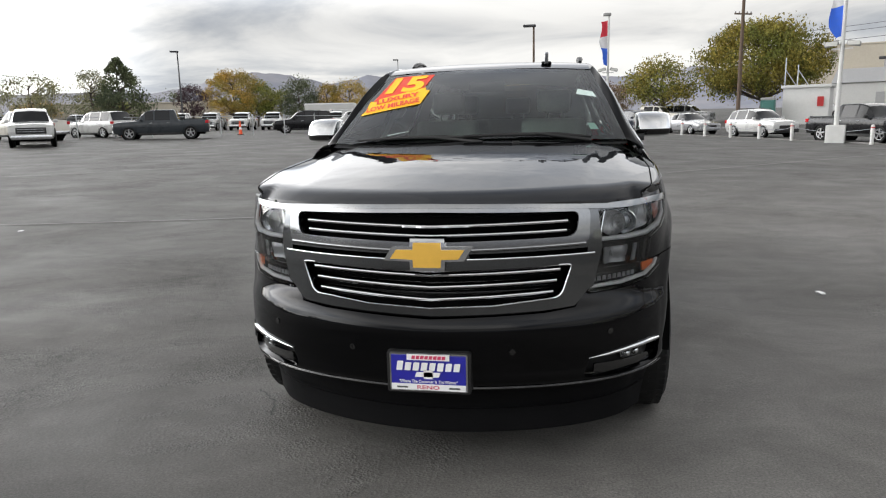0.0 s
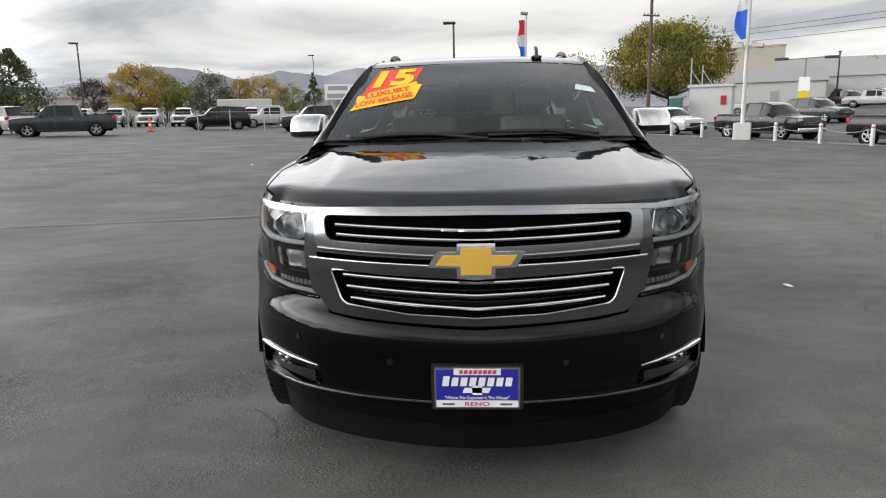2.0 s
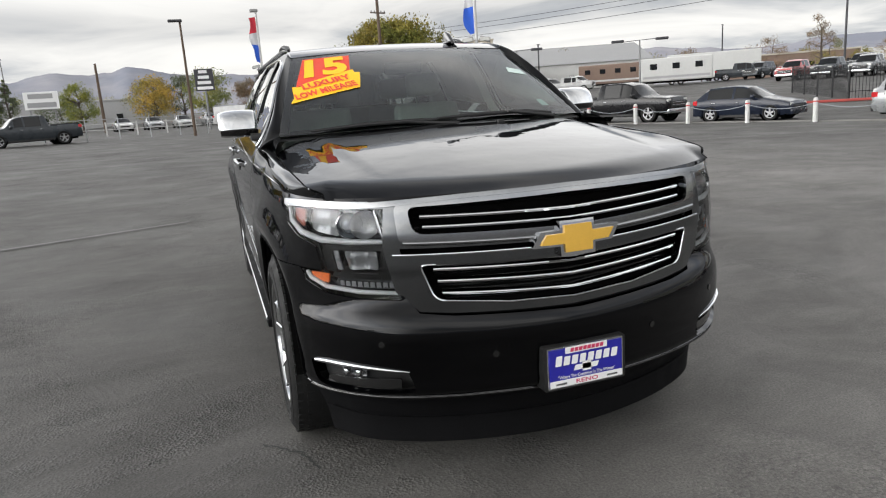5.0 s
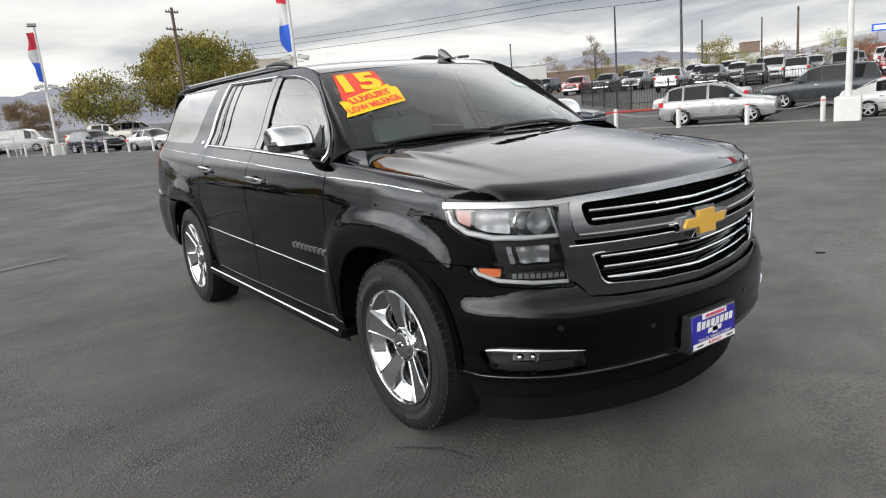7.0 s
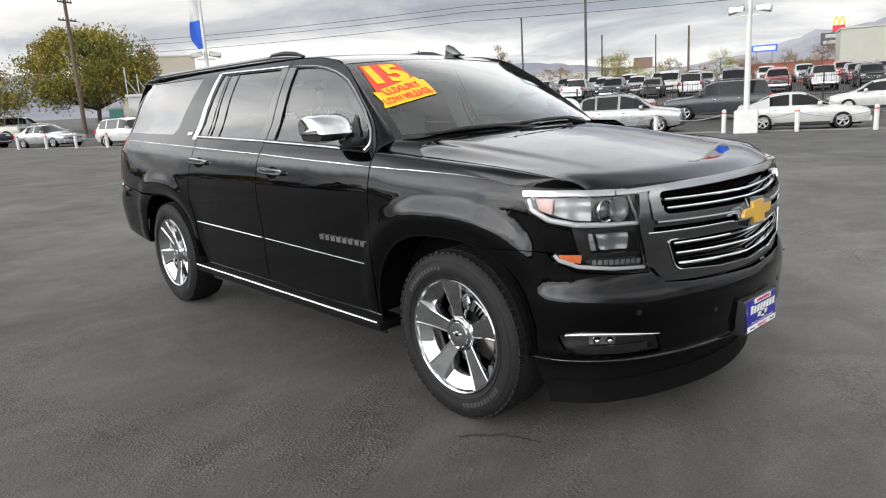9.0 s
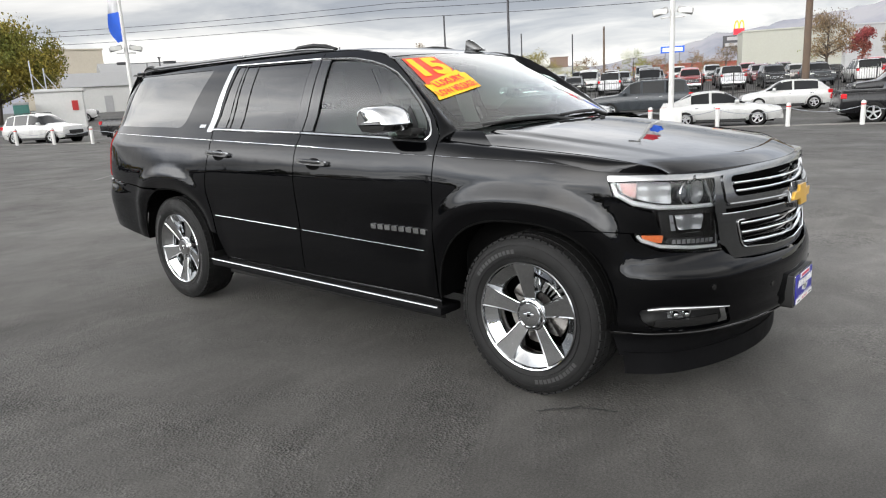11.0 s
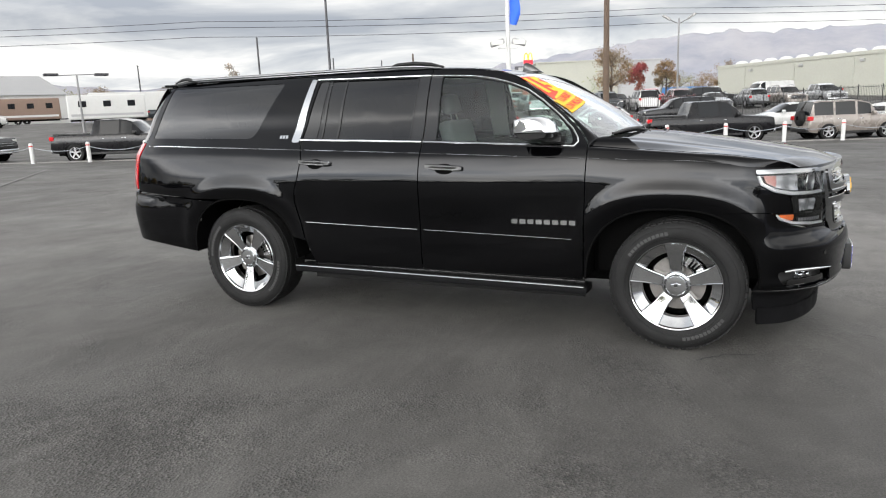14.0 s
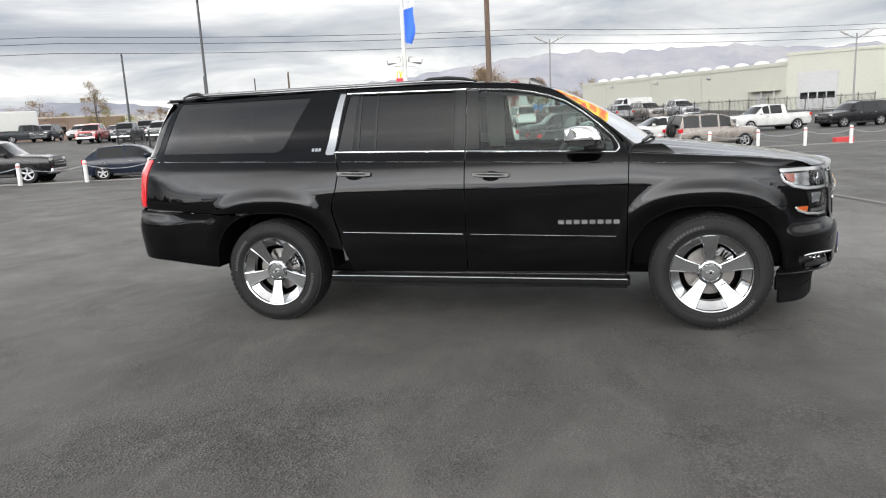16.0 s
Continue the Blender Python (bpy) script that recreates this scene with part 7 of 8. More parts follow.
        part("headlight", bm, M_LAMPGLASS, root)
        bm = bmesh.new()
        tz = K["belt"] - .02 if kind in ("sedan",) else K["belt"] + .02
        box(bm, s * (rt[3] - .09) - .10, s * (rt[3] - .09) + .105, -K["L"] / 2 + .01, -K["L"] / 2 + .22, tz - .22, tz - .03, .02, 1)
        part("tail_light", bm, M_RED, root)
        cowl = [q for q in st if q[1] == "h" and q[0] > 0][-1]
        bm = bmesh.new()
        box(bm, s * (W + .08) - .10, s * (W + .08) + .10, cowl[0] - .42, cowl[0] - .26, belt + .0, belt + .16, .03, 1)
        part("door_mirror", bm, paint if colour != "black" else M_BLACK, root, smooth=50)
        for wy in K["win"]:
            bm = bmesh.new()
            box(bm, s * W * .955 - .012, s * W * .955 + .012, wy[1] - .012, wy[1] + .0, zb + .18, belt - .05)
            part("door_seam", bm, M_VOID, root)
        for wy in K["win"][:2]:
            bm = bmesh.new()
            box(bm, s * W * .985 - .02, s * W * .985 + .022, wy[1] + .06, wy[1] + .24, belt - .16, belt - .125, .006, 1)
            part("door_handle", bm, M_SATIN, root)
        bm = bmesh.new()
        box(bm, s * W * .93 - .03, s * W * .93 + .05, yr + rw + .1, yf - rw - .1, zb - .04, zb + .08, .02, 1)
        part("sill", bm, M_BLACK, root)
    f0 = st[0]
    bm = bmesh.new()
    tall = kind in ("pickup", "suv", "boxy")
    box(bm, -f0[3] * (.72 if tall else .62), f0[3] * (.72 if tall else .62), f0[0] - .1, f0[0] + (.045 if tall else .02), zb + .30 if tall else f0[2] - .22, f0[2] + .06 if tall else f0[2] - .02, .03, 2)
    gr = part("grille", bm, M_BLACK, root)
    if kind in ("pickup", "suv", "boxy"):
        for q in range(2):
            bm = bmesh.new()
            box(bm, -f0[3] * .64, f0[3] * .64, f0[0] + .03, f0[0] + .06, f0[2] - .15 + .11 * q, f0[2] - .12 + .11 * q, .006, 1)
            part("grille_bar", bm, M_SATIN, gr)
    bm = bmesh.new()
    box(bm, -f0[3] * .98, f0[3] * .98, f0[0] - .25, f0[0] + .05, zb + .02, zb + .24, .05, 2)
    part("front_bumper", bm, M_BLACK if kind in ("crossover", "boxy") else (M_SATIN if kind == "pickup" else paint), root, smooth=50)
    bm = bmesh.new()
    box(bm, -f0[3] * .98, f0[3] * .98, -K["L"] / 2 - .03, -K["L"] / 2 + .25, zb + .04, zb + .26, .05, 2)
    part("rear_bumper", bm, M_BLACK if kind in ("crossover", "boxy") else (M_SATIN if kind == "pickup" else paint), root, smooth=50)
    bm = bmesh.new()
    box(bm, -W * .82, W * .82, -K["L"] / 2 + .3, K["L"] / 2 - .3, zb - .06, zb + .3)
    part("underbody", bm, M_VOID, root)
    if kind in ("crossover", "suv", "boxy"):
        for s in (-1, 1):
            bm = bmesh.new()
            zr = max(q[2] for q in st)
            tube(bm, [(s * K["top"] * .9, .1, zr - .03), (s * K["top"] * .9, 0, zr + .04), (s * K["top"] * .9, -1.3, zr + .03), (s * K["top"] * .9, -1.4, zr - .04)], .02, 6)
            part("roof_rail", bm, M_BLACK, root, smooth=60)
    if kind == "boxy":
        bm = bmesh.new()
        lathe(bm, [(.10, .13), (.30, .12), (.36, .06), (.36, -.08)], 24, Matrix.Translation((.05, -2.22, .98)) @ Matrix.Rotation(radians(-90), 4, "Z"))
        part("spare_wheel", bm, M_TYRE, root, smooth=50)
    root.matrix_world = m
    BUILT[key] = root
    return root


D = (.40, -.9163)
U = (-.40, .9163)
TO = (-.9163, -.40)
row = "vehicles parked behind the bollards"
vehicle("crossover", "blue", 6.3, 55.7, D, "dark blue crossover parked behind white bollards", row)
vehicle("sedan", "silver", 9.2, 49.0, D, "silver sedan parked behind white bollards", row)
vehicle("crossover", "white", 12.2, 42.2, D, "white compact crossover parked behind white bollards", row)
vehicle("pickup", "black", 15.3, 35.1, D, "black crew-cab pickup parked beside a lamp post", row)
vehicle("pickup", "black", 18.7, 27.3, D, "glossy black crew-cab pickup with chrome bumper behind bollards", row)
vehicle("hatch", "blue", 21.2, 21.6, D, "dark blue hatchback parked behind white bollards", row)
vehicle("crossover", "silver", 24.1, 14.9, D, "silver crossover parked behind white bollards", row)
vehicle("sedan", "white", 26.8, 8.7, D, "white sedan parked beside a lamp post", row)
vehicle("pickup", "black", 29.8, 2.0, D, "black pickup with chrome wheels behind bollards", row)
vehicle("boxy", "tan", 32.4, -4.1, D, "tan boxy off-road car with a spare wheel", row)
row = "vehicles in the second row"
vehicle("suv", "darkgrey", 31.5, 14.4, U, "dark grey off-road car facing the lot", row)
vehicle("sedan", "white", 30.3, 20.0, U, "white sedan parked in front of the iron fence", row)
vehicle("hatch", "white", 36.1, 8.6, U, "white hatchback parked in the second row", row)
vehicle("sedan", "white", 38.5, -1.7, U, "white sedan parked in the second row", row)
vehicle("pickup", "white", 49.8, -10.1, U, "white crew-cab pickup parked near a warehouse", row)
vehicle("suv", "black", 52.6, -16.6, U, "black luxury off-road car parked near a warehouse", row)
vehicle("suv", "black", 45.5, 4.8, U, "black off-road car parked by the iron fence", row)
vehicle("crossover", "maroon", 60.0, -21.0, U, "maroon crossover parked near a warehouse", row)
vehicle("suv", "darkgrey", 26.0, 52.6, D, "dark grey off-road car beside a lamp with notice boards", row)
row = "vehicles on the storage lot"
vehicle("pickup", "white", -26.8, 28.6, (.62, -.78), "white mid-size pickup parked at the lot edge", row)
vehicle("pickup", "cream", -33.5, 36.0, (-.95, .3), "cream pickup parked behind a white pickup", row)
vehicle("suv", "white", -33.0, 42.5, (-.95, .3), "white off-road car parked on the storage lot", row)
vehicle("pickup", "darkgrey", -25.6, 38.6, (-.9, -.43), "dark grey pickup parked behind a tube fence", row)
vehicle("suv", "black", -21.7, 53.6, (-.9, -.43), "black off-road car parked behind a tube fence", row)
vehicle("pickup", "darkgrey", -11.9, 47.9, (-.92, -.4), "dark grey pickup parked behind a tube fence", row)
vehicle("pickup", "white", -19.3, 61.2, (-.92, -.4), "white work truck with a dark rack body", row)
vehicle("van", "white", -24.5, 72.0, (-.9, -.43), "white enclosed van parked on the storage lot", row)
random.seed(4)
for k in range(7):
    vehicle("pickup", "white" if k != 2 else "silver", -44 + 3.3 * k, 66 + .6 * k, (.25, -.97), ("white" if k != 2 else "silver") + " pickup in a tight storage row", row)
for k in range(6):
    vehicle("suv", ("white", "black", "white", "darkgrey", "white", "silver")[k], -62 + 4.2 * k, 58 + 1.2 * k, (.3, -.95), ("white", "black", "white", "dark grey", "white", "silver")[k] + " off-road car in a tight storage row", row)
for k in range(4):
    vehicle("sedan", ("white", "silver", "white", "silver")[k], -10 + 3.2 * k, 84 + .5 * k, (.2, -.98), "pale sedan in a far storage row", row)
# raised lot behind the iron fence
row = "vehicles on the raised lot"
cols = ["silver", "darkgrey", "black", "silver", "grey", "red", "silver", "black", "darkgrey", "white", "maroon", "grey", "grey", "tan"]
KIND_WORD = {"pickup": "pickup truck", "suv": "off-road car", "crossover": "crossover", "van": "cargo van", "sedan": "sedan", "hatch": "hatchback"}
COLOUR_WORD = {"darkgrey": "dark grey"}


def plain_label(c, kd, rest):
    return COLOUR_WORD.get(c, c) + " " + KIND_WORD[kd] + " parked " + rest


kinds = ["pickup", "suv", "pickup", "suv", "crossover", "pickup", "van", "suv", "pickup", "suv", "crossover", "pickup", "suv", "sedan"]
for k in range(15):
    c, kd = cols[k % 14], kinds[(k * 5) % 14]
    off = 38.0
    x, y = 23.0 + .9163 * off + .4 * (3.3 * k - 18), 5.3 + .40 * off - .9163 * (3.3 * k - 18)
    if kd == "crossover" and c in ("darkgrey", "red"):
        kd = "suv"
    hd = TO if k % 3 else (.9163, .40)
    vehicle(kd, c, x, y, hd, plain_label(c, kd, "in front of a raised lot"), row)
for k in range(17):
    c, kd = cols[(k * 3 + 5) % 14], kinds[(k * 3 + 2) % 14]
    off = 47.0
    x, y = 23.0 + .9163 * off + .4 * (3.2 * k - 30), 5.3 + .40 * off - .9163 * (3.2 * k - 30)
    vehicle(kd, c, x, y, TO, plain_label(c, kd, "amid a raised lot"), row)
for k in range(14):
    c, kd = cols[(k * 5 + 1) % 14], kinds[(k * 3 + 7) % 14]
    off = 57.0
    x, y = 23.0 + .9163 * off + .4 * (3.6 * k - 38), 5.3 + .40 * off - .9163 * (3.6 * k - 38)
    vehicle(kd, c, x, y, TO, plain_label(c, kd, "at the back of a raised lot"), row)
vehicle("pickup", "white", 43.6, 77.8, (.8, -.6), "white pickup parked before pale sheds", row)
vehicle("pickup", "white", 49.0, 85.8, (.3, -.95), "white pickup parked before pale sheds", row)
vehicle("suv", "black", 45.5, 86.5, (.3, -.95), "black off-road car parked before pale sheds", row)
vehicle("pickup", "darkgrey", 58.1, 63.5, (.75, -.66), "dark grey pickup parked beside a travel trailer", row)
vehicle("pickup", "white", 24.5, 70.5, (.85, -.5), "white utility truck beside a small shed", row)
vehicle("pickup", "cream", 8.6, 66.5, (.85, -.5), "cream pickup parked beneath a tree", row)
vehicle("van", "white", 2.6, 74.5, (.9, -.4), "white van parked beneath a tree", row)
vehicle("suv", "silver", 12.8, 72.5, (.85, -.5), "silver off-road car parked beneath a tree", row)
vehicle("van", "white", 82.3, -.9, (-.55, .83), "white cargo van parked by a warehouse", row)
vehicle("sedan", "darkgrey", 92.0, -6.8, (-.55, .83), "dark grey sedan parked by a warehouse", row)
vehicle("suv", "black", 72.0, 4.5, (.5, -.86), "black off-road car parked by a warehouse", row)

# ---------- buildings ----------
M_CREAM = material("cream_painted_block", (.34, .34, .295), .8, noise_scale=.5, amount=.06, bump=.1, bump_scale=8)
M_WHITEWALL = material("white_painted_wall", (.50, .50, .485), .8, noise_scale=.6, amount=.06)
M_GREYROOF = material("grey_metal_roof", (.27, .27, .27), .6, .1, noise_scale=.7, amount=.12)
M_GREYWALL = material("grey_panel_wall", (.33, .33, .33), .8, noise_scale=.5, amount=.08)
M_BRICK = material("brown_wall", (.20, .14, .11), .85, noise_scale=2, amount=.15)
M_BLUEBIN = material("blue_container", (.05, .16, .36), .6, noise_scale=2, amount=.15)
M_TEAL = material("green_plastic", (.04, .14, .12), .6, noise_scale=3, amount=.12)
M_BEIGE = material("beige_wall", (.42, .38, .31), .85, noise_scale=.5, amount=.08)


def plan_box(name, p, q, depth, z0, h, mat, parent, over=0.0):
    """A wall block whose front runs from p to q in the plan."""
    d = Vector((q[0] - p[0], q[1] - p[1], 0))
    L = d.length
    m = Matrix.Translation((p[0], p[1], z0)) @ Matrix.Rotation(math.atan2(d.y, d.x), 4, "Z")
    bm = bmesh.new()
    box(bm, -over, L + over, min(0, depth) - over, max(0, depth) + over, 0, h, 0, 1, m)
    return part(name, bm, mat, parent), m, L


wh = empty("warehouse")
tagged(wh, "long cream-painted warehouse with roof vents and a dock door", "building")
w1, m1, L1 = plan_box("wall", (111.5, 6.0), (82.7, -18.3), 26, .0, 6.05, M_CREAM, wh)
plan_box("cornice", (111.5, 6.0), (82.7, -18.3), 26, 5.75, .42, M_CREAM, wh, .12)
w2, m2, L2 = plan_box("wall", (82.7, -18.3), (70.5, -52.0), 26, .0, 7.0, M_CREAM, wh)
plan_box("cornice", (82.7, -18.3), (70.5, -52.0), 26, 6.8, .35, M_CREAM, wh, .12)
for k in range(12):
    bm = bmesh.new()
    lathe(bm, [(.9, 0), (.9, .25), (.7, .5), (.3, .62), (.0001, .65)], 14, m1 @ Matrix.Translation((2.2 + k * 3.0, 2.5, 6.1)) @ Matrix.Rotation(radians(-90), 4, "Y"))
    part("roof_vent", bm, M_WHITEWALL, wh, smooth=50)
bm = bmesh.new()
box(bm, 1.2, 5.2, -.10, .05, .6, 4.9, .03, 1, m2)
dk = part("dock_door", bm, M_GREYWALL, wh)
for k in range(4):
    bm = bmesh.new()
    box(bm, 1.5 + k * .9, 2.25 + k * .9, -.14, -.08, 1.9, 2.6, .01, 1, m2)
    part("door_window", bm, M_CARGLASS, dk)
bm = bmesh.new()
box(bm, L1 - 4.6, L1 - .6, -1.1, .0, 3.0, 3.15, .02, 1, m1)
part("canopy", bm, M_CREAM, wh)
for k in (L1 - 4.4, L1 - 2.6, L1 - .8):
    bm = bmesh.new()
    box(bm, k - .06, k + .06, -1.05, -.93, .6, 3.0, .01, 1, m1)
    part("canopy_post", bm, M_CREAM, wh)
bm = bmesh.new()
box(bm, L1 - 3.9, L1 - 2.9, -.06, .05, .6, 2.8, .02, 1, m1)
part("door", bm, M_GREYWALL, wh)
for k in (6.0, 15.5, 25.0):
    bm = bmesh.new()
    box(bm, k, k + .12, -.10, .0, .6, 5.6, .02, 1, m1)
    part("downpipe", bm, M_CREAM, wh)
    bm = bmesh.new()
    box(bm, k + 1.0, k + 1.6, -.30, .0, 5.0, 5.35, .05, 1, m1)
    part("wall_lamp", bm, M_LAMPGREY, wh)
bm = bmesh.new()
box(bm, 9.0, 22.0, -.15, .03, 3.0, 3.2, .02, 1, m2)
part("wall_band", bm, M_CREAM, wh)
bm = bmesh.new()
box(bm, 11.5, 16.0, -.10, .05, .6, 4.6, .02, 1, m2)
part("dock_door", bm, M_GREYWALL, wh)


def block_building(name, label, p, q, depth, h, mat, windows=0, roof=None, gable=0.0, z=None, doors=0):
    r = empty(name)
    tagged(r, label, "building")
    c = ((p[0] + q[0]) / 2, (p[1] + q[1]) / 2)
    z0 = (ground_z(*c) if z is None else z) - .4
    w, m, L = plan_box("wall", p, q, depth, z0, h + .4, mat, r)
    if gable:
        bm = bmesh.new()
        a = [(-.25, -.3, h + .4), (L + .25, -.3, h + .4), (L + .25, depth + .3, h + .4), (-.25, depth + .3, h + .4), (-.25, depth / 2, h + .4 + gable), (L + .25, depth / 2, h + .4 + gable)]
        v = [bm.verts.new(m @ Vector(t)) for t in a]
        for f in ((0, 1, 5, 4), (2, 3, 4, 5), (0, 4, 3), (1, 2, 5), (0, 3, 2, 1)):
            bm.faces.new([v[i] for i in f])
        part("roof", bm, roof or M_GREYROOF, r)
    else:
        bm = bmesh.new()
        box(bm, -.15, L + .15, -.15, depth + .15, h + .35, h + .6, .03, 1, m)
        part("roof", bm, roof or mat, r)
    for k in range(windows):
        bm = bmesh.new()
        x0 = L * (k + .5) / windows
        box(bm, x0 - .5, x0 + .5, -.06, .1, 1.5, 2.6, .02, 1, m)
        part("window", bm, M_CARGLASS, r)
    for k in range(doors):
        bm = bmesh.new()
        x0 = L * (k + .7) / (doors + .5)
        box(bm, x0 - .5, x0 + .5, -.05, .1, .4, 2.5, .02, 1, m)
        part("door", bm, M_GREYWALL, r)
    return r


block_building("workshop", "white workshop with a grey pitched roof", (33.5, 93), (43.5, 88.5), 12, 3.3, M_WHITEWALL, 0, gable=2.0, doors=1)
block_building("workshop", "large white hall with a wide grey pitched roof", (43, 101.5), (66.5, 92.5), 26, 4.0, M_WHITEWALL, 5, gable=3.4)
block_building("office_block", "plain beige block behind a large tree", (38.5, 121), (50, 117), 14, 9.6, M_BEIGE)
block_building("office_block", "plain grey windowless block", (116, 21.5), (119.5, 15.5), 10, 7.0, M_GREYWALL)
block_building("office_block", "plain cream block with a tall window", (112, 35), (117.5, 21.5), 10, 7.2, M_CREAM, 2)
block_building("diner", "low dark restaurant with a strip of windows", (80.5, 92), (95, 80), 10, 3.6, M_BRICK, 7, M_BEIGE)
block_building("long_store", "low beige store across the road", (-95, 104), (-58, 116), 14, 4.2, M_BEIGE, 0)
block_building("long_store", "low pale store beyond the storage lot", (-40, 128), (-6, 126), 14, 4.4, M_GREYWALL, 6)
block_building("long_store", "low red and brown shop beyond the raised lot", (150, 70), (166, 44), 12, 4.0, material("red_shop_wall", (.32, .08, .06), .8, noise_scale=1, amount=.1), 5)
block_building("long_store", "pale low store far beyond the raised lot", (120, 112), (140, 78), 12, 4.5, M_WHITEWALL, 4)
block_building("tower_block", "brown tower block far beyond the lot", (172, 106), (175, 103), 4, 8.6, M_BRICK, 0)
shed = block_building("shed", "white storage shed with a red notice", (18.7, 61.2), (21.9, 59.7), 2.5, 3.1, M_WHITEWALL, 0)
bm = bmesh.new()
box(bm, 21.0, 21.5, 59.75, 59.80, 1.8, 2.6, .01, 1)
part("notice", bm, M_REDBAND, shed)
for k in range(2):
    r = empty("radio_mast")
    tagged(r, "thin steel mast beside a shed", "mast")
    bm = bmesh.new()
    tube(bm, [(0, 0, 0), (0, 0, 5.6 - .6 * k)], .05, 6)
    part("pole", bm, M_GALV, r)
    bm = bmesh.new()
    tube(bm, [(0, 0, 4.6), (1.3, .4, 2.9)], .04, 5)
    part("stay", bm, M_GALV, r)
    r.matrix_world = pose(18.9 + 1.0 * k, 61.6, ground_z(19, 61.6))
r = empty("portable_toilet")
tagged(r, "dark green portable toilet cabin", "portable toilet")
bm = bmesh.new()
box(bm, -.55, .55, -.55, .55, 0, 2.1, .04, 1)
part("cabin", bm, M_TEAL, r)
bm = bmesh.new()
box(bm, -.58, .58, -.58, .58, 2.05, 2.3, .1, 2)
part("roof", bm, M_GREYROOF, r)
bm = bmesh.new()
box(bm, -.4, .4, -.58, -.54, .1, 1.9, .02, 1)
part("door", bm, M_TEAL, r)
r.matrix_world = pose(17.4, 60.6, ground_z(17.4, 60.6), 0, 0, -20)
for x, y, s in ((96, 8.5, 1.0), (92.5, 9.8, 1.0)):
    r = empty("waste_container")
    tagged(r, "blue steel waste container by a warehouse", "container")
    bm = bmesh.new()
    box(bm, -1.8, 1.8, -1, 1, .1, 1.9, .05, 1)
    part("tub", bm, M_BLUEBIN, r)
    for k in range(5):
        bm = bmesh.new()
        box(bm, -1.7 + k * .82, -1.6 + k * .82, -1.06, -1, .2, 1.85, .01, 1)
        part("rib", bm, M_BLUEBIN, r)
    r.matrix_world = pose(x, y, ground_z(x, y), 0, 0, -50)


def trailer(name, label, x, y, L, h, heading, mat, stripe, rows_of_windows):
    r = empty(name)
    tagged(r, label, "trailer")
    bm = bmesh.new()
    box(bm, -1.2, 1.2, -L / 2, L / 2, .55, h, .18, 3)
    part("body", bm, mat, r, smooth=50)
    for s in (-1, 1):
        bm = bmesh.new()
        box(bm, s * 1.205 - .01, s * 1.205 + .01, -L / 2 + .3, L / 2 - .3, .9, 1.15)
        part("stripe", bm, stripe, r)
        for k in range(rows_of_windows):
            y0 = -L / 2 + L * (k + .6) / (rows_of_windows + .2)
            bm = bmesh.new()
            box(bm, s * 1.205 - .03, s * 1.205 + .025, y0 - .4, y0 + .4, h - 1.3, h - .65, .02, 1)
            part("window", bm, M_CARGLASS, r)
        for q in (-.5, .5):
            bm = bmesh.new()
            lathe(bm, [(.36, .12), (.36, -.1), (.2, -.1)], 18, Matrix.Translation((s * 1.05, q, .36)))
            part("wheel", bm, M_TYRE, r)
    bm = bmesh.new()
    box(bm, -.08, .08, L / 2, L / 2 + 1.0, .45, .6)
    part("tow_bar", bm, M_DARKSTEEL, r)
    bm = bmesh.new()
    box(bm, -1.1, 1.1, -L / 2 + .2, L / 2 - .2, .35, .6)
    part("chassis", bm, M_VOID, r)
    r.matrix_world = pose(x, y, ground_z(x, y), 0, 0, math.degrees(math.atan2(-heading[0], heading[1])))


trailer("travel_trailer", "white travel trailer with dark swooshes and windows", 52.0, 67.4, 8.0, 3.2, (.8, -.6), M_WHITEWALL, M_GREYWALL, 3)
trailer("motorhome", "brown and white motorhome with large windows", 56.0, 88.0, 9.0, 3.3, (.85, -.5), M_BRICK, M_WHITEWALL, 4)
trailer("box_trailer", "plain white box trailer", 66.0, 78.0, 12.0, 3.9, (.8, -.6), M_WHITEWALL, M_WHITEWALL, 0)
trailer("box_trailer", "plain white box trailer", -27.6, 78.0, 6.0, 2.9, (.95, .2), M_WHITEWALL, M_WHITEWALL, 0)
# signs
def sign(label, x, y, z0, w, h, posts_, mat, face, turn, bars):
    r = empty("sign")
    tagged(r, label, "sign")
    for s in posts_:
        bm = bmesh.new()
        tube(bm, [(s, 0, 0), (s, 0, z0 + .1)], .10, 8)
        part("post", bm, M_STEEL, r)
    bm = bmesh.new()
    box(bm, -w / 2, w / 2, -.15, .15, z0, z0 + h, .03, 1)
    part("board", bm, mat, r)
    for k in range(bars):
        bm = bmesh.new()
        zz = z0 + h * (k + .5) / bars
        box(bm, -w * (.42 - .05 * k), w * (.42 - .08 * k), -.17, -.15, zz - h * .28 / bars, zz + h * .28 / bars)
        part("bar", bm, face, r)
    r.matrix_world = pose(x, y, ground_z(x, y), 0, 0, turn)
    return r


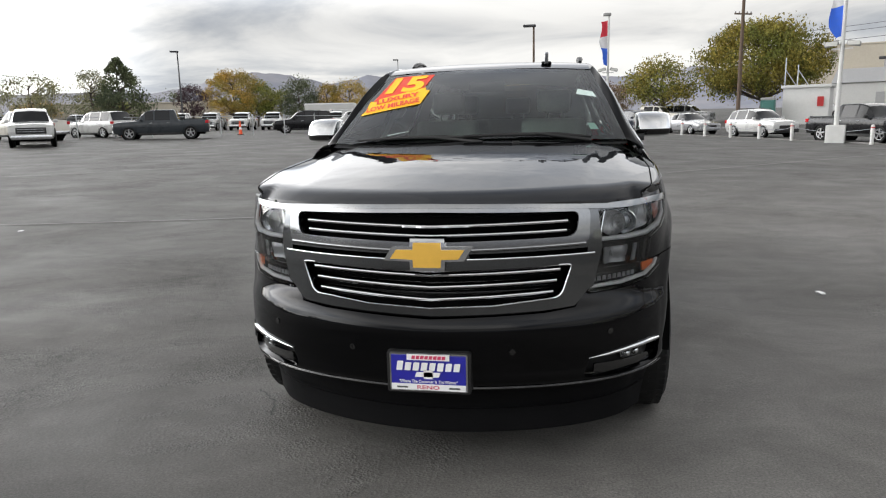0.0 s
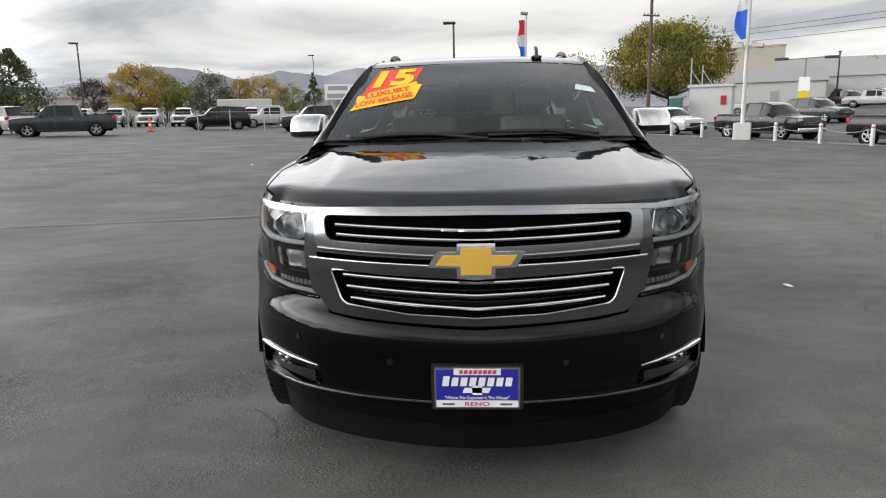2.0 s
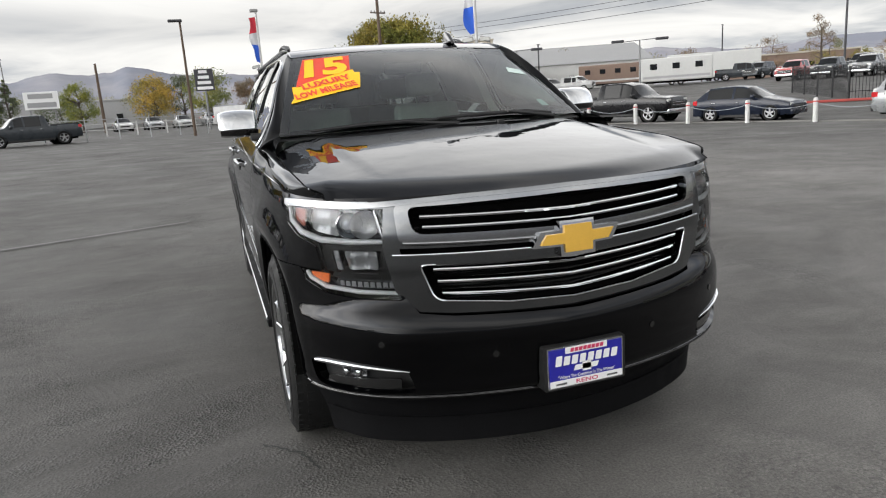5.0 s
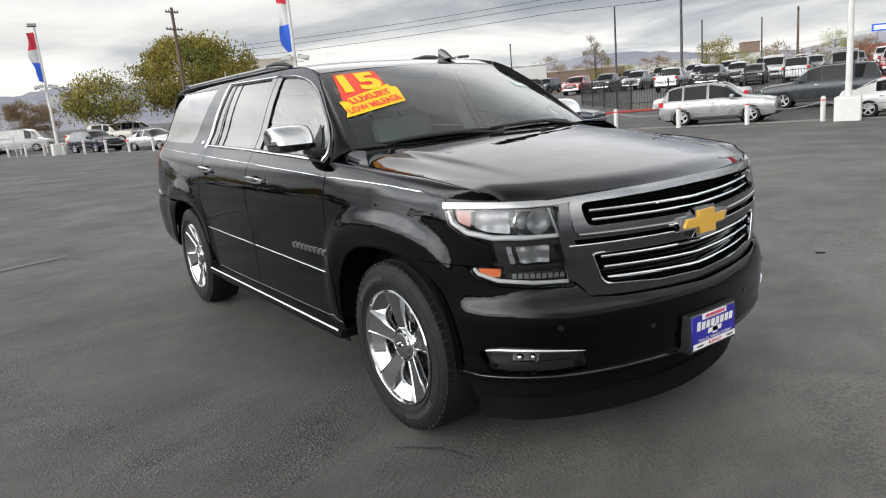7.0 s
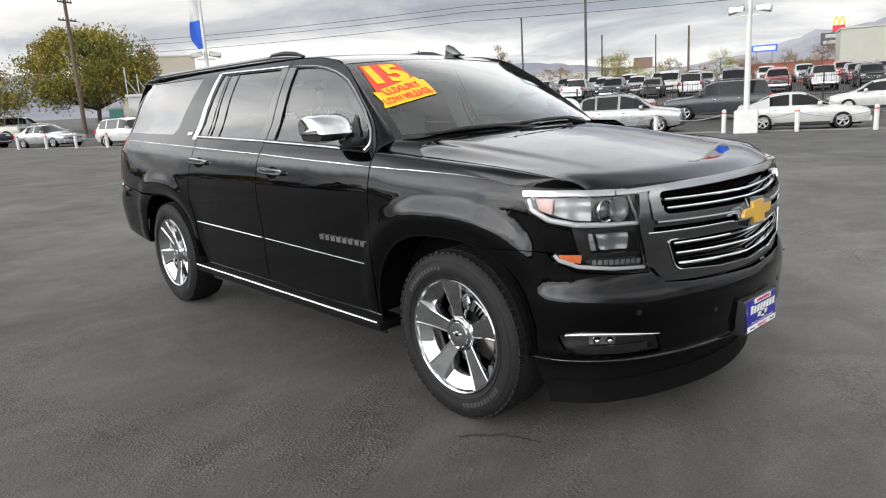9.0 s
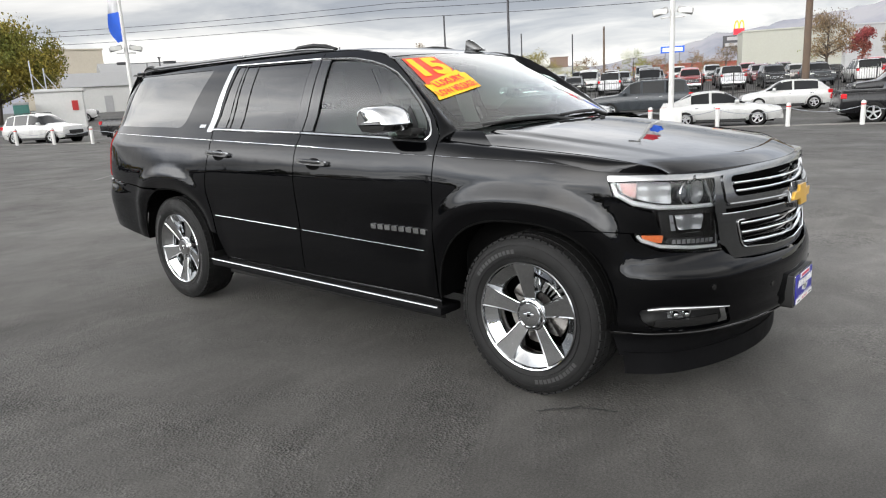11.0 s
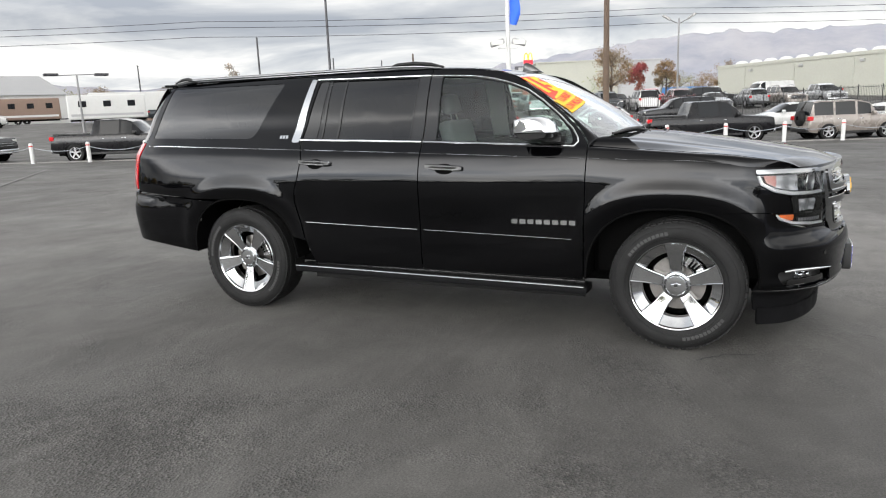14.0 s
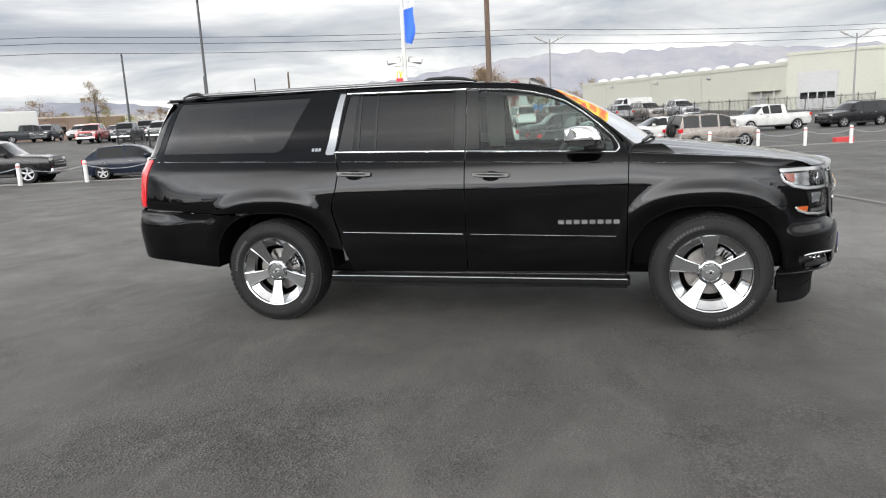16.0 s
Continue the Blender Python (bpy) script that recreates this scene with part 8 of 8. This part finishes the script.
sign("white roadside board on two posts with dark bars", -18.0, 85.5, 2.9, 3.4, 1.9, (-1.2, 1.2), M_WHITE, M_GREYWALL, 8, 2)
sign("dark roadside board with pale bars on a post", -.7, 67.9, 3.6, 1.7, 2.0, (0,), M_DARKSTEEL, M_WHITE, 0, 4)
mc = sign("tall roadside sign with a dark board under a golden arch shape", 186.3, 59.7, 8.0, 7.5, 3.0, (0,), M_DARKSTEEL, M_GREYWALL, -70, 2)
for s in (-1, 1):
    bm = bmesh.new()
    tube(bm, [(s * .58 + .52 * math.cos(a), 0, 12.6 + 1.9 * math.sin(a)) for a in np.linspace(0, math.pi, 13)], .17, 6)
    part("arch", bm, M_STICKYEL, mc)
bm = bmesh.new()
box(bm, -1.3, 1.3, -.2, .2, 11.1, 12.6, .05, 1)
part("panel", bm, M_FLAGRED, mc)
sign("blue and white roadside board far off", 150, 62, 6.5, 5.0, 1.4, (-1.5, 1.5), M_FLAGBLUE, M_WHITE, -65, 1)
r = empty("toolbox")
tagged(r, "small red box on the asphalt", "box")
bm = bmesh.new()
box(bm, -.45, .45, -.2, .2, 0, .3, .03, 1)
part("body", bm, M_REDBAND, r)
bm = bmesh.new()
box(bm, .1, .42, -.22, -.18, .06, .26, .01, 1)
part("label_plate", bm, M_WHITE, r)
r.matrix_world = pose(33.5, -10.6, ground_z(33.5, -10.6), 0, 0, 100)

# ---------- trees ----------
def leaf_material(name, col, spread):
    m = bpy.data.materials.new(name)
    m.use_nodes = True
    nt = m.node_tree
    b = nt.nodes["Principled BSDF"]
    g = nt.nodes.new("ShaderNodeNewGeometry")
    hs = nt.nodes.new("ShaderNodeHueSaturation")
    r1 = nt.nodes.new("ShaderNodeMapRange")
    r1.inputs[3].default_value, r1.inputs[4].default_value = .55, 1.5
    nt.links.new(g.outputs["Random Per Island"], r1.inputs[0])
    nt.links.new(r1.outputs[0], hs.inputs["Value"])
    mx = nt.nodes.new("ShaderNodeMix")
    mx.data_type = "RGBA"
    n = nt.nodes.new("ShaderNodeTexNoise")
    n.inputs["Scale"].default_value = .35
    tc = nt.nodes.new("ShaderNodeTexCoord")
    nt.links.new(tc.outputs["Object"], n.inputs["Vector"])
    mr = nt.nodes.new("ShaderNodeMapRange")
    mr.inputs[1].default_value, mr.inputs[2].default_value = .38, .62
    nt.links.new(n.outputs[0], mr.inputs[0])
    nt.links.new(mr.outputs[0], mx.inputs[0])
    mx.inputs[6].default_value = (*col, 1)
    mx.inputs[7].default_value = (*spread, 1)
    nt.links.new(mx.outputs[2], hs.inputs["Color"])
    nt.links.new(hs.outputs[0], b.inputs["Base Color"])
    b.inputs["Roughness"].default_value = .7
    b.inputs["Specular IOR Level"].default_value = .2
    return m


LEAVES = {
    "green": leaf_material("leaves_olive", (.12, .13, .028), (.23, .185, .036)),
    "dark": leaf_material("leaves_dark_green", (.075, .092, .052), (.11, .125, .06)),
    "yellow": leaf_material("leaves_autumn_yellow", (.42, .27, .05), (.24, .20, .05)),
    "lime": leaf_material("leaves_yellow_green", (.22, .22, .04), (.13, .16, .04)),
    "purple": leaf_material("leaves_purple", (.035, .018, .025), (.06, .03, .035)),
    "red": leaf_material("leaves_red", (.25, .06, .06), (.18, .07, .04)),
    "pale": leaf_material("leaves_pale", (.26, .25, .13), (.19, .19, .12)),
    "brown": leaf_material("leaves_brown", (.20, .13, .07), (.15, .12, .08)),
}
M_BARK = material("bark", (.07, .055, .045), .9, noise_scale=4, amount=.25, bump=.3, bump_scale=25)


def tree(x, y, h, w, leaf, label, shape="round", dense=1.0, base=None, z_off=0.0):
    rnd = random.Random(int(x * 31 + y * 17))
    r = empty("tree")
    tagged(r, label, "tree", "trees round the lot")
    bm = bmesh.new()
    t0 = h * (.10 if shape == "cone" else .22) if base is None else base
    tube(bm, [(0, 0, -.2), (.03 * w, .02 * w, h * .3), (-.02 * w, 0, h * .62), (0, 0, h * (.95 if shape == "cone" else .8))], [h * .026, h * .020, h * .012, h * .003], 8)
    clumps = []
    n = int((42 if shape != "cone" else 46) * dense)
    for k in range(n):
        a = rnd.uniform(0, 2 * math.pi)
        if shape == "cone":
            u = rnd.random() ** .8
            zz = t0 + (h - t0) * u
            rr = w / 2 * (1 - u) ** .85 * rnd.uniform(.45, 1.0)
        else:
            el = rnd.uniform(-.75, 1)
            rr = w / 2 * math.sqrt(max(0, 1 - el * el)) * rnd.uniform(.5, 1.0)
            zz = t0 + (h - t0) * (.5 + .46 * el) + rnd.uniform(-.03, .03) * h
        p = Vector((rr * math.cos(a), rr * math.sin(a), zz))
        clumps.append(p)
        if k % 2 == 0:
            z1 = max(h * .2, zz - rr * .55)
            z1 = min(z1, h * .75)
            tube(bm, [(0, 0, z1), tuple(p * .5 + Vector((0, 0, z1 * .5))), tuple(p)], [h * .010, h * .006, h * .0015], 5)
    part("trunk", bm, M_BARK, r, smooth=60)
    vs, fs = [], []
    for c in clumps:
        cr = ((w * .17 if w < 9 else w * .105) if shape != "cone" else w * .15 * (1.25 - (c.z / h))) * rnd.uniform(.7, 1.3)
        for _ in range(110 if w < 9 else 270):
            d = Vector((rnd.gauss(0, 1), rnd.gauss(0, 1), rnd.gauss(0, .75)))
            d.normalize()
            p = c + d * cr * rnd.random() ** .45
            s = max(.075, w * .015) * (1 if w < 9 else .62) * rnd.uniform(.6, 1.3)
            q = Euler((rnd.uniform(0, 6.3), rnd.uniform(0, 6.3), rnd.uniform(0, 6.3))).to_matrix()
            k = len(vs)
            for ax, ay in ((-1.1, 0), (0, -.62), (1.1, 0), (0, .62)):
                vs.append(p + q @ Vector((ax * s, ay * s, .12 * s * abs(ax))))
            fs.append((k, k + 1, k + 2, k + 3))
    tagged(mesh_object("crown", vs, fs, LEAVES[leaf], r), kind="stuff")
    r.matrix_world = pose(x, y, ground_z(x, y) + z_off, 0, 0, 0)


tree(21.1, 77.8, 9.7, 13.4, "green", "large olive-green broadleaf tree behind a utility pole", dense=3.0, base=1.8)
tree(9.9, 70.6, 6.0, 7.4, "green", "small spreading olive-green tree beside parked cars", dense=1.5, base=1.9)
tree(-47.1, 65.6, 7.9, 7.8, "dark", "dark green ragged spruce at the storage lot", "cone", 1.5)
tree(-56.7, 63.9, 6.2, 6.6, "pale", "pale yellow-green thin tree behind parked trucks")
tree(-50.8, 66.0, 6.4, 4.6, "pale", "pale yellow-green thin tree behind parked trucks")
tree(-50.2, 85.8, 5.6, 4.6, "purple", "dark purple-leaved small tree behind parked trucks", dense=1.2)
tree(-49.2, 96.3, 8.2, 9.6, "yellow", "autumn-yellow broadleaf tree behind the storage lot", dense=1.6, base=1)
tree(-46.0, 97.3, 6.5, 6.6, "lime", "yellow-green broadleaf tree behind the storage lot", dense=1.2, base=1)
tree(-39.5, 98.1, 6.8, 6.6, "dark", "dark green dense tree behind the storage lot", dense=1.5, base=1)
tree(-43.5, 97.0, 5.6, 5.2, "lime", "low yellow-green tree behind the storage lot", dense=1.2, base=.8)
tree(-35.5, 99.4, 6.3, 4.4, "yellow", "small autumn-yellow tree behind the storage lot", dense=1.2, base=.8)
tree(-31.9, 99.4, 6.6, 6.0, "yellow", "small autumn-yellow tree behind the storage lot", dense=1.2, base=.8)
tree(-28.0, 101.0, 5.4, 4.6, "lime", "small yellow-green tree behind the storage lot", dense=1.2, base=.8)
tree(-25.0, 101.4, 7.0, 3.9, "dark", "dark green conifer beside a sign", "cone", 1.2)
tree(-15.0, 90.2, 5.6, 4.0, "lime", "small yellow-green tree behind the storage lot", dense=1.2, base=.8)
tree(-7.8, 109.1, 6.6, 7.2, "yellow", "round autumn-yellow tree behind the lot", dense=1.4, base=.8)
tree(-3.9, 113.1, 7.2, 4.4, "dark", "dark green tree behind the sales lot", dense=1.2, base=1)
tree(-.2, 99.5, 6.7, 6.2, "lime", "yellow-green tree behind a sign", dense=1.4, base=1)
tree(7.6, 121, 5.6, 9.0, "brown", "brown leafless thicket behind the far lot", dense=1.2, base=.3)
tree(74.8, 15.0, 6.4, 4.4, "brown", "autumn-brown street tree beside a warehouse", dense=1.2, base=1.6)
tree(82.0, 13.2, 4.6, 2.5, "red", "small red-leaved tree beside a warehouse", dense=1.0, base=1.4)
tree(83.7, 10.2, 4.8, 2.8, "brown", "small autumn-brown tree beside a warehouse", dense=1.0, base=1.5)
tree(76.2, 69.6, 7.5, 3.6, "brown", "thin bare grey-brown tree behind the lot", dense=.5, base=1.8)
for k in range(44):
    rnd = random.Random(k + 100)
    az = radians(28 + k * 1.45 + rnd.uniform(-.5, .5))
    d = rnd.uniform(112, 165)
    tree(d * math.sin(az), d * math.cos(az), rnd.uniform(3.2, 6.5), rnd.uniform(4, 8.5), rnd.choice(["brown", "lime", "pale", "brown", "green"]), "low scrubby tree far behind the parked cars", dense=.45, base=.5)
for k in range(14):
    rnd = random.Random(k + 500)
    az = radians(-44 + k * 3.1 + rnd.uniform(-.8, .8))
    d = rnd.uniform(118, 150)
    tree(d * math.sin(az), d * math.cos(az), rnd.uniform(4, 6.5), rnd.uniform(5, 8.5), rnd.choice(["lime", "dark", "yellow", "green", "pale"]), "broadleaf tree far behind the storage lot", dense=.55, base=.6)

for k in range(26):
    rnd = random.Random(k + 900)
    az = radians(236 + k * 2.9 + rnd.uniform(-1, 1))
    d = rnd.uniform(62, 105)
    tree(d * math.sin(az), d * math.cos(az), rnd.uniform(3.5, 8), rnd.uniform(4.5, 8.5), rnd.choice(["dark", "green", "lime", "dark"]), "broadleaf tree on the far side of the lot", dense=.6, base=.4)

# ---------- hills on the horizon ----------
RIDGE = ((-75, 2.0), (-55, 2.2), (-42, 2.2), (-37.9, 2.4), (-31.5, 2.5), (-26.9, 3.4), (-24.8, 3.95), (-23.2, 3.7), (-21.8, 3.8), (-19.2, 2.9), (-16.5, 3.4), (-12.1, 3.4), (-8.7, 3.6), (-6.1, 3.8), (-3.7, 3.7), (.7, 3.0), (4, 3.1), (7.5, 3.4), (14, 3.3), (22, 3.5), (29.6, 3.0), (36.5, 2.7), (42.4, 2.2), (47.7, 2.6), (50.7, 2.5), (57, 1.7), (62, 1.5), (67, 2.2), (70, 3.2), (75, 3.8), (80.5, 4.4), (86, 4.75), (91, 4.6), (98.5, 4.4), (103, 4.0), (108, 3.5), (120, 2.6), (140, 2.0), (165, 2.6), (190, 3.2), (215, 2.4), (240, 2.9), (262, 3.4), (285, 2.0))
M_HILL = bpy.data.materials.new("hazed_hillside")
M_HILL.use_nodes = True
_nt = M_HILL.node_tree
_b = _nt.nodes["Principled BSDF"]
_b.inputs["Roughness"].default_value = 1.0
_b.inputs["Specular IOR Level"].default_value = 0.0
_tc = _nt.nodes.new("ShaderNodeTexCoord")
_n = _nt.nodes.new("ShaderNodeTexNoise")
_n.inputs["Scale"].default_value = .004
_n.inputs["Detail"].default_value = 9
_n.inputs["Roughness"].default_value = .65
_nt.links.new(_tc.outputs["Object"], _n.inputs["Vector"])
# distance haze is mixed into these pale blue-mauve slope tones
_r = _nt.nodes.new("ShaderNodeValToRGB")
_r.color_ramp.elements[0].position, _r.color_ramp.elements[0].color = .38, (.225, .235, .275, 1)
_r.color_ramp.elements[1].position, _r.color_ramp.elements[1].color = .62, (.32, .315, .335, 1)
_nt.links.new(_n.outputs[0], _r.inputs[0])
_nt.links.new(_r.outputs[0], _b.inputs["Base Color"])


def hills(name, dist, k_el, seed, label):
    azs = np.arange(-75, 285.1, .5)
    els = np.interp(azs, [a for a, b in RIDGE], [b for a, b in RIDGE]) * k_el
    rows_n = 12
    vs, fs = [], []
    for i, (az, el) in enumerate(zip(azs, els)):
        a = radians(az)
        jag = noise.noise(Vector((az * .35, seed, 0))) * .12 + noise.noise(Vector((az * 1.1, seed, 4))) * .06
        hgt = dist * math.tan(radians(el * (1 + jag)))
        for j in range(rows_n + 1):
            u = j / rows_n
            d = dist * (.72 + .28 * u)
            prof = u ** 1.25
            rough = noise.noise(Vector((az * .5, u * 5, seed))) * .10 * hgt * math.sin(math.pi * u) + noise.noise(Vector((az * 1.6, u * 11, seed))) * .05 * hgt * math.sin(math.pi * u)
            vs.append((d * math.sin(a), d * math.cos(a), 1.0 + hgt * prof + rough))
    m = rows_n + 1
    for i in range(len(azs) - 1):
        for j in range(rows_n):
            fs.append((i * m + j, i * m + j + 1, (i + 1) * m + j + 1, (i + 1) * m + j))
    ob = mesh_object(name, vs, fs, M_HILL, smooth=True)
    tagged(ob, label, "hills", kind="structure")


hills("backdrop", 2300, 1.0, 3.0, "dry hills along the horizon, pale mauve with painted-in haze")
